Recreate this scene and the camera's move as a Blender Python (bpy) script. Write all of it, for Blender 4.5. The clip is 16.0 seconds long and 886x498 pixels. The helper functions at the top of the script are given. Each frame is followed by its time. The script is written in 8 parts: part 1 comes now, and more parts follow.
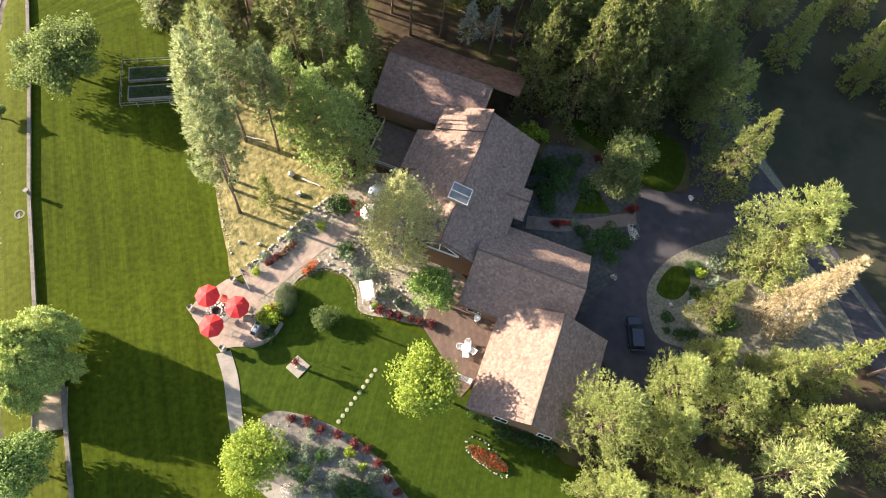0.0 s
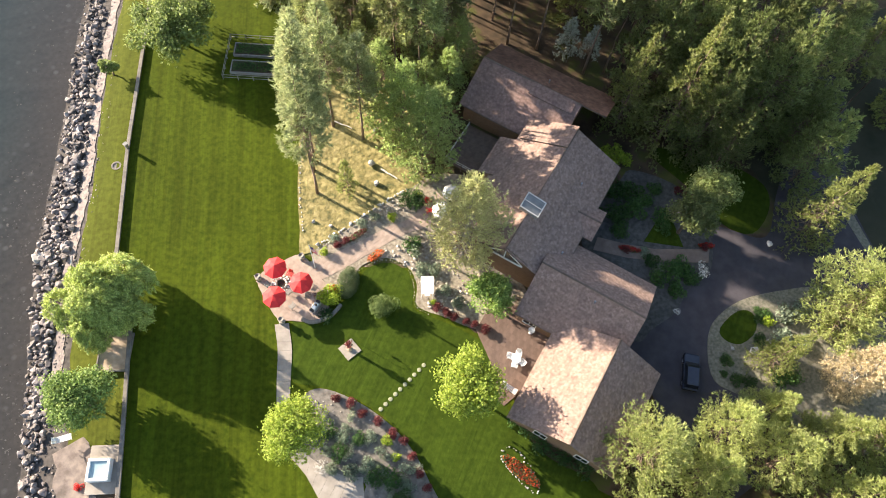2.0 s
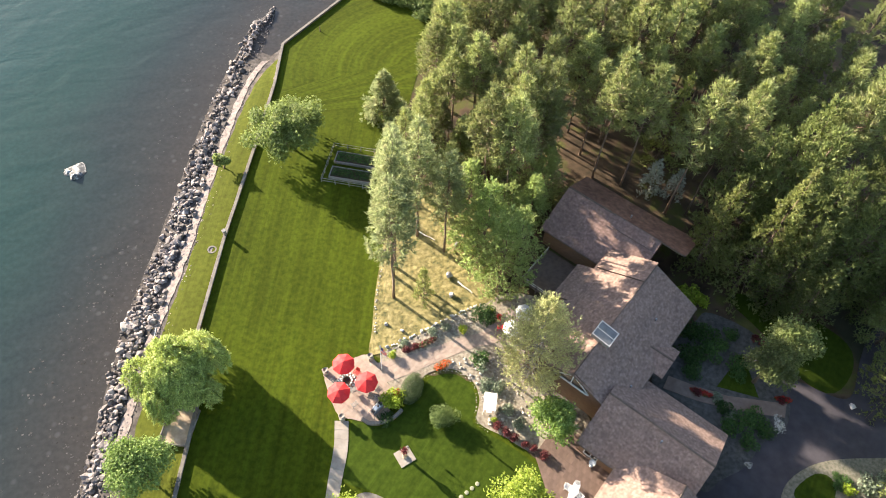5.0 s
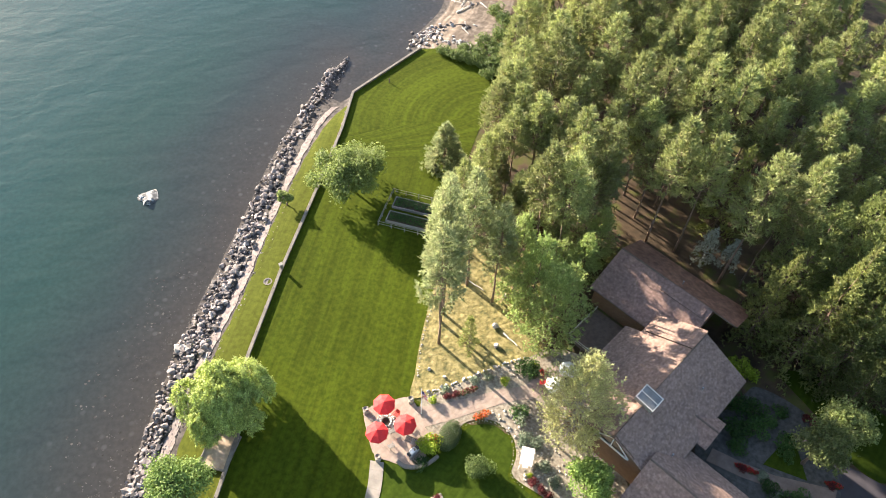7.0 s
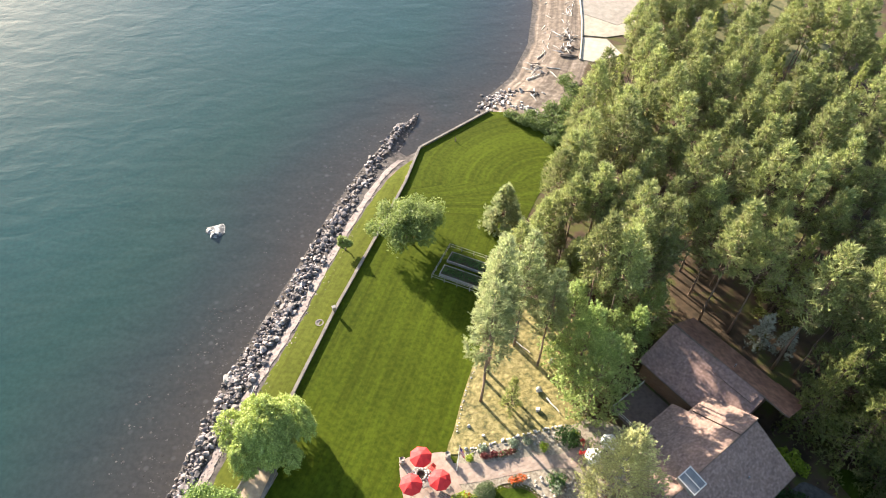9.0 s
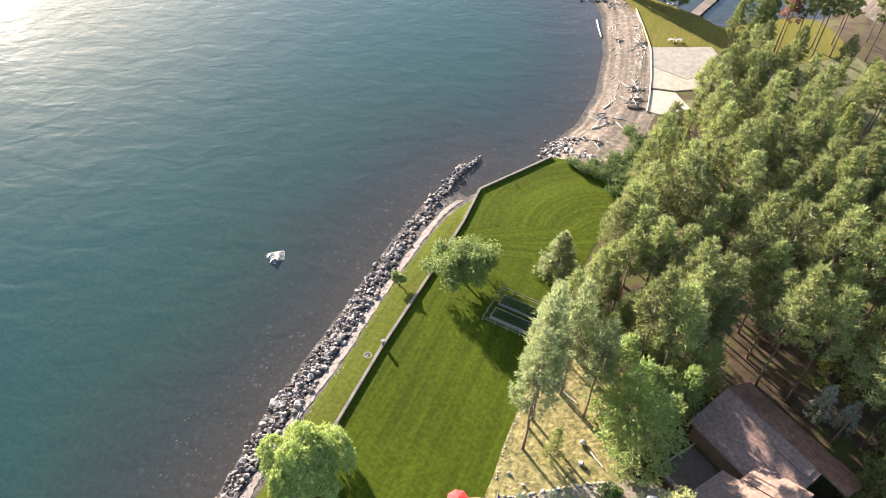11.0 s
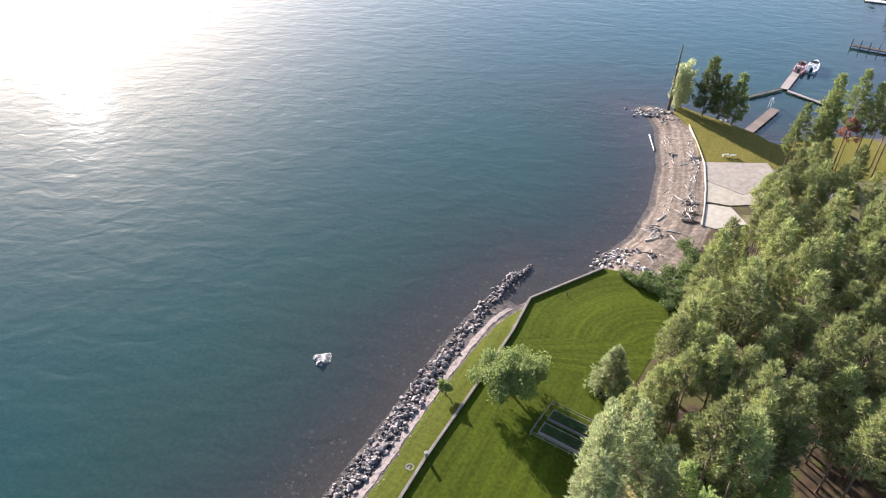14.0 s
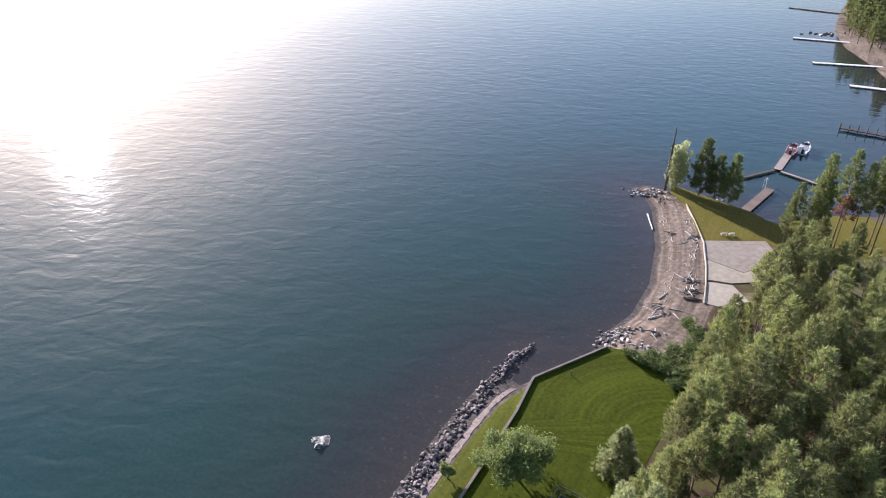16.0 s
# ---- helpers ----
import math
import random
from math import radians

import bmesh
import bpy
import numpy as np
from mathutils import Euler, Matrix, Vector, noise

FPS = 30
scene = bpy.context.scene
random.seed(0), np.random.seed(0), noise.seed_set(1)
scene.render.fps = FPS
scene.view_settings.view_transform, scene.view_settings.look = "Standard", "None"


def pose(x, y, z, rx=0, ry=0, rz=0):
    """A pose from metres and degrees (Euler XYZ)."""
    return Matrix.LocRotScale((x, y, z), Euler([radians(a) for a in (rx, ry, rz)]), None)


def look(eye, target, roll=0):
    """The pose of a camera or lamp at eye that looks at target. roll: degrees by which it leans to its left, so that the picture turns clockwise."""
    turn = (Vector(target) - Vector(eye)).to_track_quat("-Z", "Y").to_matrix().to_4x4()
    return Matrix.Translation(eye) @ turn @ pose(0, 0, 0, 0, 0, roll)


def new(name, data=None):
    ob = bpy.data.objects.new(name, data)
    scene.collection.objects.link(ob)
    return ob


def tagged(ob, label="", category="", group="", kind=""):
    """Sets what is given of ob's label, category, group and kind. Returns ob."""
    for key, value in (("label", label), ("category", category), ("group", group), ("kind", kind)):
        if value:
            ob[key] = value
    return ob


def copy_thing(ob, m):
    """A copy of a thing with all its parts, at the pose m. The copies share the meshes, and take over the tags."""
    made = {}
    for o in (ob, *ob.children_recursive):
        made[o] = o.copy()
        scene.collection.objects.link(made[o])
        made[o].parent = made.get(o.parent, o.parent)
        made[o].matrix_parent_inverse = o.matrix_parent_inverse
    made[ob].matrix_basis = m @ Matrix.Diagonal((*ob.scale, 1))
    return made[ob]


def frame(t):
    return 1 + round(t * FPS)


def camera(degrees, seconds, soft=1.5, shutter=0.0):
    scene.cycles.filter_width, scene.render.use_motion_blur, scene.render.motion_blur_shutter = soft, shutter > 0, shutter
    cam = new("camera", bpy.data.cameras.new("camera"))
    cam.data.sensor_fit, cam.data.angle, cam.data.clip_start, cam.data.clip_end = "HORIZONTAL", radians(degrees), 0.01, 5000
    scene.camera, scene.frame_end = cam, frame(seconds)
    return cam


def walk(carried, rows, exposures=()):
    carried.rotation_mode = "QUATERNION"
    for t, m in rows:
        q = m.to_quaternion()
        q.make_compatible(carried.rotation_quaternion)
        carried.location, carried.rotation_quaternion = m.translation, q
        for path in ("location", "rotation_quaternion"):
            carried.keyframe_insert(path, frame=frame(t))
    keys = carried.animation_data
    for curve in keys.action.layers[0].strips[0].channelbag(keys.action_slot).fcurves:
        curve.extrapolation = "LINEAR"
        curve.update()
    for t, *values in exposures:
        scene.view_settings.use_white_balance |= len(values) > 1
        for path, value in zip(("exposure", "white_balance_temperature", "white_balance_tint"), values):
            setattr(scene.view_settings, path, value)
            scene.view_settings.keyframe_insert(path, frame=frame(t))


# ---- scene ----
cam = camera(64.7, 16.0, soft=1.0)
PATH = [
    (0, (2.956, 2.745, 77.881), (3.596, 3.297, 76.068), 11.4),
    (0.5, (2.615, 2.313, 77.957), (3.23, 2.897, 76.145), 11.2),
    (1, (2.61, 2.233, 77.88), (3.184, 2.848, 76.066), 10.4),
    (1.5, (2.576, 1.762, 78.025), (3.11, 2.416, 76.212), 9.1),
    (2, (2.392, 1.745, 78.084), (2.891, 2.427, 76.271), 8.1),
    (2.5, (2.216, 1.481, 78.271), (2.693, 2.21, 76.471), 6.6),
    (3, (1.912, 1.464, 78.348), (2.387, 2.256, 76.574), 5.7),
    (3.5, (1.524, 1.048, 78.334), (1.999, 1.913, 76.595), 4.6),
    (4, (1.249, 0.907, 78.419), (1.723, 1.84, 76.714), 4.2),
    (6.5, (-0.204, -0.543, 79.144), (0.181, 0.623, 77.565), 3.4),
    (7, (-0.208, -0.82, 79.295), (0.148, 0.384, 77.738), 3.0),
    (7.5, (-0.296, -0.985, 79.567), (0.032, 0.259, 78.036), 2.8),
    (8, (-0.472, -1.133, 79.915), (-0.173, 0.147, 78.409), 2.9),
    (8.5, (-0.704, -1.318, 80.052), (-0.433, 0.001, 78.573), 3.2),
    (9, (-0.87, -1.741, 80.239), (-0.635, -0.388, 78.784), 3.4),
    (9.2, (-0.856, -1.901, 80.282), (-0.636, -0.542, 78.831), 2.9),
    (11.3, (-0.733, -1.95, 80.733), (-0.674, -0.485, 79.373), 2.7),
    (11.5, (-0.711, -2.021, 80.755), (-0.666, -0.541, 79.411), 2.4),
    (12, (-0.417, -2.074, 80.855), (-0.408, -0.562, 79.546), 1.8),
    (12.5, (-0.606, -1.884, 80.932), (-0.624, -0.343, 79.657), 1.7),
    (13, (-0.882, -1.506, 80.96), (-0.922, 0.069, 79.729), 1.6),
    (13.5, (-1.045, -1.032, 80.918), (-1.102, 0.568, 79.72), 1.6),
    (14, (-1.169, -0.72, 80.795), (-1.232, 0.907, 79.633), 1.6),
    (14.5, (-1.243, -0.807, 80.701), (-1.311, 0.851, 79.583), 1.6),
    (15, (-1.353, -0.837, 80.514), (-1.422, 0.857, 79.452), 1.6),
    (15.5, (-1.476, -0.62, 80.236), (-1.547, 1.104, 79.223), 1.4),
    (16, (-1.708, -0.605, 80.0), (-1.777, 1.145, 79.035), 1.4),
]
walk(cam, [(t, look(eye, aim, roll)) for t, eye, aim, roll in PATH], exposures=[(0.0, 1.90, 6550, 12), (4.0, 1.98, 6520, 12), (7.0, 2.04, 6460, 12), (9.0, 2.03, 6400, 12), (12.5, 1.80, 6080, 15), (14.5, 1.46, 5800, 20), (16.0, 1.05, 5700, 24)])

# ---- light ----
SUN_EL, SUN_AZ = 16.6, -31.5          # degrees; azimuth from +y, clockwise positive
sun_dir = Vector((math.sin(radians(SUN_AZ)) * math.cos(radians(SUN_EL)), math.cos(radians(SUN_AZ)) * math.cos(radians(SUN_EL)), math.sin(radians(SUN_EL))))
world = bpy.data.worlds.new("world")
scene.world = world
world.use_nodes = True
wn = world.node_tree
sky = wn.nodes.new("ShaderNodeTexSky")
sky.sky_type, sky.sun_disc = "NISHITA", False
sky.sun_elevation, sky.sun_rotation = radians(SUN_EL), radians(SUN_AZ)
sky.air_density, sky.dust_density = 1.0, 1.2
wn.nodes["Background"].inputs["Strength"].default_value = 0.102
wn.links.new(sky.outputs[0], wn.nodes["Background"].inputs["Color"])
sun = new("sun", bpy.data.lights.new("sun", "SUN"))
sun.data.energy, sun.data.angle, sun.data.color = 5.7, radians(0.6), (1.0, 0.89, 0.74)
sun.matrix_world = look(sun_dir * 100, (0, 0, 0))


# ---- materials ----
def material(name, stops, scale=1.0, rough=0.8, bump=0.0, bump_scale=None, detail=6.0, metal=0.0, vary="", amount=0.25,
             second=None, squash=(1, 1, 1), distortion=0.0, spec=0.5):
    """Noise-coloured surface: stops are (position, rgb); second adds (scale, strength) of a broad light-dark drift."""
    m = bpy.data.materials.new(name)
    m.use_nodes = True
    nt = m.node_tree
    n, l = nt.nodes, nt.links
    b = n["Principled BSDF"]
    b.inputs["Roughness"].default_value, b.inputs["Metallic"].default_value = rough, metal
    b.inputs["Specular IOR Level"].default_value = spec
    co = n.new("ShaderNodeTexCoord")
    mp = n.new("ShaderNodeMapping")
    mp.inputs["Scale"].default_value, mp.inputs["Rotation"].default_value = squash, (0.9, 0.7, 0.5)
    l.new(co.outputs["Object"], mp.inputs["Vector"])
    tx = n.new("ShaderNodeTexNoise")
    tx.inputs["Scale"].default_value, tx.inputs["Detail"].default_value, tx.inputs["Distortion"].default_value = scale, detail, distortion
    l.new(mp.outputs[0], tx.inputs["Vector"])
    rp = n.new("ShaderNodeValToRGB")
    rp.color_ramp.elements[0].position, rp.color_ramp.elements[0].color = stops[0][0], (*stops[0][1], 1)
    rp.color_ramp.elements[1].position, rp.color_ramp.elements[1].color = stops[-1][0], (*stops[-1][1], 1)
    for p, c in stops[1:-1]:
        rp.color_ramp.elements.new(p).color = (*c, 1)
    l.new(tx.outputs["Fac"], rp.inputs["Fac"])
    col = rp.outputs["Color"]

    def gain(col, fac, low, high):
        mr = n.new("ShaderNodeMapRange")
        mr.inputs["To Min"].default_value, mr.inputs["To Max"].default_value = low, high
        l.new(fac, mr.inputs["Value"])
        mx = n.new("ShaderNodeVectorMath")
        mx.operation = "SCALE"
        l.new(col, mx.inputs[0])
        l.new(mr.outputs[0], mx.inputs["Scale"])
        return mx.outputs[0]
    if second:
        t2 = n.new("ShaderNodeTexNoise")
        t2.inputs["Scale"].default_value, t2.inputs["Detail"].default_value = second[0], 3.0
        l.new(mp.outputs[0], t2.inputs["Vector"])
        col = gain(col, t2.outputs["Fac"], 1 - second[1], 1 + second[1])
    if vary == "object":
        col = gain(col, n.new("ShaderNodeObjectInfo").outputs["Random"], 1 - amount, 1 + amount)
    if vary == "island":
        col = gain(col, n.new("ShaderNodeNewGeometry").outputs["Random Per Island"], 1 - amount, 1 + amount)
    l.new(col, b.inputs["Base Color"])
    if bump:
        tb = n.new("ShaderNodeTexNoise")
        tb.inputs["Scale"].default_value, tb.inputs["Detail"].default_value = min(6.0, bump_scale or scale * 3), 1.5
        l.new(mp.outputs[0], tb.inputs["Vector"])
        bp = n.new("ShaderNodeBump")
        bp.inputs["Strength"].default_value, bp.inputs["Distance"].default_value = min(1.0, bump * 4), bump
        l.new(tb.outputs["Fac"], bp.inputs["Height"])
        l.new(bp.outputs[0], b.inputs["Normal"])
    return m


def foliage(name, dark, light, translucent=0.45, amount=0.35, glossy=0.25, twigs=0.0):
    """Leaves: colour drifts from leaf to leaf and tree to tree, light passes through; twigs mixes in bare brown wood."""
    m = bpy.data.materials.new(name)
    m.use_nodes = True
    nt = m.node_tree
    n, l = nt.nodes, nt.links
    b = n["Principled BSDF"]
    b.inputs["Roughness"].default_value, b.inputs["Specular IOR Level"].default_value = 0.55, glossy
    mix = n.new("ShaderNodeMix")
    mix.data_type = "RGBA"
    geo, ob = n.new("ShaderNodeNewGeometry"), n.new("ShaderNodeObjectInfo")
    l.new(geo.outputs["Random Per Island"], mix.inputs["Factor"])
    mix.inputs["A"].default_value, mix.inputs["B"].default_value = (*dark, 1), (*light, 1)
    mr = n.new("ShaderNodeMapRange")
    mr.inputs["To Min"].default_value, mr.inputs["To Max"].default_value = 1 - amount, 1 + amount
    l.new(ob.outputs["Random"], mr.inputs["Value"])
    sc = n.new("ShaderNodeVectorMath")
    sc.operation = "SCALE"
    l.new(mix.outputs["Result"], sc.inputs[0])
    l.new(mr.outputs[0], sc.inputs["Scale"])
    tr = n.new("ShaderNodeBsdfTranslucent")
    co = n.new("ShaderNodeTexCoord")
    fine = n.new("ShaderNodeTexNoise")
    fine.inputs["Scale"].default_value, fine.inputs["Detail"].default_value = 5.0, 2.0
    l.new(co.outputs["Object"], fine.inputs["Vector"])
    fr = n.new("ShaderNodeMapRange")
    fr.inputs["From Min"].default_value, fr.inputs["From Max"].default_value = 0.3, 0.7
    fr.inputs["To Min"].default_value, fr.inputs["To Max"].default_value = 0.6, 1.35
    l.new(fine.outputs["Fac"], fr.inputs["Value"])
    s2 = n.new("ShaderNodeVectorMath")
    s2.operation = "SCALE"
    l.new(sc.outputs[0], s2.inputs[0])
    l.new(fr.outputs[0], s2.inputs["Scale"])
    colour = s2.outputs[0]
    if twigs:
        patch = n.new("ShaderNodeTexNoise")
        patch.inputs["Scale"].default_value, patch.inputs["Detail"].default_value = 0.9, 4.0
        l.new(co.outputs["Object"], patch.inputs["Vector"])
        pr = n.new("ShaderNodeMapRange")
        pr.inputs["From Min"].default_value, pr.inputs["From Max"].default_value = 0.48, 0.68
        pr.inputs["To Max"].default_value = twigs
        l.new(patch.outputs["Fac"], pr.inputs["Value"])
        wood = n.new("ShaderNodeMix")
        wood.data_type = "RGBA"
        wood.inputs["B"].default_value = (0.27, 0.215, 0.14, 1)
        l.new(pr.outputs[0], wood.inputs["Factor"])
        l.new(colour, wood.inputs["A"])
        colour = wood.outputs["Result"]
    l.new(colour, b.inputs["Base Color"])
    l.new(colour, tr.inputs["Color"])
    ms = n.new("ShaderNodeMixShader")
    ms.inputs["Fac"].default_value = translucent
    l.new(b.outputs[0], ms.inputs[1])
    l.new(tr.outputs[0], ms.inputs[2])
    l.new(ms.outputs[0], n["Material Output"].inputs["Surface"])
    return m


def lawn_material(name, dark, light, angle, width, strength, turn_at=None):
    """Mown turf: mower tracks along one bearing, arcs where the mower turned, clumps and fine blades."""
    dark, light = [0.83 * c for c in dark], [0.83 * c for c in light]
    m = material(name, [(0.28, dark), (0.72, light)], scale=1.7, rough=0.9, bump=0.06, bump_scale=3.2, detail=8, second=(0.07, 0.20), spec=0.05)
    n, l = m.node_tree.nodes, m.node_tree.links
    b = n["Principled BSDF"]
    b.inputs["Sheen Weight"].default_value, b.inputs["Sheen Roughness"].default_value, b.inputs["Sheen Tint"].default_value = 0.135, 0.45, (0.76, 0.88, 0.14, 1)
    src = b.inputs["Base Color"].links[0].from_socket
    co = n.new("ShaderNodeTexCoord")
    mp = n.new("ShaderNodeMapping")
    mp.inputs["Rotation"].default_value = (0, 0, angle)
    l.new(co.outputs["Object"], mp.inputs["Vector"])
    sep = n.new("ShaderNodeSeparateXYZ")
    l.new(mp.outputs[0], sep.inputs[0])
    across, along = sep.outputs["X"], sep.outputs["Y"]
    if turn_at:
        # arcs round one centre, blended in towards the end of the lawn
        off = n.new("ShaderNodeVectorMath")
        off.operation = "SUBTRACT"
        off.inputs[1].default_value = (turn_at[0], turn_at[1], 0)
        l.new(co.outputs["Object"], off.inputs[0])
        ln = n.new("ShaderNodeVectorMath")
        ln.operation = "LENGTH"
        l.new(off.outputs[0], ln.inputs[0])
        place = n.new("ShaderNodeSeparateXYZ")
        l.new(co.outputs["Object"], place.inputs[0])
        far = n.new("ShaderNodeMapRange")
        far.inputs["From Min"].default_value, far.inputs["From Max"].default_value = turn_at[2] - 4, turn_at[2] + 4
        l.new(place.outputs["Y"], far.inputs["Value"])
        mixed = n.new("ShaderNodeMix")
        l.new(far.outputs[0], mixed.inputs["Factor"])
        l.new(across, mixed.inputs["A"])
        l.new(ln.outputs["Value"], mixed.inputs["B"])
        across = mixed.outputs["Result"]
    total, first = None, None
    for scale_across, scale_along, gain_, detail in ((1.0 / width, 0.035, 0.9, 2.0), (3.0 / width, 0.06, 0.85, 3.0), (0.22 / width, 0.05, 0.6, 2.0)):
        cx = n.new("ShaderNodeCombineXYZ")
        for socket, value, sc_ in ((cx.inputs["X"], across, scale_across), (cx.inputs["Y"], along, scale_along)):
            mu = n.new("ShaderNodeMath")
            mu.operation = "MULTIPLY"
            mu.inputs[1].default_value = sc_
            l.new(value, mu.inputs[0])
            l.new(mu.outputs[0], socket)
        cx.inputs["Z"].default_value = 3.7 * scale_across
        tx = n.new("ShaderNodeTexNoise")
        tx.inputs["Scale"].default_value, tx.inputs["Detail"].default_value = 1.0, detail
        l.new(cx.outputs[0], tx.inputs["Vector"])
        ad = n.new("ShaderNodeMath")
        ad.operation = "MULTIPLY_ADD"
        ad.inputs[1].default_value = gain_
        l.new(tx.outputs["Fac"], ad.inputs[0])
        if total is not None:
            l.new(total, ad.inputs[2])
        else:
            ad.inputs[2].default_value = 0.0
        total = ad.outputs[0]
    mr = n.new("ShaderNodeMapRange")
    mr.inputs["From Min"].default_value, mr.inputs["From Max"].default_value = 0.82, 1.52
    mr.inputs["To Min"].default_value, mr.inputs["To Max"].default_value = 1 - strength, 1 + strength
    l.new(total, mr.inputs["Value"])
    sc = n.new("ShaderNodeVectorMath")
    sc.operation = "SCALE"
    l.new(src, sc.inputs[0])
    l.new(mr.outputs[0], sc.inputs["Scale"])
    l.new(sc.outputs[0], b.inputs["Base Color"])
    bp = n.new("ShaderNodeBump")
    bp.inputs["Strength"].default_value, bp.inputs["Distance"].default_value = 0.6, 0.05
    l.new(total, bp.inputs["Height"])
    l.new(b.inputs["Normal"].links[0].from_socket, bp.inputs["Normal"])
    l.new(bp.outputs[0], b.inputs["Normal"])
    return m


WALL_BEARING = math.atan2(21.7, 49.0)
M = {}
M["lawn"] = lawn_material("lawn", (0.034, 0.053, 0.0032), (0.071, 0.091, 0.006), WALL_BEARING, 1.5, 0.33, (33.0, 84.0, 84.0))
M["garden_lawn"] = lawn_material("garden_lawn", (0.029, 0.050, 0.005), (0.052, 0.080, 0.008), 0.9, 1.1, 0.18)
M["dry_grass"] = material("dry_grass", [(0.3, (0.085, 0.085, 0.026)), (0.48, (0.22, 0.18, 0.060)), (0.72, (0.38, 0.31, 0.13))], 1.3, 0.95, 0.16, 2.2, 6, second=(0.16, 0.4))
M["bank_turf"] = lawn_material("bank_turf", (0.052, 0.062, 0.008), (0.092, 0.104, 0.014), WALL_BEARING, 1.2, 0.25)
M["pale_gravel"] = material("pale_gravel", [(0.3, (0.14, 0.11, 0.10)), (0.7, (0.29, 0.24, 0.21))], 2.0, 0.95, 0.05, 8, 8)
M["dark_gravel"] = material("dark_gravel", [(0.3, (0.04, 0.038, 0.034)), (0.7, (0.10, 0.095, 0.085))], 2.0, 0.95, 0.05, 8, 8)
M["needle_roof"] = material("needle_roof", [(0.3, (0.16, 0.075, 0.045)), (0.7, (0.31, 0.16, 0.10))], 1.3, 0.9, 0.03, 10, 8, vary="island", amount=0.2, second=(0.15, 0.3))
M["birch_leaf"] = foliage("birch_leaf", (0.32, 0.37, 0.16), (0.62, 0.64, 0.34), 0.5, 0.05)
M["point_turf"] = lawn_material("point_turf", (0.092, 0.074, 0.018), (0.165, 0.125, 0.036), 0.4, 1.6, 0.15)
M["dry_yard"] = material("dry_yard", [(0.3, (0.07, 0.075, 0.022)), (0.5, (0.12, 0.11, 0.035)), (0.72, (0.19, 0.155, 0.07))], 0.5, 0.95, 0.08, 3.0, 10, second=(0.08, 0.3))
M["cabin_roof"] = material("cabin_roof", [(0.3, (0.13, 0.12, 0.11)), (0.7, (0.22, 0.20, 0.185))], 2.0, 0.85, 0.02, 8, 8)
M["asphalt"] = material("asphalt", [(0.3, (0.042, 0.036, 0.042)), (0.7, (0.064, 0.055, 0.061))], 0.8, 0.9, 0.01, 30, 8, second=(0.1, 0.2))
M["concrete"] = material("concrete", [(0.3, (0.24, 0.205, 0.165)), (0.7, (0.36, 0.31, 0.255))], 0.9, 0.9, 0.01, 20, 8, second=(0.15, 0.18))
M["pale_concrete"] = material("pale_concrete", [(0.3, (0.36, 0.32, 0.25)), (0.7, (0.46, 0.41, 0.33))], 0.9, 0.9, 0.01, 20, 8, second=(0.15, 0.15))
M["buff_concrete"] = material("buff_concrete", [(0.3, (0.30, 0.26, 0.195)), (0.7, (0.40, 0.355, 0.275))], 0.9, 0.9, 0.01, 20, 8, second=(0.15, 0.12))
M["paver"] = material("paver", [(0.3, (0.28, 0.205, 0.158)), (0.7, (0.40, 0.305, 0.24))], 1.6, 0.9, 0.01, 20, 8, vary="object", amount=0.06, second=(0.25, 0.18))
# Brown of their own, darkened further to hold the shade over the terrace.
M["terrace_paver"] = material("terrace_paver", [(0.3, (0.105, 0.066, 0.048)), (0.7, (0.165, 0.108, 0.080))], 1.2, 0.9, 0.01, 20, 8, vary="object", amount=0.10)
M["stepping"] = material("stepping", [(0.3, (0.22, 0.22, 0.13)), (0.7, (0.33, 0.32, 0.21))], 3.0, 0.9, 0.01, 20)
M["pale_rock"] = material("pale_rock", [(0.3, (0.30, 0.27, 0.24)), (0.7, (0.55, 0.51, 0.46))], 2.0, 0.85, 0.04, 5, 8, vary="object", amount=0.2)
M["white_stone"] = material("white_stone", [(0.3, (0.45, 0.42, 0.38)), (0.7, (0.74, 0.70, 0.65))], 3.0, 0.85, 0.03, 6, 8, vary="object", amount=0.25)
M["faded_red"] = material("faded_red", [(0.3, (0.42, 0.20, 0.17)), (0.7, (0.50, 0.27, 0.24))], 2.0, 0.5)
M["gravel"] = material("gravel", [(0.3, (0.17, 0.135, 0.095)), (0.7, (0.36, 0.31, 0.235))], 3.0, 0.95, 0.05, 12, 10, second=(0.3, 0.25))
# Darker than the terrace gravel: the maple's dappled shade is mixed into it.
M["bed_gravel"] = material("bed_gravel", [(0.3, (0.10, 0.088, 0.075)), (0.7, (0.23, 0.20, 0.165))], 2.0, 0.95, 0.05, 5, 6, second=(0.3, 0.25))
M["tub_earth"] = material("tub_earth", [(0.3, (0.085, 0.066, 0.056)), (0.55, (0.17, 0.135, 0.115)), (0.75, (0.24, 0.185, 0.145))], 0.9, 0.95, 0.06, 5, 6, second=(0.25, 0.3))
# Brown path tone, deepened with the shade that lies on the front path.
M["path_paver"] = material("path_paver", [(0.3, (0.15, 0.108, 0.085)), (0.7, (0.22, 0.162, 0.13))], 1.6, 0.9, 0.01, 20, 8, second=(0.25, 0.18))
M["grey_gravel"] = material("grey_gravel", [(0.3, (0.10, 0.095, 0.06)), (0.7, (0.23, 0.205, 0.155))], 3.0, 0.95, 0.05, 12, 10, second=(0.3, 0.25))
M["rock"] = material("rock", [(0.3, (0.066, 0.052, 0.049)), (0.7, (0.31, 0.268, 0.245))], 1.4, 0.85, 0.06, 5, 8, vary="object", amount=0.65)
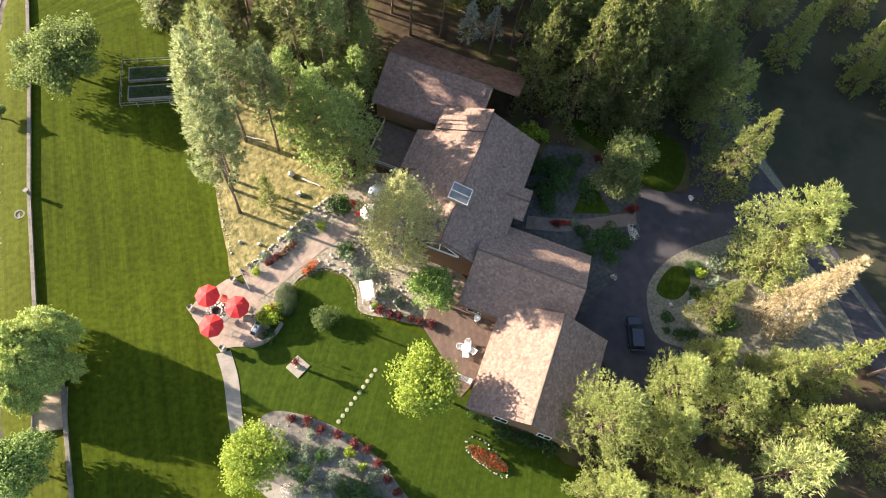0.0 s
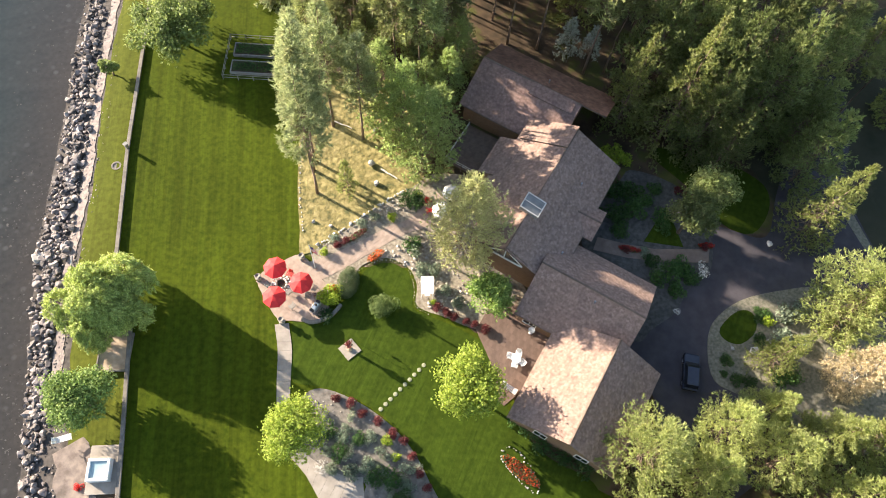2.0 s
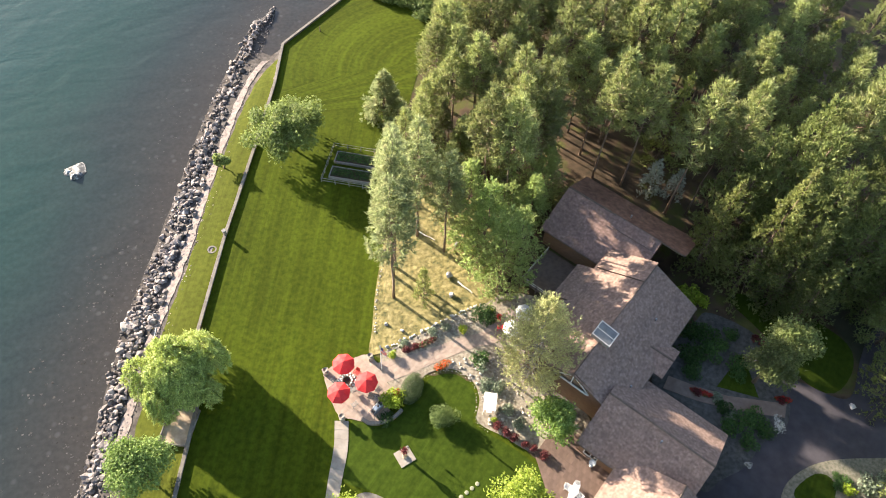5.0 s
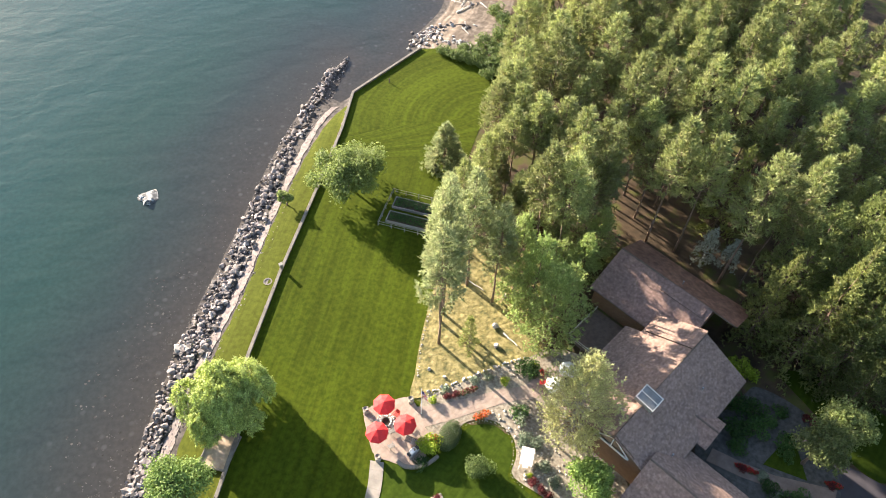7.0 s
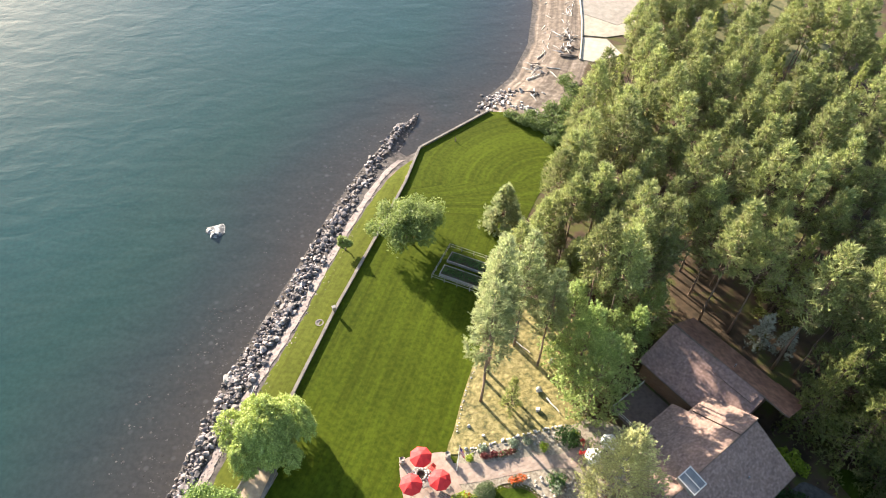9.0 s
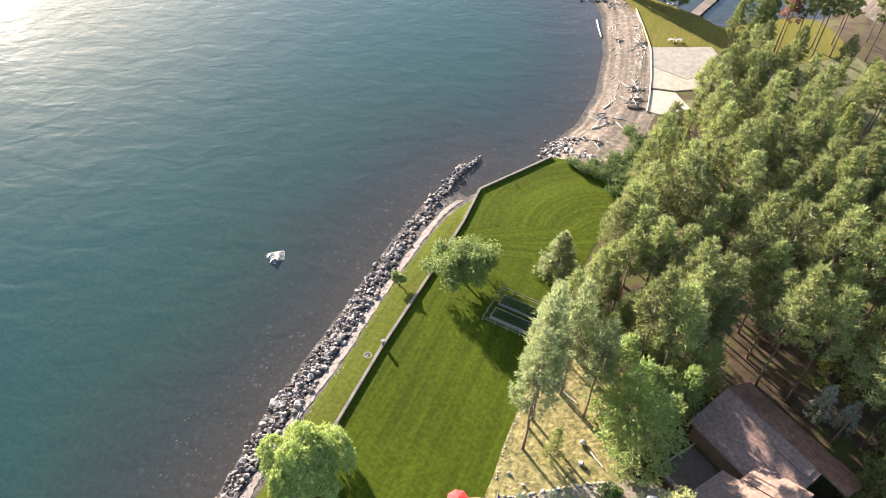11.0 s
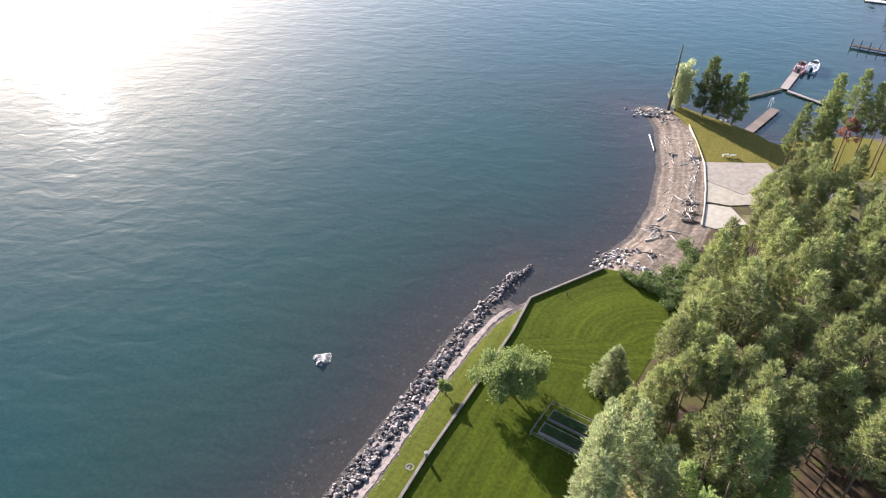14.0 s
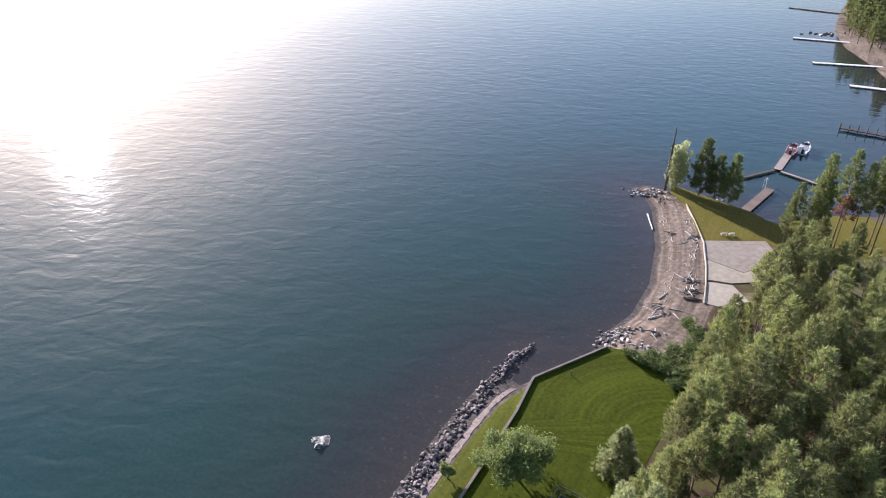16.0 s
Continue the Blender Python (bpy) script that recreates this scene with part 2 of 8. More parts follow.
M["rock_rest"] = material("rock_rest", [(0.3, (0.072, 0.058, 0.054)), (0.7, (0.30, 0.258, 0.236))], 1.4, 0.85, 0.06, 5, 8, vary="island", amount=0.65)
M["wet_rock"] = material("wet_rock", [(0.3, (0.030, 0.027, 0.024)), (0.7, (0.085, 0.078, 0.070))], 1.4, 0.95, 0.0, 5, 8, vary="island", amount=0.5, spec=0.1)
M["stained_rock"] = material("stained_rock", [(0.40, (0.07, 0.07, 0.07)), (0.52, (0.20, 0.195, 0.18)), (0.64, (0.52, 0.51, 0.48))], 5.0, 0.85, 0.06, 5, 8)
M["stone_rest"] = material("stone_rest", [(0.3, (0.22, 0.185, 0.15)), (0.7, (0.50, 0.45, 0.38))], 3.0, 0.9, 0.03, 6, 8, vary="island", amount=0.4)
M["wall_stone"] = material("wall_stone", [(0.3, (0.135, 0.115, 0.095)), (0.7, (0.235, 0.205, 0.170))], 1.5, 0.9, 0.03, 8, 8, second=(0.3, 0.25))
M["shingle"] = material("shingle", [(0.3, (0.215, 0.140, 0.110)), (0.7, (0.335, 0.230, 0.180))], 3.0, 0.85, 0.02, 6, 4, vary="island", amount=0.17, second=(0.25, 0.14), spec=0.15)
M["shingle_red"] = material("shingle_red", [(0.3, (0.19, 0.120, 0.098)), (0.7, (0.30, 0.198, 0.162))], 3.0, 0.85, 0.02, 6, 4, vary="island", amount=0.17, second=(0.2, 0.16), spec=0.15)
M["roof_edge"] = material("roof_edge", [(0.3, (0.11, 0.075, 0.055)), (0.7, (0.17, 0.12, 0.09))], 2.0, 0.8, 0.01)
M["siding"] = material("siding", [(0.3, (0.15, 0.085, 0.05)), (0.7, (0.24, 0.15, 0.095))], 2.0, 0.8, 0.02, 14, 8, squash=(1, 1, 6))
M["bark"] = material("bark", [(0.3, (0.10, 0.065, 0.045)), (0.7, (0.26, 0.18, 0.13))], 3.0, 0.95, 0.05, 8, 8, squash=(1, 1, 0.3), vary="object", amount=0.2)
M["grey_bark"] = material("grey_bark", [(0.3, (0.22, 0.20, 0.17)), (0.7, (0.45, 0.42, 0.37))], 3.0, 0.9, 0.03, 8, 8, squash=(1, 1, 2.0))
M["driftwood"] = material("driftwood", [(0.3, (0.44, 0.40, 0.35)), (0.7, (0.68, 0.64, 0.57))], 4.0, 0.9, 0.02, 9, 8, vary="object", amount=0.2)
M["dock_wood"] = material("dock_wood", [(0.3, (0.25, 0.20, 0.17)), (0.7, (0.38, 0.32, 0.275))], 3.0, 0.85, 0.01, 9, 8, vary="object", amount=0.15)
M["brown_dock"] = material("brown_dock", [(0.3, (0.15, 0.11, 0.085)), (0.7, (0.24, 0.185, 0.15))], 3.0, 0.85, 0.01, 9, 8, vary="object", amount=0.15)
M["dark_wood"] = material("dark_wood", [(0.3, (0.06, 0.045, 0.035)), (0.7, (0.13, 0.10, 0.08))], 3.0, 0.85, 0.01, 9, 8)
M["white_paint"] = material("white_paint", [(0.3, (0.74, 0.73, 0.70)), (0.7, (0.82, 0.81, 0.79))], 3.0, 0.45, 0.0)
M["red_canvas"] = material("red_canvas", [(0.3, (0.62, 0.022, 0.022)), (0.7, (0.72, 0.035, 0.032))], 2.0, 0.8, 0.01, 30, vary="island", amount=0.10)
M["white_canvas"] = material("white_canvas", [(0.3, (0.66, 0.63, 0.58)), (0.7, (0.74, 0.71, 0.67))], 2.0, 0.85, 0.01, 30)
M["red_paint"] = material("red_paint", [(0.3, (0.50, 0.035, 0.03)), (0.7, (0.58, 0.05, 0.04))], 2.0, 0.5)
M["metal"] = material("metal", [(0.3, (0.35, 0.35, 0.36)), (0.7, (0.48, 0.48, 0.49))], 4.0, 0.35, metal=0.9)
M["steel_hood"] = material("steel_hood", [(0.3, (0.50, 0.51, 0.53)), (0.7, (0.60, 0.61, 0.63))], 4.0, 0.3, metal=0.7)
M["black"] = material("black", [(0.3, (0.018, 0.018, 0.02)), (0.7, (0.035, 0.035, 0.037))], 4.0, 0.6)
M["grey_timber"] = material("grey_timber", [(0.3, (0.19, 0.175, 0.155)), (0.7, (0.32, 0.30, 0.27))], 4.0, 0.85, 0.01, 9)
M["soil"] = material("soil", [(0.3, (0.045, 0.032, 0.022)), (0.7, (0.10, 0.075, 0.05))], 3.0, 0.95, 0.05, 9)
M["sand"] = material("sand", [(0.3, (0.36, 0.26, 0.17)), (0.7, (0.52, 0.40, 0.28))], 1.5, 0.95, 0.04, 9, second=(0.4, 0.2))
M["car_paint"] = material("car_paint", [(0.3, (0.030, 0.034, 0.05)), (0.7, (0.04, 0.044, 0.06))], 2.0, 0.22)
M["dark_glass"] = material("dark_glass", [(0.3, (0.015, 0.018, 0.022)), (0.7, (0.02, 0.024, 0.03))], 2.0, 0.06, spec=0.8)
M["pale_glass"] = material("pale_glass", [(0.3, (0.17, 0.165, 0.16)), (0.7, (0.24, 0.235, 0.225))], 1.0, 0.55, spec=0.2)
M["tub_water"] = material("tub_water", [(0.3, (0.30, 0.41, 0.42)), (0.7, (0.40, 0.50, 0.50))], 2.0, 0.05, 0.02, 5)
M["blue_cloth"] = material("blue_cloth", [(0.3, (0.03, 0.04, 0.16)), (0.7, (0.04, 0.05, 0.2))], 2.0, 0.85)
M["pine"] = foliage("pine", (0.180, 0.215, 0.074), (0.390, 0.425, 0.160), 0.36, 0.36, twigs=0.55)
M["yard_pine"] = foliage("yard_pine", (0.235, 0.280, 0.122), (0.450, 0.495, 0.245), 0.5, 0.12, twigs=0.4)
M["bright_fir"] = foliage("bright_fir", (0.265, 0.350, 0.110), (0.470, 0.560, 0.205), 0.50, 0.15, twigs=0.25)
M["fir"] = foliage("fir", (0.204, 0.243, 0.069), (0.366, 0.392, 0.124), 0.50, 0.25, twigs=0.3)
# Dark green, deepened to carry the shade on trees east of the house.
M["deep_fir"] = foliage("deep_fir", (0.139, 0.177, 0.056), (0.251, 0.289, 0.098), 0.45, 0.3, twigs=0.2)
M["larch"] = foliage("larch", (0.300, 0.349, 0.115), (0.507, 0.549, 0.203), 0.58, 0.12, twigs=0.35)
M["spruce_blue"] = foliage("spruce_blue", (0.34, 0.39, 0.33), (0.64, 0.68, 0.60), 0.4, 0.1)
M["dead_needles"] = foliage("dead_needles", (0.50, 0.40, 0.24), (0.74, 0.63, 0.41), 0.4, 0.1)
M["rust_needles"] = foliage("rust_needles", (0.30, 0.14, 0.10), (0.46, 0.24, 0.18), 0.3, 0.1)
M["maple"] = foliage("maple", (0.21, 0.295, 0.036), (0.48, 0.55, 0.108), 0.5, 0.08)
M["willow"] = foliage("willow", (0.24, 0.31, 0.07), (0.62, 0.69, 0.22), 0.22, 0.05)
M["shore_leaf"] = foliage("shore_leaf", (0.12, 0.19, 0.045), (0.32, 0.42, 0.12), 0.30, 0.05)
M["orchard_leaf"] = foliage("orchard_leaf", (0.13, 0.18, 0.045), (0.33, 0.39, 0.13), 0.45, 0.05)
M["green_leaf"] = foliage("green_leaf", (0.115, 0.19, 0.04), (0.30, 0.40, 0.11), 0.45, 0.15)
M["grey_leaf"] = foliage("grey_leaf", (0.42, 0.43, 0.19), (0.69, 0.68, 0.35), 0.5, 0.05, twigs=0.3)
M["shrub_green"] = foliage("shrub_green", (0.035, 0.085, 0.02), (0.09, 0.16, 0.04), 0.3, 0.3)
M["hedge_leaf"] = foliage("hedge_leaf", (0.060, 0.090, 0.034), (0.12, 0.155, 0.06), 0.3, 0.05)
M["bush_leaf"] = foliage("bush_leaf", (0.075, 0.115, 0.032), (0.21, 0.27, 0.085), 0.4, 0.05)
M["shrub_yellow"] = foliage("shrub_yellow", (0.20, 0.30, 0.02), (0.38, 0.44, 0.05), 0.4, 0.1)
M["shrub_red"] = foliage("shrub_red", (0.095, 0.022, 0.024), (0.20, 0.05, 0.048), 0.35, 0.2)
M["shrub_grey"] = foliage("shrub_grey", (0.16, 0.20, 0.13), (0.30, 0.34, 0.23), 0.3, 0.2)
M["flower_orange"] = foliage("flower_orange", (0.55, 0.06, 0.02), (0.75, 0.20, 0.03), 0.3, 0.1)
M["flower_red"] = foliage("flower_red", (0.50, 0.02, 0.02), (0.65, 0.06, 0.05), 0.3, 0.1)
M["flower_white"] = foliage("flower_white", (0.60, 0.58, 0.52), (0.82, 0.80, 0.75), 0.3, 0.05)


def water_material():
    """Lake: dark brown over the shallows to green-blue over depth, by the depth kept in the mesh; rippled gloss."""
    m = bpy.data.materials.new("lake_water")
    m.use_nodes = True
    n, l = m.node_tree.nodes, m.node_tree.links
    b = n["Principled BSDF"]
    b.inputs["IOR"].default_value, b.inputs["Roughness"].default_value = 1.33, 0.055
    at = n.new("ShaderNodeAttribute")
    at.attribute_name = "depth"
    co = n.new("ShaderNodeTexCoord")
    big = n.new("ShaderNodeTexNoise")
    big.inputs["Scale"].default_value, big.inputs["Detail"].default_value = 0.035, 4.0
    l.new(co.outputs["Object"], big.inputs["Vector"])
    ad = n.new("ShaderNodeMath")
    ad.operation = "MULTIPLY_ADD"
    ad.inputs[1].default_value = 0.30
    l.new(big.outputs["Fac"], ad.inputs[0])
    l.new(at.outputs["Fac"], ad.inputs[2])
    sb = n.new("ShaderNodeMath")
    sb.operation = "SUBTRACT"
    sb.inputs[1].default_value = 0.15
    l.new(ad.outputs[0], sb.inputs[0])
    rp = n.new("ShaderNodeValToRGB")
    e = rp.color_ramp.elements
    e[0].position, e[0].color = 0.0, (0.046, 0.041, 0.036, 1)
    e[1].position, e[1].color = 1.0, (0.013, 0.050, 0.051, 1)
    for p, c in ((0.10, (0.038, 0.037, 0.034)), (0.30, (0.027, 0.036, 0.035)), (0.55, (0.020, 0.045, 0.039)), (0.8, (0.015, 0.049, 0.047))):
        e.new(p).color = (*c, 1)
    l.new(sb.outputs[0], rp.inputs["Fac"])
    # stones on the bed showing through in the shallows
    vo = n.new("ShaderNodeTexNoise")
    vo.inputs["Scale"].default_value, vo.inputs["Detail"].default_value = 1.6, 6.0
    l.new(co.outputs["Object"], vo.inputs["Vector"])
    mr = n.new("ShaderNodeMapRange")
    mr.inputs["From Min"].default_value, mr.inputs["From Max"].default_value = 0.35, 0.7
    mr.inputs["To Min"].default_value, mr.inputs["To Max"].default_value = 0.9, 1.12
    l.new(vo.outputs["Fac"], mr.inputs["Value"])
    sc = n.new("ShaderNodeVectorMath")
    sc.operation = "SCALE"
    l.new(rp.outputs["Color"], sc.inputs[0])
    l.new(mr.outputs[0], sc.inputs["Scale"])
    # single pale stones on the bed, fewer with depth
    vr = n.new("ShaderNodeTexVoronoi")
    vr.inputs["Scale"].default_value = 0.55
    l.new(co.outputs["Object"], vr.inputs["Vector"])
    ms = n.new("ShaderNodeMapRange")
    ms.inputs["From Min"].default_value, ms.inputs["From Max"].default_value = 0.24, 0.10
    ms.inputs["To Min"].default_value, ms.inputs["To Max"].default_value = 0.0, 0.034
    l.new(vr.outputs["Distance"], ms.inputs["Value"])
    shallow = n.new("ShaderNodeMapRange")
    shallow.inputs["From Min"].default_value, shallow.inputs["From Max"].default_value = 0.36, 0.05
    l.new(sb.outputs[0], shallow.inputs["Value"])
    stone = n.new("ShaderNodeMath")
    stone.operation = "MULTIPLY"
    l.new(ms.outputs[0], stone.inputs[0])
    l.new(shallow.outputs[0], stone.inputs[1])
    pick = n.new("ShaderNodeMath")
    pick.operation = "MULTIPLY"
    l.new(stone.outputs[0], pick.inputs[0])
    l.new(vr.outputs["Color"], pick.inputs[1])
    av = n.new("ShaderNodeVectorMath")
    av.operation = "ADD"
    l.new(sc.outputs[0], av.inputs[0])
    l.new(pick.outputs[0], av.inputs[1])
    l.new(av.outputs[0], b.inputs["Base Color"])
    heights = None
    for scale, amp, turn, squash in ((0.09, 0.8, 0.55, (0.7, 1, 1)), (0.22, 2.2, 0.40, (0.62, 1, 1)), (0.55, 0.50, 0.15, (0.75, 1, 1)), (1.8, 0.03, 0.1, (0.9, 1, 1))):
        mp = n.new("ShaderNodeMapping")
        mp.inputs["Rotation"].default_value, mp.inputs["Scale"].default_value = (0.5, 0.33, turn), squash
        l.new(co.outputs["Object"], mp.inputs["Vector"])
        tx = n.new("ShaderNodeTexNoise")
        tx.inputs["Scale"].default_value, tx.inputs["Detail"].default_value, tx.inputs["Distortion"].default_value = scale, 1.6, 0.5
        l.new(mp.outputs[0], tx.inputs["Vector"])
        mu = n.new("ShaderNodeMath")
        mu.operation = "MULTIPLY_ADD"
        mu.inputs[1].default_value = amp
        l.new(tx.outputs["Fac"], mu.inputs[0])
        if heights is not None:
            l.new(heights, mu.inputs[2])
        else:
            mu.inputs[2].default_value = 0.0
        heights = mu.outputs[0]
    bp = n.new("ShaderNodeBump")
    bp.inputs["Strength"].default_value, bp.inputs["Distance"].default_value = 1.0, 0.052
    l.new(heights, bp.inputs["Height"])
    l.new(bp.outputs[0], b.inputs["Normal"])
    return m


M["water"] = water_material()


def ground_material():
    """One sheet of ground: needle litter, beach, dark wet stones and rough field, blended by weights kept in the mesh."""
    m = bpy.data.materials.new("ground")
    m.use_nodes = True
    n, l = m.node_tree.nodes, m.node_tree.links
    b = n["Principled BSDF"]
    b.inputs["Roughness"].default_value, b.inputs["Specular IOR Level"].default_value = 0.95, 0.2
    raw = n.new("ShaderNodeTexCoord")
    co = n.new("ShaderNodeMapping")
    co.inputs["Rotation"].default_value = (0.9, 0.7, 0.5)
    l.new(raw.outputs["Object"], co.inputs["Vector"])

    def speckle(scale, stops):
        tx = n.new("ShaderNodeTexNoise")
        tx.inputs["Scale"].default_value, tx.inputs["Detail"].default_value = scale, 10.0
        l.new(co.outputs[0], tx.inputs["Vector"])
        rp = n.new("ShaderNodeValToRGB")
        e = rp.color_ramp.elements
        e[0].position, e[0].color = stops[0][0], (*stops[0][1], 1)
        e[1].position, e[1].color = stops[-1][0], (*stops[-1][1], 1)
        for p, c in stops[1:-1]:
            e.new(p).color = (*c, 1)
        l.new(tx.outputs["Fac"], rp.inputs["Fac"])
        return rp.outputs["Color"], tx.outputs["Fac"]
    col, grain = speckle(0.30, [(0.3, (0.035, 0.026, 0.015)), (0.5, (0.090, 0.060, 0.036)), (0.60, (0.080, 0.082, 0.022)), (0.8, (0.12, 0.105, 0.034))])
    for name, scale, stops in (("beach", 1.1, [(0.3, (0.105, 0.080, 0.060)), (0.55, (0.17, 0.134, 0.104)), (0.72, (0.255, 0.208, 0.165))]),
                               ("wet", 1.3, [(0.3, (0.04, 0.034, 0.03)), (0.7, (0.11, 0.095, 0.085))]),
                               ("field", 0.11, [(0.3, (0.026, 0.030, 0.016)), (0.45, (0.050, 0.046, 0.028)), (0.6, (0.036, 0.038, 0.022)), (0.75, (0.085, 0.070, 0.045))])):
        c2, _ = speckle(scale, stops)
        at = n.new("ShaderNodeAttribute")
        at.attribute_name = name
        wob = n.new("ShaderNodeMath")
        wob.operation = "MULTIPLY_ADD"
        wob.inputs[1].default_value = 0.7
        l.new(grain, wob.inputs[0])
        l.new(at.outputs["Fac"], wob.inputs[2])
        mr = n.new("ShaderNodeMapRange")
        mr.inputs["From Min"].default_value, mr.inputs["From Max"].default_value = 0.75, 0.95
        l.new(wob.outputs[0], mr.inputs["Value"])
        mx = n.new("ShaderNodeMix")
        mx.data_type = "RGBA"
        l.new(mr.outputs[0], mx.inputs["Factor"])
        l.new(col, mx.inputs["A"])
        l.new(c2, mx.inputs["B"])
        col = mx.outputs["Result"]
        if name == "beach":
            # wave-sorted bands that follow the water's edge
            sa = n.new("ShaderNodeAttribute")
            sa.attribute_name = "shore"
            cx = n.new("ShaderNodeCombineXYZ")
            ml = n.new("ShaderNodeVectorMath")
            ml.operation = "MULTIPLY"
            ml.inputs[1].default_value = (0.05, 0.05, 0.0)
            l.new(co.outputs[0], ml.inputs[0])
            l.new(sa.outputs["Fac"], cx.inputs["Z"])
            ad = n.new("ShaderNodeVectorMath")
            l.new(ml.outputs[0], ad.inputs[0])
            l.new(cx.outputs[0], ad.inputs[1])
            bands = n.new("ShaderNodeTexNoise")
            bands.inputs["Scale"].default_value, bands.inputs["Detail"].default_value = 1.1, 1.5
            l.new(ad.outputs[0], bands.inputs["Vector"])
            br = n.new("ShaderNodeMapRange")
            br.inputs["From Min"].default_value, br.inputs["From Max"].default_value = 0.35, 0.65
            br.inputs["To Min"].default_value, br.inputs["To Max"].default_value = 0.72, 1.4
            l.new(bands.outputs["Fac"], br.inputs["Value"])
            sv = n.new("ShaderNodeVectorMath")
            sv.operation = "SCALE"
            l.new(c2, sv.inputs[0])
            l.new(br.outputs[0], sv.inputs["Scale"])
            l.new(sv.outputs[0], mx.inputs["B"])
    l.new(col, b.inputs["Base Color"])
    tb = n.new("ShaderNodeTexNoise")
    tb.inputs["Scale"].default_value, tb.inputs["Detail"].default_value = 1.3, 1.5
    l.new(co.outputs[0], tb.inputs["Vector"])
    bp = n.new("ShaderNodeBump")
    bp.inputs["Strength"].default_value, bp.inputs["Distance"].default_value = 0.5, 0.10
    l.new(tb.outputs["Fac"], bp.inputs["Height"])
    l.new(bp.outputs[0], b.inputs["Normal"])
    return m


M["ground"] = ground_material()
for m in M.values():
    for node in m.node_tree.nodes:
        if node.bl_idname == "ShaderNodeTexNoise":
            node.inputs["Lacunarity"].default_value = 2.27


# ---- mesh helpers ----
def mesh_of(name, verts, faces, mats, smooth=False, index=None):
    me = bpy.data.meshes.new(name)
    me.from_pydata([tuple(v) for v in verts], [], [tuple(f) for f in faces])
    for m in (mats if isinstance(mats, (list, tuple)) else [mats]):
        me.materials.append(m)
    if smooth:
        me.polygons.foreach_set("use_smooth", [True] * len(me.polygons))
    if index is not None:
        me.polygons.foreach_set("material_index", index)
    me.update()
    return me


def triangles(name, verts, mat):
    """A mesh of loose triangles from an array of n*3 points."""
    n = len(verts) // 3
    me = bpy.data.meshes.new(name)
    me.vertices.add(3 * n)
    me.vertices.foreach_set("co", np.asarray(verts, np.float32).ravel())
    me.loops.add(3 * n)
    me.loops.foreach_set("vertex_index", np.arange(3 * n, dtype=np.int32))
    me.polygons.add(n)
    me.polygons.foreach_set("loop_start", np.arange(0, 3 * n, 3, dtype=np.int32))
    me.materials.append(mat)
    me.update(calc_edges=True)
    return me


def from_bm(name, bm, mat, smooth=False):
    me = bpy.data.meshes.new(name)
    bmesh.ops.recalc_face_normals(bm, faces=bm.faces[:])
    bm.to_mesh(me)
    bm.free()
    for m in (mat if isinstance(mat, (list, tuple)) else [mat]):
        me.materials.append(m)
    if smooth:
        me.polygons.foreach_set("use_smooth", [True] * len(me.polygons))
    return me


def part(name, data, parent, label="", m=None, mat=None, smooth=False):
    """Links a mesh or a bmesh as one object under a thing or part."""
    if isinstance(data, bmesh.types.BMesh):
        data = from_bm(name, data, mat, smooth)
    ob = new(name, data)
    ob.parent = parent
    if m is not None:
        ob.matrix_basis = m
    if label:
        ob["label"] = label
    return ob


def thing(name, label, category, m=None, group="", kind="", data=None):
    ob = new(name, data)
    if m is not None:
        ob.matrix_basis = m
    return tagged(ob, label, category, group, kind)


def box(bm, x0, x1, y0, y1, z0, z1, bevel=0.0, m=None):
    made = bmesh.ops.create_cube(bm, size=1.0)["verts"]
    bmesh.ops.scale(bm, vec=(x1 - x0, y1 - y0, z1 - z0), verts=made)
    bmesh.ops.translate(bm, vec=((x0 + x1) / 2, (y0 + y1) / 2, (z0 + z1) / 2), verts=made)
    if bevel:
        edges = list({e for v in made for e in v.link_edges})
        made = bmesh.ops.bevel(bm, geom=edges, offset=bevel, segments=1, affect="EDGES")["verts"]
    if m is not None:
        bmesh.ops.transform(bm, matrix=m, verts=made)
    return made


def tube(bm, points, radii, sides=8):
    """A tapered tube through points."""
    rings = []
    for i, p in enumerate(points):
        p = Vector(p)
        d = (Vector(points[min(i + 1, len(points) - 1)]) - Vector(points[max(i - 1, 0)])).normalized()
        a = d.orthogonal().normalized()
        c = d.cross(a)
        rings.append([bm.verts.new(p + radii[i] * (math.cos(2 * math.pi * k / sides) * a + math.sin(2 * math.pi * k / sides) * c)) for k in range(sides)])
    for r, s in zip(rings, rings[1:]):
        # match the ring starts so that the skin does not twist
        shift = min(range(sides), key=lambda k: (s[k].co - r[0].co).length)
        s[:] = s[shift:] + s[:shift]
        if (s[1].co - r[1].co).length > (s[-1].co - r[1].co).length:
            s[1:] = s[1:][::-1]
        for k in range(sides):
            bm.faces.new((r[k], r[(k + 1) % sides], s[(k + 1) % sides], s[k]))
    bm.faces.new(rings[0][::-1])
    bm.faces.new(rings[-1])


def lathe(bm, profile, sides=16, centre=(0, 0)):
    rings = [[bm.verts.new((centre[0] + r * math.cos(2 * math.pi * k / sides), centre[1] + r * math.sin(2 * math.pi * k / sides), z)) for k in range(sides)] for r, z in profile]
    for r, s in zip(rings, rings[1:]):
        for k in range(sides):
            bm.faces.new((r[k], r[(k + 1) % sides], s[(k + 1) % sides], s[k]))
    bm.faces.new(rings[0][::-1])
    bm.faces.new(rings[-1])


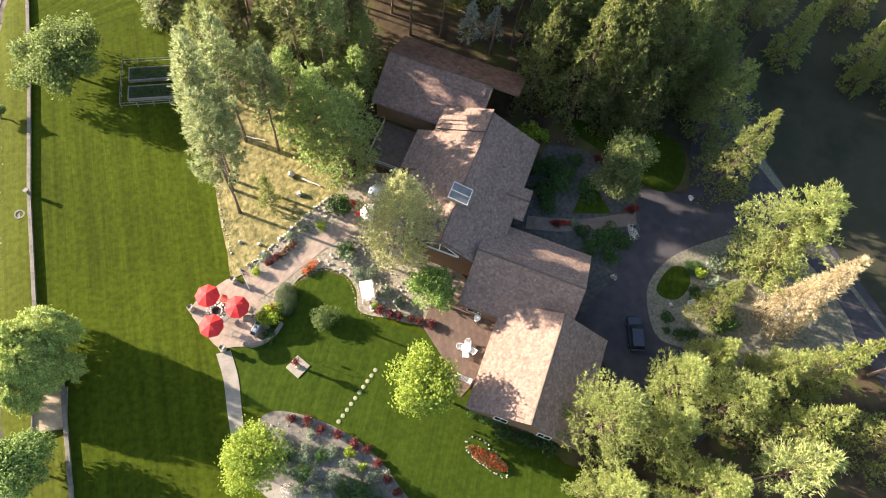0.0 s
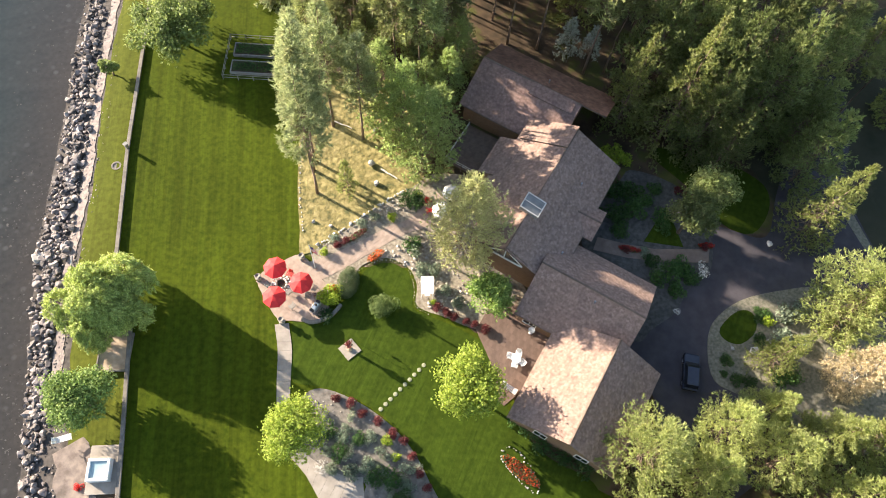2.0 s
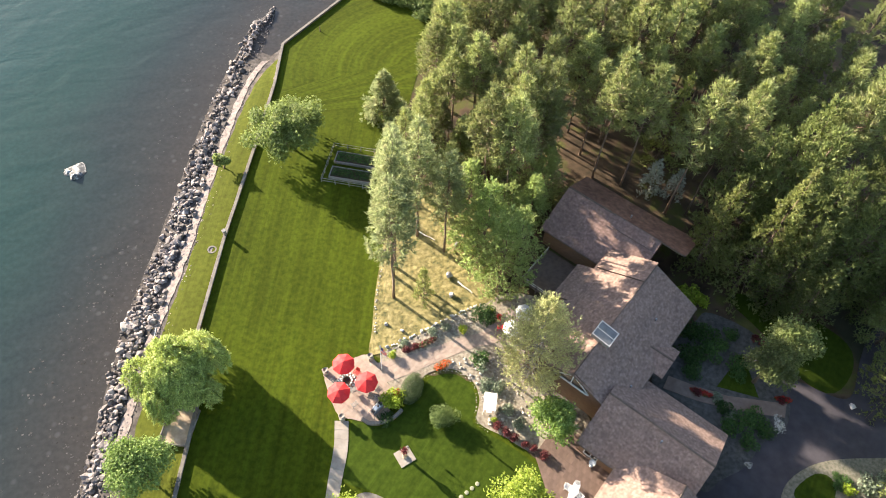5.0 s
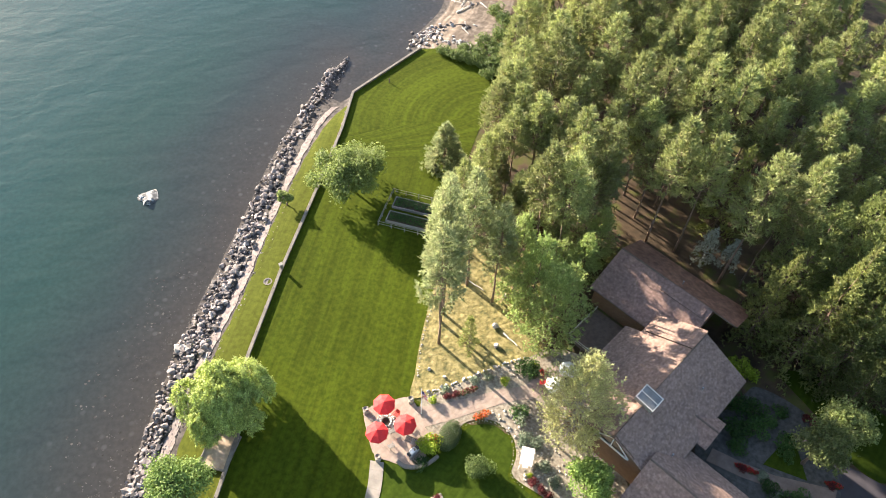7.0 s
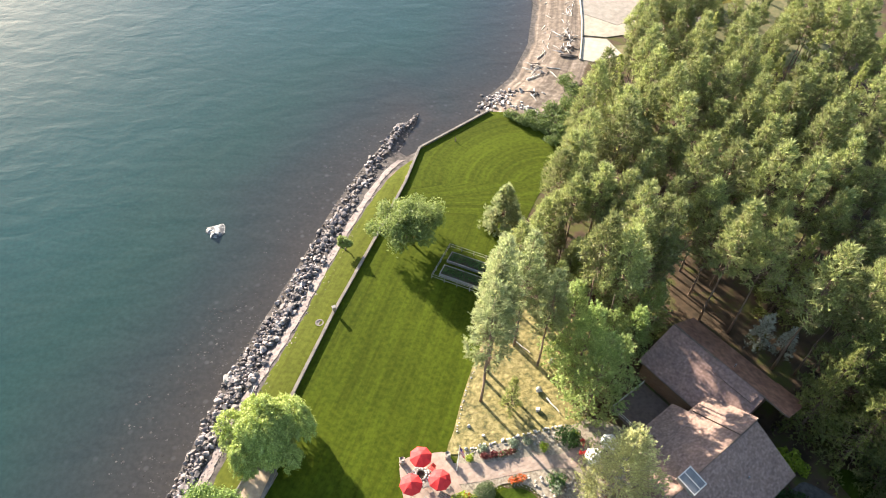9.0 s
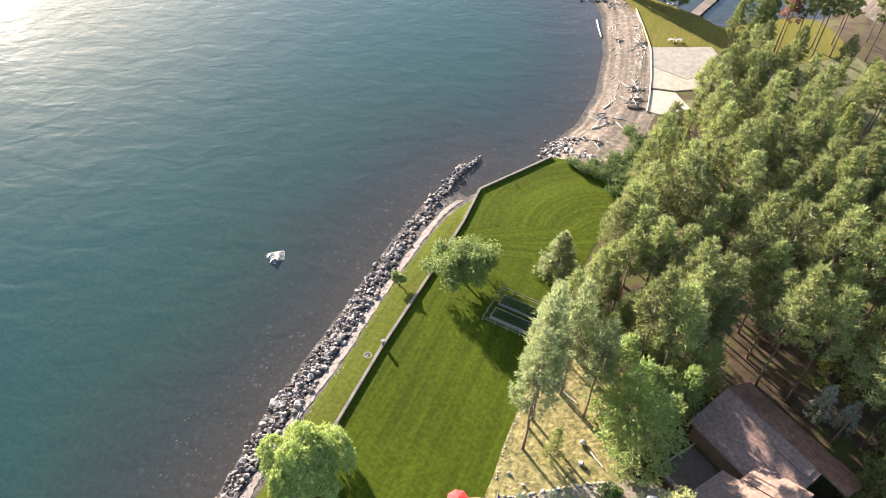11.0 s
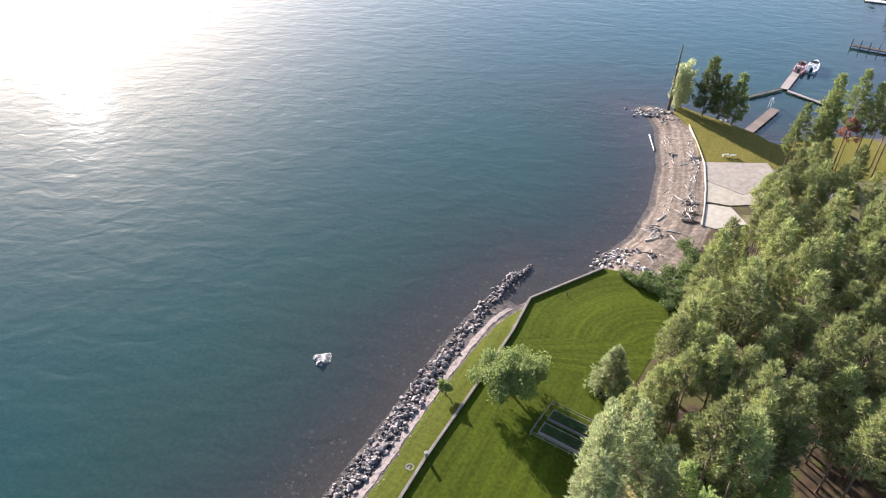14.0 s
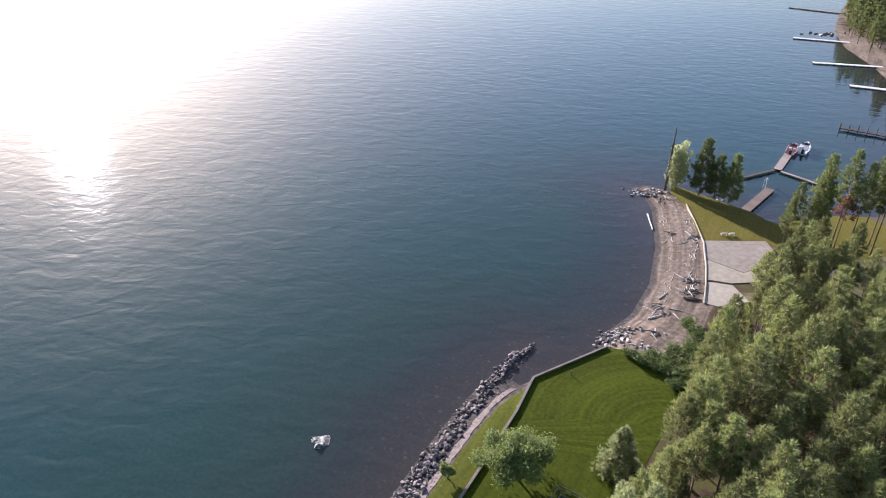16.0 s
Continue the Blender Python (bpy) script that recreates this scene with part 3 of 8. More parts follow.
def rounded(points, steps=6):
    """A closed loop through points, Catmull-Rom."""
    out, n = [], len(points)
    p = [np.array(q, float) for q in points]
    for i in range(n):
        a, b, c, d = p[i - 1], p[i], p[(i + 1) % n], p[(i + 2) % n]
        for s in range(steps):
            t = s / steps
            out.append(0.5 * ((2 * b) + (c - a) * t + (2 * a - 5 * b + 4 * c - d) * t * t + (3 * b - a - 3 * c + d) * t ** 3))
    return out


def run(points, steps=6):
    """An open line through points, Catmull-Rom."""
    p = [np.array(q, float) for q in points]
    p = [2 * p[0] - p[1]] + p + [2 * p[-1] - p[-2]]
    out = []
    for i in range(1, len(p) - 2):
        a, b, c, d = p[i - 1:i + 3]
        for s in range(steps):
            t = s / steps
            out.append(0.5 * ((2 * b) + (c - a) * t + (2 * a - 5 * b + 4 * c - d) * t * t + (3 * b - a - 3 * c + d) * t ** 3))
    return out + [p[-2]]


def slab(name, loop, top, thick, mat, label="", category="", kind="structure"):
    """A flat sheet with an edge, over a closed plan outline."""
    bm = bmesh.new()
    f = bm.faces.new([bm.verts.new((q[0], q[1], top)) for q in loop])
    if f.calc_area() and f.normal.z < 0:
        f.normal_flip()
    made = bmesh.ops.extrude_face_region(bm, geom=[f])["geom"]
    bmesh.ops.translate(bm, vec=(0, 0, -thick), verts=[v for v in made if isinstance(v, bmesh.types.BMVert)])
    bmesh.ops.triangulate(bm, faces=[g for g in bm.faces if len(g.verts) > 4])
    ob = new(name, from_bm(name, bm, mat))
    return tagged(ob, label, category, kind=kind)


def inside(poly, x, y):
    """Which of the points lie inside a plan outline."""
    x, y = np.asarray(x, float), np.asarray(y, float)
    hit = np.zeros(x.shape, bool)
    for (x0, y0), (x1, y1) in zip(poly, poly[1:] + poly[:1]):
        cross = (y0 > y) != (y1 > y)
        hit ^= cross & (x < (x1 - x0) * (y - y0) / ((y1 - y0) or 1e-9) + x0)
    return hit


def far_from(poly, x, y, closed=True):
    x, y = np.asarray(x, float), np.asarray(y, float)
    best = np.full(x.shape, 1e9)
    ends = poly[1:] + poly[:1] if closed else poly[1:]
    for (x0, y0), (x1, y1) in zip(poly, ends):
        dx, dy = x1 - x0, y1 - y0
        t = np.clip(((x - x0) * dx + (y - y0) * dy) / (dx * dx + dy * dy), 0, 1)
        best = np.minimum(best, np.hypot(x - x0 - t * dx, y - y0 - t * dy))
    return best


# ---- ground, lake ----
WATER = -2.0
SHORE = [(-27.1, 33.1), (-25, 38.9), (-20.3, 53.3), (-15.8, 62.2), (-10.4, 73.8), (-5.6, 84.6), (0, 95.3), (6.4, 105.3), (11.5, 110.3), (12.4, 109.6),
         (9.2, 103.6), (7.4, 99.6), (9.0, 98.6), (11.8, 100.4), (15.0, 103.0), (24.0, 110.5), (26.2, 115.5), (33.1, 123.0), (39.6, 136.0), (44.7, 153.6), (48.4, 175.8), (48.0, 186.5), (44.5, 189.5),
         (50.0, 192.0), (57.0, 189.0), (62.0, 185.5), (69.0, 179.0), (73.3, 176.0), (76.0, 170.0), (80.0, 168.0), (90.0, 172.5), (97.0, 175.0), (110.0, 177.0),
         (128.0, 196.0), (150.0, 232.0), (172.0, 285.0), (191.0, 337.0), (200.0, 397.0), (214.0, 444.0), (250.0, 510.0), (330.0, 640.0), (640.0, 950.0),
         (3000.0, 2600.0), (4500.0, -4500.0), (-1500.0, -4500.0), (-320.0, -600.0), (-120.0, -250.0), (-60.0, -70.0), (-40.0, -5.0), (-33.0, 15.0)]
WALL_LINE = [(-31.5, -8.0), (-19.2, 22.6), (-17.4, 26.9), (-14.5, 34.0), (-12.6, 38.6), (-12.9, 40.6), (-13.4, 42.9), (-10.7, 49.0), (-5.15, 61.9), (2.2, 77.2), (7.7, 89.2), (11.1, 98.2), (25.7, 108.5)]
LAWN_EDGE = [(29.0, 108.0), (36.5, 100.5), (41.0, 98.0), (37.5, 92.0), (30.0, 84.0), (26.0, 77.0), (21.0, 69.0), (18.6, 58.6), (15.2, 53.5), (13.2, 49.6), (11.3, 45.6), (9.8, 41.5), (8.1, 38.5),
             (14.0, 33.5), (19.5, 30.5), (19.5, 26.0), (22.0, 20.0), (24.5, 17.0), (22.0, 11.5), (21.0, 4.0), (26.0, -3.0), (20.0, -14.0), (0.0, -22.0), (-30.0, -8.0)]
LAWN = WALL_LINE + LAWN_EDGE


def height(x, y):
    """Ground height: lake bed, bank, and the flat land of the lawns."""
    x, y = np.asarray(x, float), np.asarray(y, float)
    d = far_from(SHORE, x, y)
    land = inside(SHORE, x, y)
    s = np.clip(d / 9.0, 0, 1)
    up = WATER + 1.65 * (0.45 * s + 0.55 * s * s * (3 - 2 * s)) + 0.33 * np.clip((d - 9) / 5, 0, 1)
    z = np.where(land, up, WATER - np.minimum(0.10 * d, 7.0))
    flat = inside(LAWN, x, y)
    z = np.where(flat, 0.0, z)
    return z


def spread(lo, hi, step, far):
    mid = list(np.arange(lo, hi + step / 2, step))
    out, s = [], step
    while (out[-1] if out else hi) < far:
        s *= 1.28
        out.append((out[-1] if out else hi) + s)
    low, s = [], step
    while (low[-1] if low else lo) > -far:
        s *= 1.28
        low.append((low[-1] if low else lo) - s)
    return np.array(low[::-1] + mid + out)


gx, gy = spread(-50, 125, 1.25, 4200), spread(-30, 215, 1.25, 4200)
GX, GY = np.meshgrid(gx, gy)
GZ = height(GX, GY)
rough_land = inside(SHORE, GX, GY) & ~inside(LAWN, GX, GY)
jitter = np.random.default_rng(3).normal(0, 0.011, GZ.shape)
on_beach = (GX > 14) & (GX < 58) & (GY > 105)
GZ = GZ + np.where(rough_land & (np.abs(GX) < 400), jitter * np.where(on_beach, 0.25, 1.0), 0)
nx, ny = len(gx), len(gy)
quads = [(j * nx + i, j * nx + i + 1, (j + 1) * nx + i + 1, (j + 1) * nx + i) for j in range(ny - 1) for i in range(nx - 1)]
land_d = far_from(SHORE, GX, GY)
west = (GX < 14) & (GY < 113)
beach_w = np.where(west, np.clip(1.0 - (land_d - 7) / 3, 0, 1), np.clip(1.0 - (land_d - 13) / 3, 0, 1) * (GX < 58) * (GY > 100) + np.clip(1.0 - (land_d - 9) / 6, 0, 1) * (GX > 120))
weights = {"beach": np.where(inside(SHORE, GX, GY), beach_w, 1.0), "wet": np.where(west, np.clip(1.0 - (land_d - 4.5) / 3, 0, 1), np.clip(1.0 - land_d / 2.5, 0, 1)),
           "field": np.clip((GX - 64) / 4, 0, 1) * (GY < 36), "shore": np.minimum(land_d, 60.0)}
ground = new("ground", mesh_of("ground", np.stack([GX, GY, GZ], -1).reshape(-1, 3), quads, M["ground"], True))
for key, w in weights.items():
    ground.data.attributes.new(key, "FLOAT", "POINT").data.foreach_set("value", w.ravel().astype(np.float32))
tagged(ground, "brown needle-strewn ground sloping to a stony lake shore", "ground", kind="structure")

wx, wy = spread(-120, 130, 2.5, 4200), spread(0, 260, 2.5, 4200)
WX, WY = np.meshgrid(wx, wy)
nwx, nwy = len(wx), len(wy)
lake = new("water", mesh_of("water", np.stack([WX, WY, np.full(WX.shape, WATER)], -1).reshape(-1, 3),
           [(j * nwx + i, j * nwx + i + 1, (j + 1) * nwx + i + 1, (j + 1) * nwx + i) for j in range(nwy - 1) for i in range(nwx - 1)], M["water"]))
depth = lake.data.attributes.new("depth", "FLOAT", "POINT")
dist = np.where(inside(SHORE, WX, WY), 0.0, far_from(SHORE, WX, WY))
depth.data.foreach_set("value", (1 - np.exp(-dist / 32.0)).ravel().astype(np.float32))
tagged(lake, "rippled blue-green lake water, brown over the shallows", "water", kind="structure")

slab("lawn", LAWN, 0.02, 0.1, M["lawn"], "bright green mown lawn with mowing stripes", "lawn")
GARDEN = rounded([(4.2, 31.0), (6.4, 29.2), (9.4, 30.3), (12.3, 31.6), (14.3, 33.0), (17.0, 32.6), (18.5, 30.6), (18.2, 28.2), (17.0, 26.0), (18.1, 24.4), (19.9, 22.2), (21.1, 20.4),
                  (22.5, 17.5), (21.5, 13.0), (20.8, 9.5), (22.0, 4.0), (25.0, -2.0), (19.0, -10.0), (10.0, -8.0), (9.3, 5.0), (9.6, 8.5), (9.5, 12.0), (8.3, 16.1), (6.1, 19.9), (3.3, 22.7), (1.0, 25.0), (3.2, 29.6)], 5)
slab("garden_lawn", GARDEN, 0.035, 0.1, M["garden_lawn"], "dense green garden lawn beside the terrace", "lawn")

# strip of turf on the lake side of the wall
strip_w = [(-24.5, 24.0), (-20.6, 36.5), (-17.6, 44.5), (-14.4, 52.2), (-10.4, 60.2), (-6.2, 70.4), (-1.0, 81.0), (3.2, 88.6), (8.8, 96.4)]
strip_e = [(-19.0, 23.6), (-14.0, 35.5), (-13.6, 42.5), (-10.2, 50.5), (-5.9, 60.6), (-1.5, 69.8), (3.0, 79.3), (7.2, 88.6), (10.6, 97.6)]
a, b = run(strip_w, 8), run(strip_e, 8)
verts, faces = [], []
for i, (p, q) in enumerate(zip(a, b)):
    for k in range(7):
        c = p + (q - p) * k / 6
        wob = 0.10 * math.sin(i * 1.7) * (k == 0)
        verts.append((c[0] + wob, c[1], float(height(c[0], c[1])) + 0.07 + 0.05 * (k > 0)))
for i in range(len(a) - 1):
    for k in range(6):
        faces.append((i * 7 + k, i * 7 + k + 1, (i + 1) * 7 + k + 1, (i + 1) * 7 + k))
tagged(new("grass_bank", mesh_of("grass_bank", verts, faces, M["bank_turf"], True)), "narrow strip of green turf between sea wall and rocks", "lawn", kind="structure")

# gravel round the hot tub
verts, faces = [], []
for i in range(17):
    y = 16.0 + i * 0.85
    x0, x1 = -26.6 + 0.30 * (y - 22) + 0.3 * math.sin(i * 1.9), -22.0 + 0.38 * (y - 22) - 1.4 * max(0.0, (y - 26.0) / 3) + 0.25 * math.sin(i * 2.7)
    for k in range(6):
        x = x0 + (x1 - x0) * k / 5
        verts.append((x, y, float(height(x, y)) + 0.16))
for i in range(16):
    for k in range(5):
        faces.append((i * 6 + k, i * 6 + k + 1, (i + 1) * 6 + k + 1, (i + 1) * 6 + k))
tagged(new("tub_gravel", mesh_of("tub_gravel", verts, faces, M["tub_earth"], True)), "brown earth and gravel apron round the hot tub", "gravel", kind="structure")

# pale gravel between the turf and the rocks
edge_in = run([(-22.6, 33.0), (-19.4, 40.6), (-16.4, 48.0), (-13.4, 54.0), (-9.6, 61.5), (-5.5, 71.0), (-0.8, 81.0), (3.8, 90.0), (8.8, 97.2)], 8)
verts, faces = [], []
for i, p in enumerate(edge_in):
    for k in range(4):
        x, y = p[0] - 1.9 + 0.42 * k + 0.12 * math.sin(i * 2.3 + 1.7 * k) + 0.09 * math.sin(i * 5.1 + k), p[1]
        verts.append((x, y, float(height(x, y)) + 0.06))
for i in range(len(edge_in) - 1):
    for k in range(3):
        faces.append((i * 4 + k, i * 4 + k + 1, (i + 1) * 4 + k + 1, (i + 1) * 4 + k))
tagged(new("gravel_strip", mesh_of("gravel_strip", verts, faces, M["pale_gravel"], True)), "pale sandy gravel strip above the shore rocks", "gravel", kind="structure")

# dry slope under the pines, drive, paths, beds
slab("dry_grass_slope", rounded([(8.4, 38.2), (9.5, 41.6), (11.0, 45.6), (12.9, 49.8), (14.9, 53.8), (18.5, 59.0), (24.0, 60.0), (31.0, 55.0), (31.0, 46.0), (27.0, 41.5), (24.0, 40.4), (19.7, 39.9), (14.4, 38.9)], 4),
     0.06, 0.1, M["dry_grass"], "golden dry grass slope under tall pines", "grass")
slab("gravel_bed_terrace", rounded([(9.0, 36.6), (10.4, 38.5), (14.4, 39.0), (19.7, 40.0), (24.0, 40.5), (28.0, 41.0), (33.0, 37.0), (30.0, 30.0), (30.0, 20.0), (26.0, 18.0), (22.0, 20.6), (19.9, 23.2), (18.2, 25.0),
     (17.6, 26.4), (18.8, 28.4), (18.9, 30.9), (17.2, 33.2), (14.2, 33.7), (12.0, 32.6), (9.5, 33.0)], 4), 0.05, 0.1, M["gravel"], "pale gravel planting bed along the terrace path", "gravel bed")
slab("garden_bed", rounded([(-1.9, 18.5), (-0.6, 20.5), (1.2, 22.4), (3.4, 22.4), (6.0, 19.7), (8.1, 16.0), (9.3, 11.9), (9.4, 7.8), (9.0, 4.0), (5.0, 3.0), (2.5, 9.0), (3.3, 11.0), (0.5, 13.0), (-1.0, 14.9)], 4), 0.06, 0.1, M["bed_gravel"],
     "gravel garden bed planted with round shrubs", "garden bed")
slab("driveway", rounded([(34.0, 9.5), (38.6, 10.2), (42.7, 11.0), (47.5, 12.8), (50.5, 13.6), (52.6, 15.4), (54.6, 17.6), (57.0, 17.6), (60.2, 14.2), (62.5, 14.0), (66.5, 17.5), (71.0, 20.5), (76.0, 21.0), (82.0, 26.0), (92.0, 40.0), (94.0, 38.0), (84.0, 22.0),
     (76.5, 14.5), (73.0, 5.0), (69.0, -14.0), (60.0, -45.0), (54.0, -44.0), (63.0, -14.0), (66.5, -1.0), (63.0, 5.0), (58.0, 6.4), (53.0, 8.0), (48.2, 7.4), (45.6, 4.9), (44.0, 1.9), (45.8, -1.2), (44.0, -8.0), (36.0, -9.0), (34.5, 0.0), (36.5, 4.5)], 4),
     0.04, 0.1, M["asphalt"], "dark asphalt driveway looping past the house", "driveway")
slab("road_shoulder", [(77.3, 18.6), (75.2, 13.6), (74.0, 10.0), (73.3, 7.0), (72.4, 3.9), (70.6, -3.0), (69.0, -8.8), (67.4, -16.0), (66.9, -16.0), (68.4, -8.6), (70.0, -2.8), (71.7, 4.0), (72.2, 7.6), (73.1, 12.4), (74.6, 16.0), (76.3, 18.9)], 0.055, 0.1, M["grey_gravel"], "pale gravel shoulder beside the asphalt drive", "gravel")
slab("driveway_island", rounded([(45.4, 5.3), (48.2, 7.7), (53.0, 8.3), (58.8, 6.8), (63.4, 4.6), (66.9, -1.4), (63.4, -13.5), (54.0, -13.0), (47.4, -7.0), (45.6, -1.4), (43.8, 1.9)], 4), 0.09, 0.12, M["grey_gravel"],
     "kerbed grey gravel island in the driveway", "gravel bed")
slab("island_lawn", rounded([(48.4, 6.7), (51.7, 7.4), (53.2, 6.3), (52.2, 4.4), (49.4, 3.9), (48.0, 5.3)], 3), 0.10, 0.1, M["garden_lawn"], "small patch of grass in the driveway island", "lawn")
slab("front_garden_gravel", rounded([(49.0, 29.0), (52.0, 29.5), (56.0, 24.0), (55.0, 17.0), (52.0, 13.2), (48.0, 12.4), (44.6, 10.8), (41.0, 10.45), (38.4, 10.0), (37.0, 14.0), (39.0, 20.0), (40.6, 25.0)], 4), 0.05, 0.1, M["dark_gravel"],
     "grey gravel front garden beds", "garden bed")
slab("front_lawn", rounded([(52.6, 23.2), (51.0, 17.4), (46.9, 20.4)], 1), 0.08, 0.1, M["garden_lawn"], "small triangular lawn in the front garden", "lawn")
slab("shade_lawn", rounded([(55.5, 31.0), (61.0, 28.5), (66.0, 21.0), (65.0, 17.0), (60.3, 14.8), (57.5, 18.0), (56.8, 24.5)], 4), 0.07, 0.1, M["garden_lawn"], "shaded lawn under conifers by the drive", "lawn")
slab("front_path", [(40.5, 22.4), (43.6, 19.6), (47.0, 17.2), (52.5, 14.2), (53.8, 15.6), (47.5, 18.9), (44.6, 21.2), (42.0, 23.6)], 0.10, 0.1, M["path_paver"], "shade-darkened brown paved path to the front door", "path")


def paved(name, outline, size, top, mat, turn, label):
    """A paved area: a bed slab and single pavers as parts, joints recessed."""
    base = slab(name, outline, top - 0.012, 0.1, mat, label, "paving")
    bm = bmesh.new()
    g = 0.012
    box(bm, -size / 2 + g, size / 2 - g, -size / 2 + g, size / 2 - g, -0.05, 0.0, 0.0)
    me = from_bm("paver", bm, mat)
    pts = np.array([(q[0], q[1]) for q in outline])
    loop = [(q[0], q[1]) for q in outline]
    c, s = math.cos(turn), math.sin(turn)
    mid = pts.mean(0)
    span = np.abs(pts - mid).max() * 1.5
    count = int(span / size) + 1
    for i in range(-count, count + 1):
        for j in range(-count, count + 1):
            ux, uy = i * size, j * size + (i % 2) * size / 2
            x, y = mid[0] + c * ux - s * uy, mid[1] + s * ux + c * uy
            if inside(loop, [x], [y])[0] and far_from(loop, [x], [y])[0] > size * 0.45:
                part("paver", me, base, m=pose(x, y, top, 0, 0, math.degrees(turn)))
    return base


PATIO = [(8.3, 38.2), (5.6, 38.5), (2.4, 37.9), (2.2, 34.5), (2.5, 32.1), (3.9, 31.1), (6.4, 29.7), (8.3, 30.8), (9.3, 33.0), (9.0, 34.4)]
patio = paved("patio", rounded(PATIO, 3), 1.0, 0.09, M["paver"], 0.3, "round buff paved patio at the lawn's edge")
walk_loop = run([(8.6, 37.0), (11.6, 36.7), (15.5, 36.7), (19.5, 36.9), (22.6, 36.8), (27.5, 38.6)], 4) + run([(30.0, 36.0), (23.8, 34.8), (21.0, 35.0), (17.9, 34.9), (14.6, 34.6), (11.8, 34.3), (9.0, 34.2)], 4)
terrace_path = paved("terrace_path", walk_loop, 0.9, 0.085, M["paver"], 0.15, "buff paved path from patio to house")
lawn_path = thing("lawn_path", "pale concrete path along the lawn", "path", kind="structure")
path_e = run([(3.4, 31.0), (2.4, 27.8), (0.8, 24.6), (-0.7, 21.2), (-1.1, 18.8), (-0.6, 16.0), (1.5, 12.9), (3.4, 11.6)], 3)
path_w = run([(1.9, 31.6), (1.0, 28.6), (-0.5, 25.4), (-1.9, 22.0), (-2.7, 18.6), (-1.8, 14.6), (-1.2, 11.0), (2.6, 9.6)], 3)
for i in range(len(path_e) - 1):
    bm = bmesh.new()
    corners = [path_e[i], path_e[i] + (path_e[i + 1] - path_e[i]) * 0.985, path_w[i] + (path_w[i + 1] - path_w[i]) * 0.985, path_w[i]]
    lower, upper = [bm.verts.new((*q, -0.02)) for q in corners], [bm.verts.new((*q, 0.085)) for q in corners]
    bm.faces.new(upper)
    bm.faces.new(lower[::-1])
    for k in range(4):
        bm.faces.new((lower[k], lower[(k + 1) % 4], upper[(k + 1) % 4], upper[k]))
    part("slab", bm, lawn_path, mat=M["concrete"])
terrace = paved("house_terrace", [(22.3, 20.2), (26.0, 22.5), (31.0, 18.0), (29.5, 15.2), (22.8, 11.4), (20.6, 11.0), (20.2, 12.4), (21.8, 15.8)], 0.9, 0.085, M["terrace_paver"], 0.55, "brown paved terrace beside the house, shade in its colour")

# sea wall with its coping, as one run of lengths
sea_wall = thing("sea_wall", "low grey-buff concrete sea wall edging the lawn", "wall", kind="structure")
for p, q in zip(WALL_LINE, WALL_LINE[1:]):
    d = math.hypot(q[0] - p[0], q[1] - p[1])
    turn = math.degrees(math.atan2(q[1] - p[1], q[0] - p[0]))
    count = max(1, round(d / 4.0))
    for k in range(count):
        bm = bmesh.new()
        box(bm, 0.01, d / count - 0.01, -0.17, 0.17, -2.2, 0.32)
        box(bm, 0.0, d / count - 0.015, -0.22, 0.22, 0.325, 0.41, 0.02)
        s = k / count
        part("wall_length", bm, sea_wall, m=pose(p[0] + (q[0] - p[0]) * s, p[1] + (q[1] - p[1]) * s, 0, 0, 0, turn), mat=M["wall_stone"])

# ---- house ----
HA = radians(31.0)
HOUSE = Matrix.Rotation(HA, 4, "Z")
house = thing("house", "rambling brown house with shingled gable roofs", "house", HOUSE)


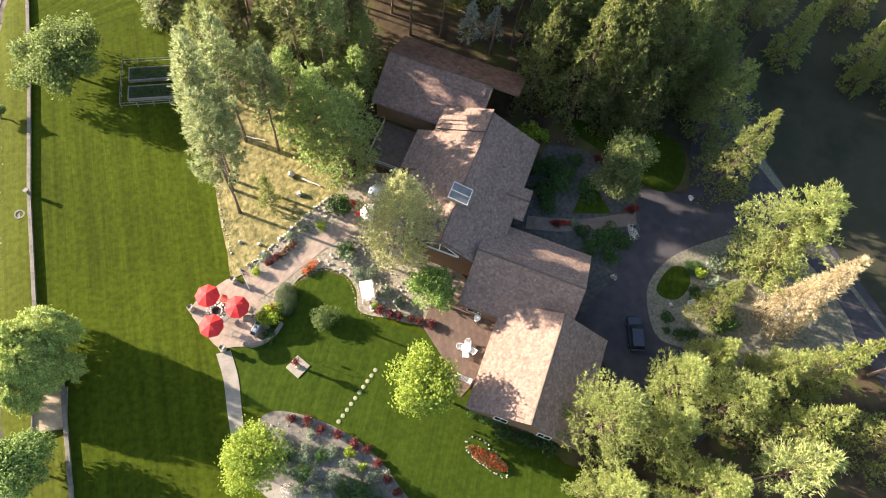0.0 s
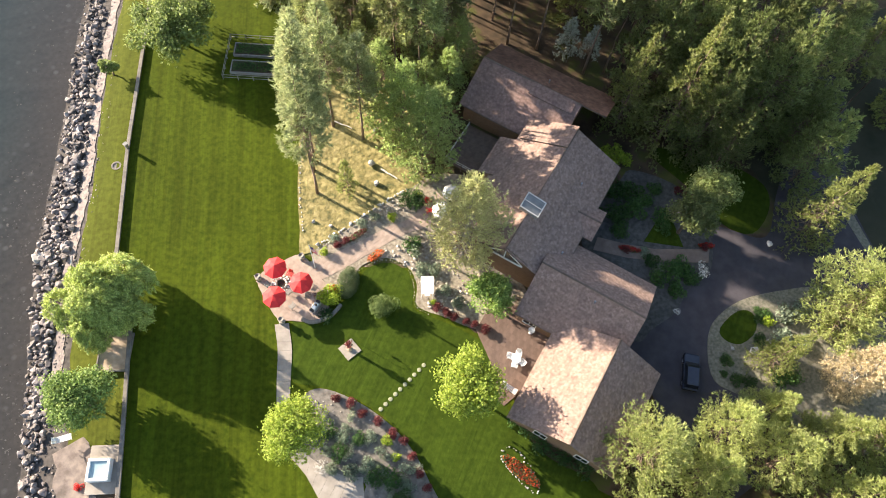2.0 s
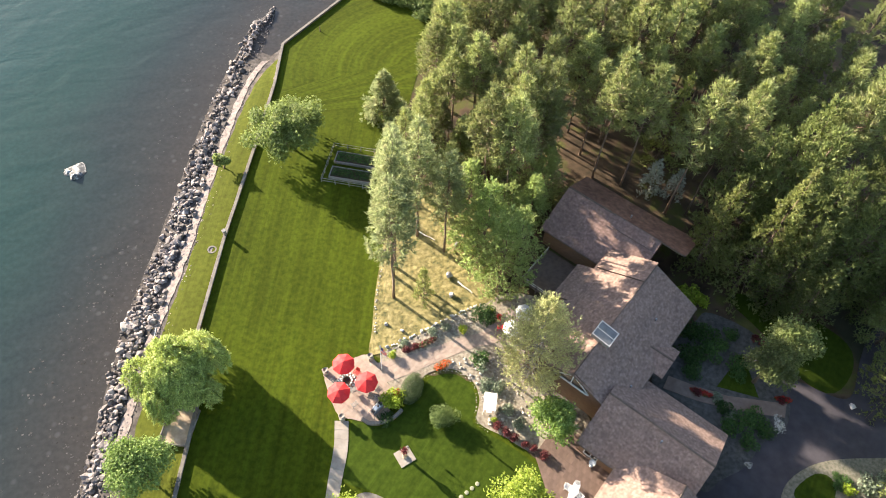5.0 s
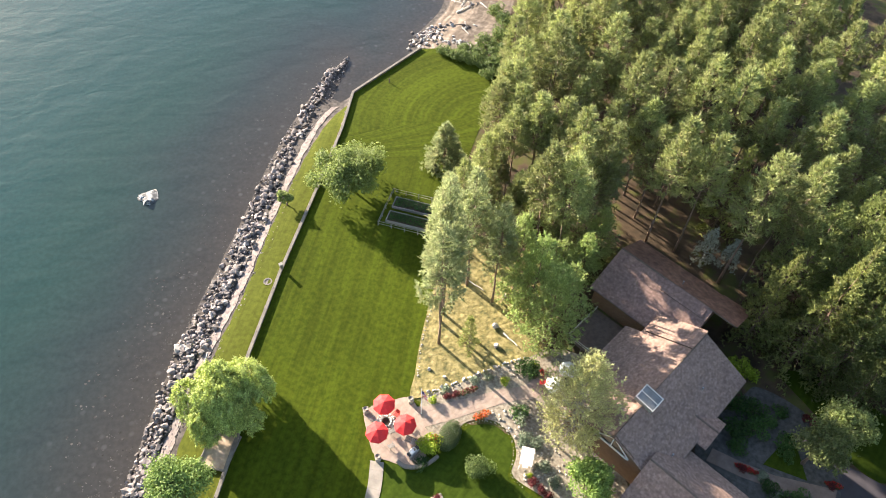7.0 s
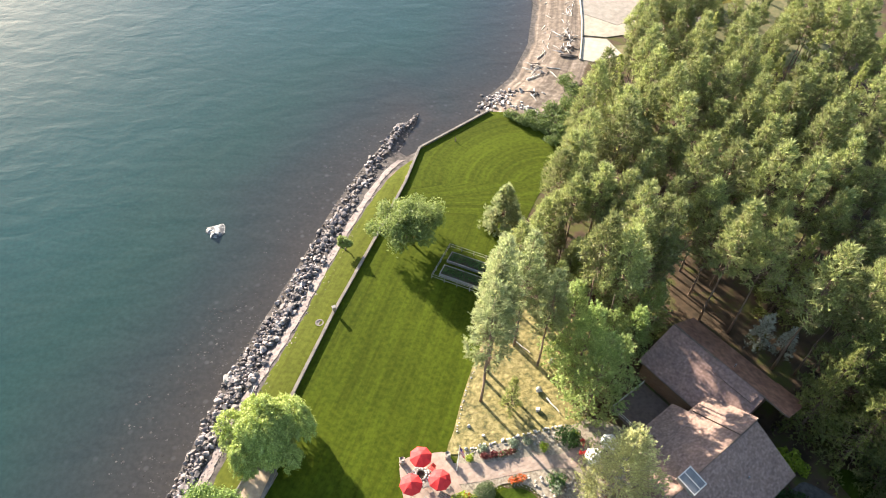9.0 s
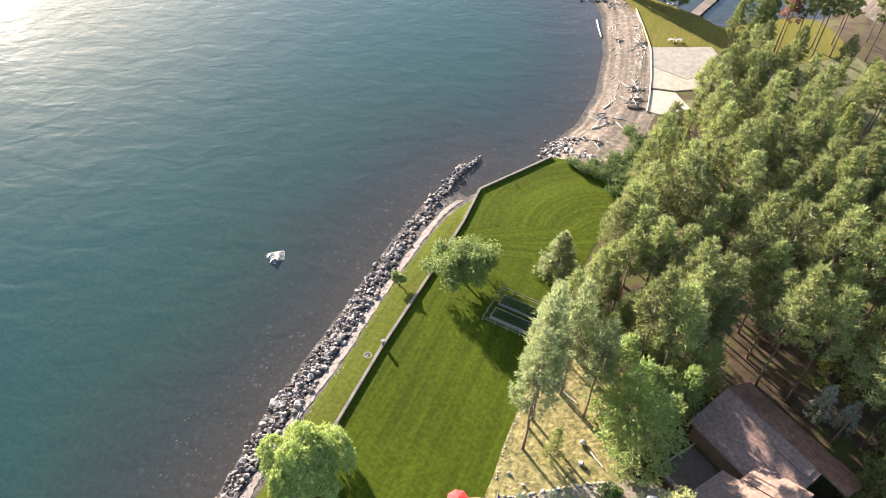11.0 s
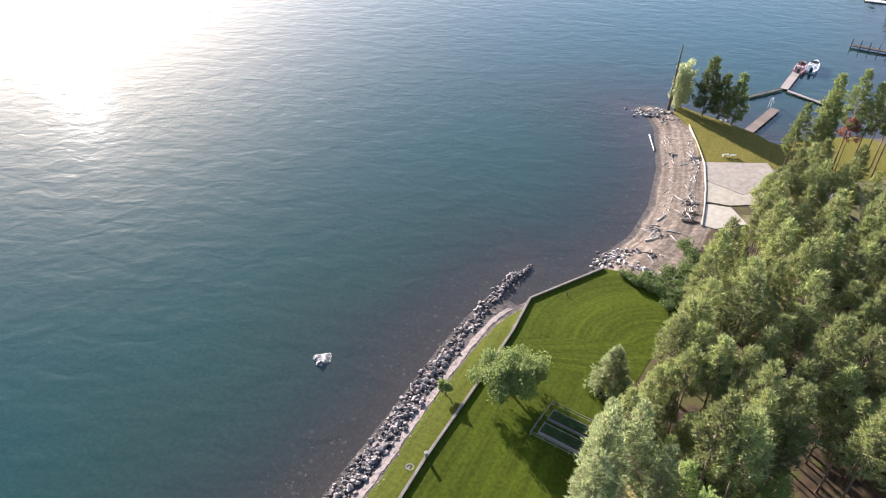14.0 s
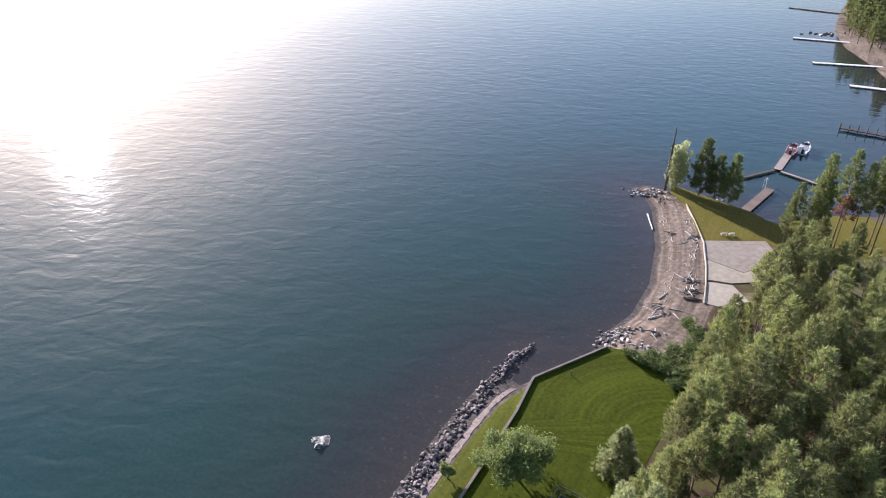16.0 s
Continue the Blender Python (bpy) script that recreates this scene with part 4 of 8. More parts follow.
def gable(along, lo, hi, low_e, ridge, high_e, mat, walls=True, gap=0.5, course=0.24, sides=(1, 1), second_mat=None):
    """One wing. along: 'u' or 'v', the ridge's way, from lo to hi. low_e, ridge, high_e: (place across, height) of eaves and ridge."""
    def at(s, c, z):
        return Vector((s, c, z)) if along == "u" else Vector((c, s, z))
    for eave, use in ((low_e, sides[0]), (high_e, sides[1])):
        if not use:
            continue
        bm = bmesh.new()
        n = (at(0, ridge[0], ridge[1]) - at(0, eave[0], eave[1]))
        top = [at(lo, eave[0], eave[1]), at(hi, eave[0], eave[1]), at(hi, ridge[0], ridge[1]), at(lo, ridge[0], ridge[1])]
        vs = [bm.verts.new(v) for v in top] + [bm.verts.new(v - Vector((0, 0, 0.26))) for v in top]
        for f in ((0, 1, 2, 3), (7, 6, 5, 4), (0, 4, 5, 1), (1, 5, 6, 2), (2, 6, 7, 3), (3, 7, 4, 0)):
            bm.faces.new([vs[i] for i in f])
        slope = part("roof", bm, house, "brown shingled roof slope", mat=M["roof_edge"])
        rng = random.Random(int(lo * 10 + ridge[0] * 7 + eave[0]))
        length = n.length
        rows = int(length / course)
        up = n / length
        side = (at(1, 0, 0) - at(0, 0, 0))
        nor = side.cross(up)
        if nor.z < 0:
            nor = -nor
        verts, faces = [], []
        for r in range(rows + 1):
            s = lo - 0.03
            while s < hi:
                w = rng.uniform(0.22, 0.55)
                e = min(s + w, hi + 0.03)
                if r * course > length - 0.05:
                    break
                a0 = at(s + 0.008, eave[0], eave[1]) + up * (r * course - 0.03)
                b0 = at(e - 0.008, eave[0], eave[1]) + up * (r * course - 0.03)
                rise = min(course + 0.05, length - r * course)
                lift = rng.uniform(0.035, 0.055)
                k = len(verts)
                for q, h in ((a0, lift), (b0, lift), (b0 + up * rise, 0.02), (a0 + up * rise, 0.02), (a0, 0.0), (b0, 0.0)):
                    verts.append(q + nor * h)
                faces += [(k, k + 1, k + 2, k + 3), (k, k + 4, k + 5, k + 1)]
                s = e
        ob = part("shingles", mesh_of("shingles", verts, faces, second_mat if second_mat and eave is high_e else mat), slope)
        ob["kind"] = "stuff"
    if walls or all(sides):
        bm = bmesh.new()
        tube(bm, [at(lo - 0.02, ridge[0], ridge[1] + 0.03), at(hi + 0.02, ridge[0], ridge[1] + 0.03)], [0.12, 0.12], 6)
        part("ridge_cap", bm, house, mat=M["roof_edge"])
    if walls:
        bm = bmesh.new()
        c0, c1 = low_e[0] + gap * (1 if ridge[0] > low_e[0] else -1), high_e[0] - gap * (1 if high_e[0] > ridge[0] else -1)
        z0 = low_e[1] + (ridge[1] - low_e[1]) * abs(c0 - low_e[0]) / abs(ridge[0] - low_e[0]) - 0.3
        z1 = high_e[1] + (ridge[1] - high_e[1]) * abs(c1 - high_e[0]) / abs(ridge[0] - high_e[0]) - 0.3
        prof = [(c0, -0.2), (c1, -0.2), (c1, z1), (ridge[0], ridge[1] - 0.3), (c0, z0)]
        front, back = [bm.verts.new(at(lo + gap, c, z)) for c, z in prof], [bm.verts.new(at(hi - gap, c, z)) for c, z in prof]
        bm.faces.new(front)
        bm.faces.new(back[::-1])
        for i in range(5):
            bm.faces.new((front[i], front[(i + 1) % 5], back[(i + 1) % 5], back[i]))
        part("wall", bm, house, "brown timber wall", mat=M["siding"])


gable("u", 21.7, 34.6, (-14.5, 3.2), (-8.7, 6.2), (-2.0, 3.0), M["shingle"])                     # south wing
gable("v", -10.1, 2.8, (32.6, 3.0), (38.3, 6.3), (44.2, 3.0), M["shingle"])                      # middle wing
gable("u", 37.0, 56.1, (0.35, 4.2), (7.0, 7.3), (13.3, 4.35), M["shingle"])                      # main wing
gable("v", 8.3, 22.4, (54.2, 3.6), (60.2, 6.6), (65.8, 3.7), M["shingle_red"], second_mat=M["needle_roof"])                   # rear wing


# ---- trees ----
def tuft_points(centres, ways, size, blades, width, rng, spread_=0.75):
    """Spiky needle tufts: blades of one triangle each round every centre."""
    n = len(centres)
    c = np.repeat(centres, blades, 0)
    d = np.repeat(ways, blades, 0) + spread_ * rng.normal(0, 1, (n * blades, 3))
    d /= np.linalg.norm(d, axis=1, keepdims=True) + 1e-9
    s = np.cross(d, rng.normal(0, 1, d.shape))
    s /= np.linalg.norm(s, axis=1, keepdims=True) + 1e-9
    ln = np.repeat(size, blades)[:, None] * rng.uniform(0.6, 1.2, (n * blades, 1))
    w = width * ln
    return np.stack([c - s * w / 2, c + s * w / 2, c + d * ln], 1).reshape(-1, 3)


def leaf_points(centres, normals, size, rng, lean=0.9):
    """Broad leaves: a folded pair of triangles round every centre."""
    n = len(centres)
    nrm = normals + lean * rng.normal(0, 1, (n, 3))
    nrm /= np.linalg.norm(nrm, axis=1, keepdims=True) + 1e-9
    a = np.cross(nrm, rng.normal(0, 1, (n, 3)))
    a /= np.linalg.norm(a, axis=1, keepdims=True) + 1e-9
    b = np.cross(nrm, a)
    s = (size * rng.uniform(0.6, 1.3, n))[:, None]
    tip, tail, left, right = centres + a * s, centres - a * s * 0.8, centres + b * s * 0.55 + nrm * s * 0.2, centres - b * s * 0.55 + nrm * s * 0.2
    return np.stack([tail, left, tip, tail, tip, right], 1).reshape(-1, 3)


def trunk_mesh(h, r, rng, limbs, mat, bend=0.25, sides=8):
    bm = bmesh.new()
    pts = [(bend * math.sin(2.0 * k / 6) * rng.normal() * 0.5, bend * k / 6 * rng.normal() * 0.5, h * k / 6 - (0.3 if k == 0 else 0)) for k in range(7)]
    tube(bm, pts, [r * (1.25 if k == 0 else 1) * (1 - 0.88 * k / 6) for k in range(7)], sides)
    for p, q, t in limbs:
        tube(bm, [p, q], [t, t * 0.3], 3)
    return from_bm("trunk", bm, mat, True)


def conifer(name, seed, h, base, radius, label, mat="pine", bark="bark", whorls=26, profile="pine", tufts=13, size=0.62, blades=7, droop=-0.1, category="pine tree", width=0.20, trunk=None, patchy=0.25, fan=0.28, comb=0.55, lift=0.6):
    """A conifer: whorls of limbs on a tapered trunk, tufts along the outer part of every limb."""
    rng = np.random.default_rng(seed)
    root = thing(name, label, category)
    root["high"] = h
    limbs, centres, ways = [], [], []
    for w in range(whorls):
        f = (w + rng.uniform(-0.3, 0.3)) / whorls
        f = min(max(f, 0), 0.995)
        z = base + (h - base) * f
        if profile == "pine":
            reach = radius * (0.55 + 0.45 * math.sin(math.pi * min(1, f * 1.25 + 0.12))) * (1 - f ** 3.0) ** 0.6 + 0.25
        else:
            reach = radius * (1 - f) ** 0.85 + 0.2
        count = rng.integers(4, 7)
        turn = rng.uniform(0, 6.28)
        for k in range(count):
            if rng.random() < patchy * (1 - f):
                continue
            az = turn + 6.283 * k / count + rng.normal(0, 0.25)
            ln = reach * rng.uniform(0.65, 1.12)
            rise = droop + (0.55 * f if profile == "pine" else 0.15 * f) + rng.normal(0, 0.08)
            out = np.array((math.cos(az), math.sin(az), rise))
            p = np.array((0, 0, z))
            if f < 0.55:
                limbs.append((p, p + out * ln * 0.9, 0.02 + 0.035 * (1 - f)))
            m = max(4, int(tufts * ln / radius))
            s = rng.uniform(0.25 if f > 0.3 else 0.4, 1.0, m) ** 0.8
            side = np.array((-out[1], out[0], 0))
            aside = fan * ln * s * rng.uniform(-1, 1, m)
            c = p + out * (ln * s)[:, None] + side * aside[:, None] + np.array((0, 0, 1)) * rng.normal(0.05, 0.16, m)[:, None]
            c[:, 2] += -0.25 * droop * (s ** 2) * ln * (0 if profile == "pine" else -1.6)
            centres.append(c)
            ways.append(np.tile(out * 0.7 + np.array((0, 0, lift)), (m, 1)))
    c, d = np.concatenate(centres), np.concatenate(ways)
    top = np.array([(rng.normal(0, 0.15), rng.normal(0, 0.15), h - 1.2 + 1.3 * k / 12) for k in range(12)])
    c, d = np.concatenate([c, top]), np.concatenate([d, np.tile((0, 0, 1.0), (12, 1))])
    part("trunk", trunk_mesh(h * 0.99, trunk or (0.0065 * h + 0.04), rng, limbs, M[bark]), root)
    part("crown", triangles("crown", tuft_points(c, d, size * rng.uniform(0.75, 1.25, len(c)), blades, width, rng, comb), M[mat]), root)
    return root


def broadleaf(name, seed, h, crown, clumps, leaves, size, label, mat, bark="bark", category="tree", fork=0.35, flat=1.0, hollow=0.55, trunk=None, low=False, lump=(0.26, 0.46)):
    """A broadleaved tree: trunk, limbs to every clump, leaves in a shell round each clump. crown: (centre z, radius across, radius up)."""
    rng = np.random.default_rng(seed)
    root = thing(name, label, category)
    cz, rx, rz = crown
    limbs, cs, ns = [], [], []
    for k in range(clumps):
        v = rng.normal(0, 1, 3)
        v /= np.linalg.norm(v)
        if v[2] < -0.45 and not low:
            v[2] *= -0.6
        o = np.array((v[0] * rx, v[1] * rx, v[2] * rz)) * rng.uniform(0.45, 0.78 if lump[1] > 0.4 else 0.9)
        o[2] += cz
        r = rx * rng.uniform(*lump)
        start = np.array((0, 0, h * fork + (o[2] - h * fork) * 0.25))
        limbs.append((start, o, 0.05 + 0.02 * rx / 2))
        m = leaves // clumps
        q = rng.normal(0, 1, (m, 3))
        q /= np.linalg.norm(q, axis=1, keepdims=True)
        rad = r * rng.uniform(hollow, 1.0, (m, 1)) ** 0.6 * (1 + 0.18 * rng.normal(0, 1, (m, 1)))
        cs.append(o + q * rad * np.array((1, 1, flat)))
        ns.append(q * 0.6 + np.array((0, 0, 0.6)))
    c, n_ = np.concatenate(cs), np.concatenate(ns)
    part("trunk", trunk_mesh(cz + rz * 0.4, trunk or (0.02 * h + 0.06), rng, limbs, M[bark]), root)
    part("crown", triangles("crown", leaf_points(c, n_, size, rng), M[mat]), root)
    return root


def weeping(name, seed, h, rx, strands, label):
    """A willow: arching limbs and hanging strands of narrow leaves."""
    rng = np.random.default_rng(seed)
    root = thing(name, label, "willow tree")
    limbs, cs, ds = [], [], []
    domes = []
    for k in range(26):
        a_, q_ = 2.4 * k + rng.normal(0, 0.3), rx * math.sqrt((k + 0.3) / 26) * rng.uniform(0.7, 1.18)
        domes.append((q_ * math.cos(a_) * 1.1, q_ * math.sin(a_) * 0.85, rx * rng.uniform(0.16, 0.30), h * (1.0 - 0.40 * (q_ / rx) ** 2) * rng.uniform(0.68, 1.12)))
    for k in range(strands):
        gx_, gy_, gr_, gh_ = domes[k % len(domes)]
        a_, q_ = rng.uniform(0, 6.283), gr_ * math.sqrt(rng.uniform(0.02, 1))
        px_, py_ = gx_ + q_ * math.cos(a_), gy_ + q_ * math.sin(a_)
        az, rr = a_ + rng.normal(0, 0.3), math.hypot(px_, py_)
        top = gh_ * (1 - 0.35 * (q_ / gr_) ** 2) * rng.uniform(0.9, 1.04)
        fall = rng.uniform(0.18, 0.42) * top * (0.5 + 0.9 * rr / rx)
        if k % 24 == 0:
            limbs.append(((0, 0, h * 0.3), (px_ * 0.9, py_ * 0.9, top * 0.85), 0.12))
        m = 26
        t = np.sort(rng.uniform(0, 1, m))
        out = 0.1 + 0.75 * np.minimum(t * 2, 1)
        cs.append(np.stack([px_ + out * 0.8 * math.cos(az) + rng.normal(0, 0.13, m), py_ + out * 0.8 * math.sin(az) + rng.normal(0, 0.13, m), top - fall * t ** 1.3 + rng.normal(0, 0.1, m)], 1))
        ds.append(np.stack([0.5 * math.cos(az) * (1 - t), 0.5 * math.sin(az) * (1 - t), -0.3 - t], 1))
    c, d = np.concatenate(cs), np.concatenate(ds)
    part("trunk", trunk_mesh(h * 0.7, 0.38, rng, limbs, M["bark"]), root)
    part("crown", triangles("crown", tuft_points(c, d, np.full(len(c), 0.40), 3, 0.27, rng, 0.45), M["willow"]), root)
    return root


def stand(ob, x, y, turn=0.0, scale=1.0, tall=None, z=None, label=""):
    """Puts a copy of a tree on the ground; its first use moves the tree itself."""
    z = float(height(x, y)) if z is None else z
    m = pose(x, y, z, 0, 0, turn) @ Matrix.Diagonal((scale, scale, (tall or 1.0) * scale, 1))
    if not ob.get("stood"):
        ob["stood"] = 1
        ob.matrix_basis = m
        got = ob
    else:
        got = copy_thing(ob, Matrix())
        got.matrix_basis = m
    if label:
        got["label"] = label
    return got


rng = random.Random(11)
pines = [conifer("pine_tree", 20 + i, 21, b, r, "tall pine with a bare lower trunk and tufted green crown", whorls=w, tufts=t, patchy=p, blades=5, size=0.74, width=0.18)
         for i, (b, r, w, t, p) in enumerate([(11.0, 2.9, 21, 20, 0.25), (10.0, 3.1, 22, 20, 0.3), (12.0, 2.7, 20, 20, 0.2), (9.0, 3.2, 24, 18, 0.35), (10.5, 2.6, 22, 19, 0.25)])]
firs = [conifer("fir_tree", 40 + i, 18, 1.2, r, "bushy green fir with branches to near the ground", mat="fir", profile="cone", whorls=32, tufts=20, size=0.46, blades=6, width=0.36, droop=-0.18, category="fir tree", patchy=0.12) for i, r in enumerate((4.0, 3.6, 4.4))]
yard = conifer("pine_tree", 60, 25, 10.5, 2.9, "tall open-crowned pine on the dry slope", mat="yard_pine", whorls=30, tufts=20, patchy=0.46, size=0.6, width=0.19)
yard2 = conifer("pine_tree", 61, 25, 11.5, 2.7, "tall open-crowned pine on the dry slope", mat="yard_pine", whorls=28, tufts=20, patchy=0.46, size=0.6, width=0.19)
larches = [conifer("larch_tree", 64 + i, 16, 1.5, 5.0 + 0.4 * i, "broad feathery yellow-green conifer south of the house", mat="larch", profile=p, whorls=w, tufts=t, size=0.46, blades=6, width=0.24, droop=-0.05, category="conifer", patchy=0.1, fan=f)
           for i, (p, w, t, f) in enumerate((("pine", 30, 38, 0.24), ("cone", 30, 60, 0.17)))]
for ob in pines + firs + larches + [yard, yard2]:
    ob["group"] = "conifers"

# pines on the dry slope and behind the house
for i, (x, y, s, tl) in enumerate([(13.5, 45.2, 0.95, 1.0), (14.5, 48.4, 0.92, 1.02), (15.2, 49.6, 0.95, 1.08), (19.6, 53.5, 0.9, 1.0), (22.2, 49.9, 0.85, 0.92), (17.6, 57.6, 0.8, 0.92)]):
    stand(yard if i % 2 == 0 else yard2, x, y, 70 * i, s, tl)
for i, (x, y, s) in enumerate([(34.8, 57.2, 0.9), (37.6, 56.2, 0.85), (36.4, 61.0, 0.95), (40.0, 58.6, 0.9), (47.7, 55.3, 1.0), (51.0, 52.6, 0.95), (54.7, 46.0, 1.05), (57.4, 44.8, 0.9), (60.4, 45.2, 1.0)]):
    stand(pines[i % 5], x, y, 50 * i, s, 1.12, label="tall pine rising behind the rear roof")
broad_firs = [conifer("fir_tree", 67 + i, 17, 1.0, 4.7, "broad bushy green fir with an open rounded crown", mat="bright_fir", whorls=32, tufts=28, size=0.46, blades=6, width=0.34, droop=-0.05, category="fir tree", patchy=0.3) for i in range(2)]
for i, (x, y, s, tl) in enumerate([(27.0, 42.2, 0.9, 1.08), (26.2, 46.4, 0.9, 1.1), (25.4, 50.6, 0.8, 1.2)]):
    stand(broad_firs[i % 2], x, y, 77 * i, s, tl)

thin_fir = conifer("fir_tree", 70, 15, 1.5, 4.2, "thin-crowned green fir beside the deck", mat="bright_fir", whorls=24, tufts=15, size=0.5, blades=6, width=0.3, droop=-0.05, category="fir tree", patchy=0.4)
thin_fir["group"] = "conifers"
stand(thin_fir, 30.8, 45.2, 0, 0.78)
stand(thin_fir, 31.6, 50.6, 120, 0.68)

# the wood between lawn and house, and on to the east
FOREST = [(18.5, 59.5), (23.5, 66.0), (28.5, 75.0), (33.5, 84.0), (38.0, 92.0), (41.5, 98.0), (44.0, 103.0), (48.0, 109.0), (54.0, 114.0), (62.0, 114.5), (74.0, 116.0), (90.0, 119.0), (108.0, 124.0), (104.0, 110.0), (98.0, 80.0), (92.0, 55.0),
          (80.0, 36.0), (70.0, 44.0), (64.0, 50.0), (55.0, 58.0), (44.0, 60.0), (34.0, 54.0), (26.0, 58.0)]
SUNWAY = [(36.0, 46.0), (30.0, 56.0), (22.5, 66.0), (27.0, 74.0), (36.0, 61.0), (43.0, 50.0)]      # opener wood, where the roofs catch the sun
def in_lane(x, y):
    """True in the narrow lanes through the wood by which the low sun reaches the roofs."""
    for (ox, oy), half in (((40.5, 36.5), 2.6), ((47.0, 42.0), 1.5), ((36.0, 33.0), 1.2)):
        along = (x - ox) * sun_dir.x + (y - oy) * sun_dir.y
        off = abs((x - ox) * sun_dir.y - (y - oy) * sun_dir.x) / math.cos(radians(SUN_EL))
        if along > 8 and off < half:
            return True
    return False


def stand_clear(ob, x, y, turn, scale, tall, label=""):
    """Stands a tree, kept low enough in the gaps through which the low sun dapples the north roofs."""
    for (ox, oy), half in (((40.5, 36.5), 3.6), ((44.0, 39.5), 2.3)):
        if abs((x - ox) * sun_dir.y - (y - oy) * sun_dir.x) / math.cos(radians(SUN_EL)) < half and 8 < y - oy < 40:
            clear = 3.4 + math.hypot(x - ox, y - oy) * math.tan(radians(SUN_EL))
            scale = min(scale, clear / (ob["high"] * tall))
    stand(ob, x, y, turn, scale, tall, label=label)


spots = []
for _ in range(9000):
    x, y = rng.uniform(15, 150), rng.uniform(35, 150)
    if not inside(FOREST, [x], [y])[0]:
        continue
    gap = 4.25 if x < 80 else 5.0
    if inside(SUNWAY, [x], [y])[0]:
        gap = 4.9
    if in_lane(x, y):
        continue
    if min(math.hypot(x - 28, y - 59), math.hypot(x - 24, y - 61)) < 4:
        continue
    if all((x - a) ** 2 + (y - b) ** 2 > gap * gap for a, b in spots):
        spots.append((x, y))
low_wood = [(21.6, 61.4), (24.2, 57.6), (25.2, 63.6), (28.8, 62.0), (22.0, 65.5), (26.6, 60.0), (31.5, 63.5), (32.8, 55.2), (30.2, 57.2), (34.0, 60.6), (28.6, 55.2), (24.4, 61.0)]
FILL_FIRS = [(33.2, 54.6, 0.72), (36.5, 56.5, 0.68), (33.0, 50.2, 0.66), (36.0, 52.6, 0.60), (31.8, 59.5, 0.76), (35.2, 61.0, 0.70), (40.8, 58.8, 0.64), (29.6, 62.6, 0.75)]
small_wood = [(57.0, 118.6), (60.5, 121.4), (64.5, 124.0), (68.0, 127.4), (71.5, 130.4), (75.5, 129.6), (72.0, 125.0), (79.0, 133.0), (83.0, 138.0), (74.0, 143.5), (69.0, 123.5), (74.5, 122.0), (80.5, 124.0), (87.0, 126.0), (94.0, 127.0), (65.0, 119.5), (84.0, 131.5), (92.0, 134.0)]
for x, y in spots:
    edge = far_from(FOREST, [x], [y])[0]
    kind = firs[rng.randrange(3)] if rng.random() < 0.10 else pines[rng.randrange(5)]
    stand_clear(kind, x, y, rng.uniform(0, 360), rng.uniform(0.82, 1.04) * (0.88 if edge < 6 else 1.0), rng.uniform(0.95, 1.1))

for x, y in [q for q in low_wood if not in_lane(*q)]:
    stand_clear(pines[rng.randrange(5)], x, y, rng.uniform(0, 360), rng.uniform(0.76, 0.9), 1.0, label="tall pine at the edge of the wood")
for x, y in [(66.0, 129.6), (69.6, 132.6), (62.6, 125.6), (59.0, 121.6), (56.0, 119.0), (73.0, 134.8), (65.5, 123.0), (70.0, 126.5)]:
    stand(pines[rng.randrange(5)], x, y, rng.uniform(0, 360), rng.uniform(0.70, 0.84), 1.0)
# Added in the sun lane; their crowns block the beam towards the drive.
for x, y in [(29.4, 54.8), (31.6, 52.4)]:
    stand(pines[2], x, y, rng.uniform(0, 360), 1.0, 1.1, label="tall pine with its crown high above the roofs")
for x, y, s in FILL_FIRS:
    stand_clear(thin_fir, x, y, rng.uniform(0, 360), s, 1.0, label="green fir filling the edge of the wood")
for x, y, s in [(38.4, 54.0, 0.64), (35.0, 50.6, 0.60)]:
    stand(broad_firs[1], x, y, 31 * x, s, 1.0, label="bright bushy fir between dry slope and rear roof")
edge_wood = [(20.4, 60.6), (22.4, 63.2), (24.2, 66.0), (26.0, 68.6), (27.6, 71.2), (29.4, 74.0), (31.0, 76.8), (24.8, 62.4), (27.2, 65.4), (29.6, 68.2), (31.4, 71.4), (33.2, 74.6), (26.2, 58.6), (28.4, 61.2), (30.6, 64.4), (33.0, 67.6), (34.4, 64.0), (32.4, 61.0)]
for i, (x, y) in enumerate(edge_wood):
    if all((x - a) ** 2 + (y - b) ** 2 > 2.2 for a, b in spots):
        stand_clear(pines[(3 * i) % 5], x, y, 97 * i, 0.80 + 0.05 * (i % 4), 1.0, label="sunlit pine at the edge of the wood")
for x, y in small_wood:
    stand(pines[rng.randrange(5)], x, y, rng.uniform(0, 360), rng.uniform(0.55, 0.7), 1.0)

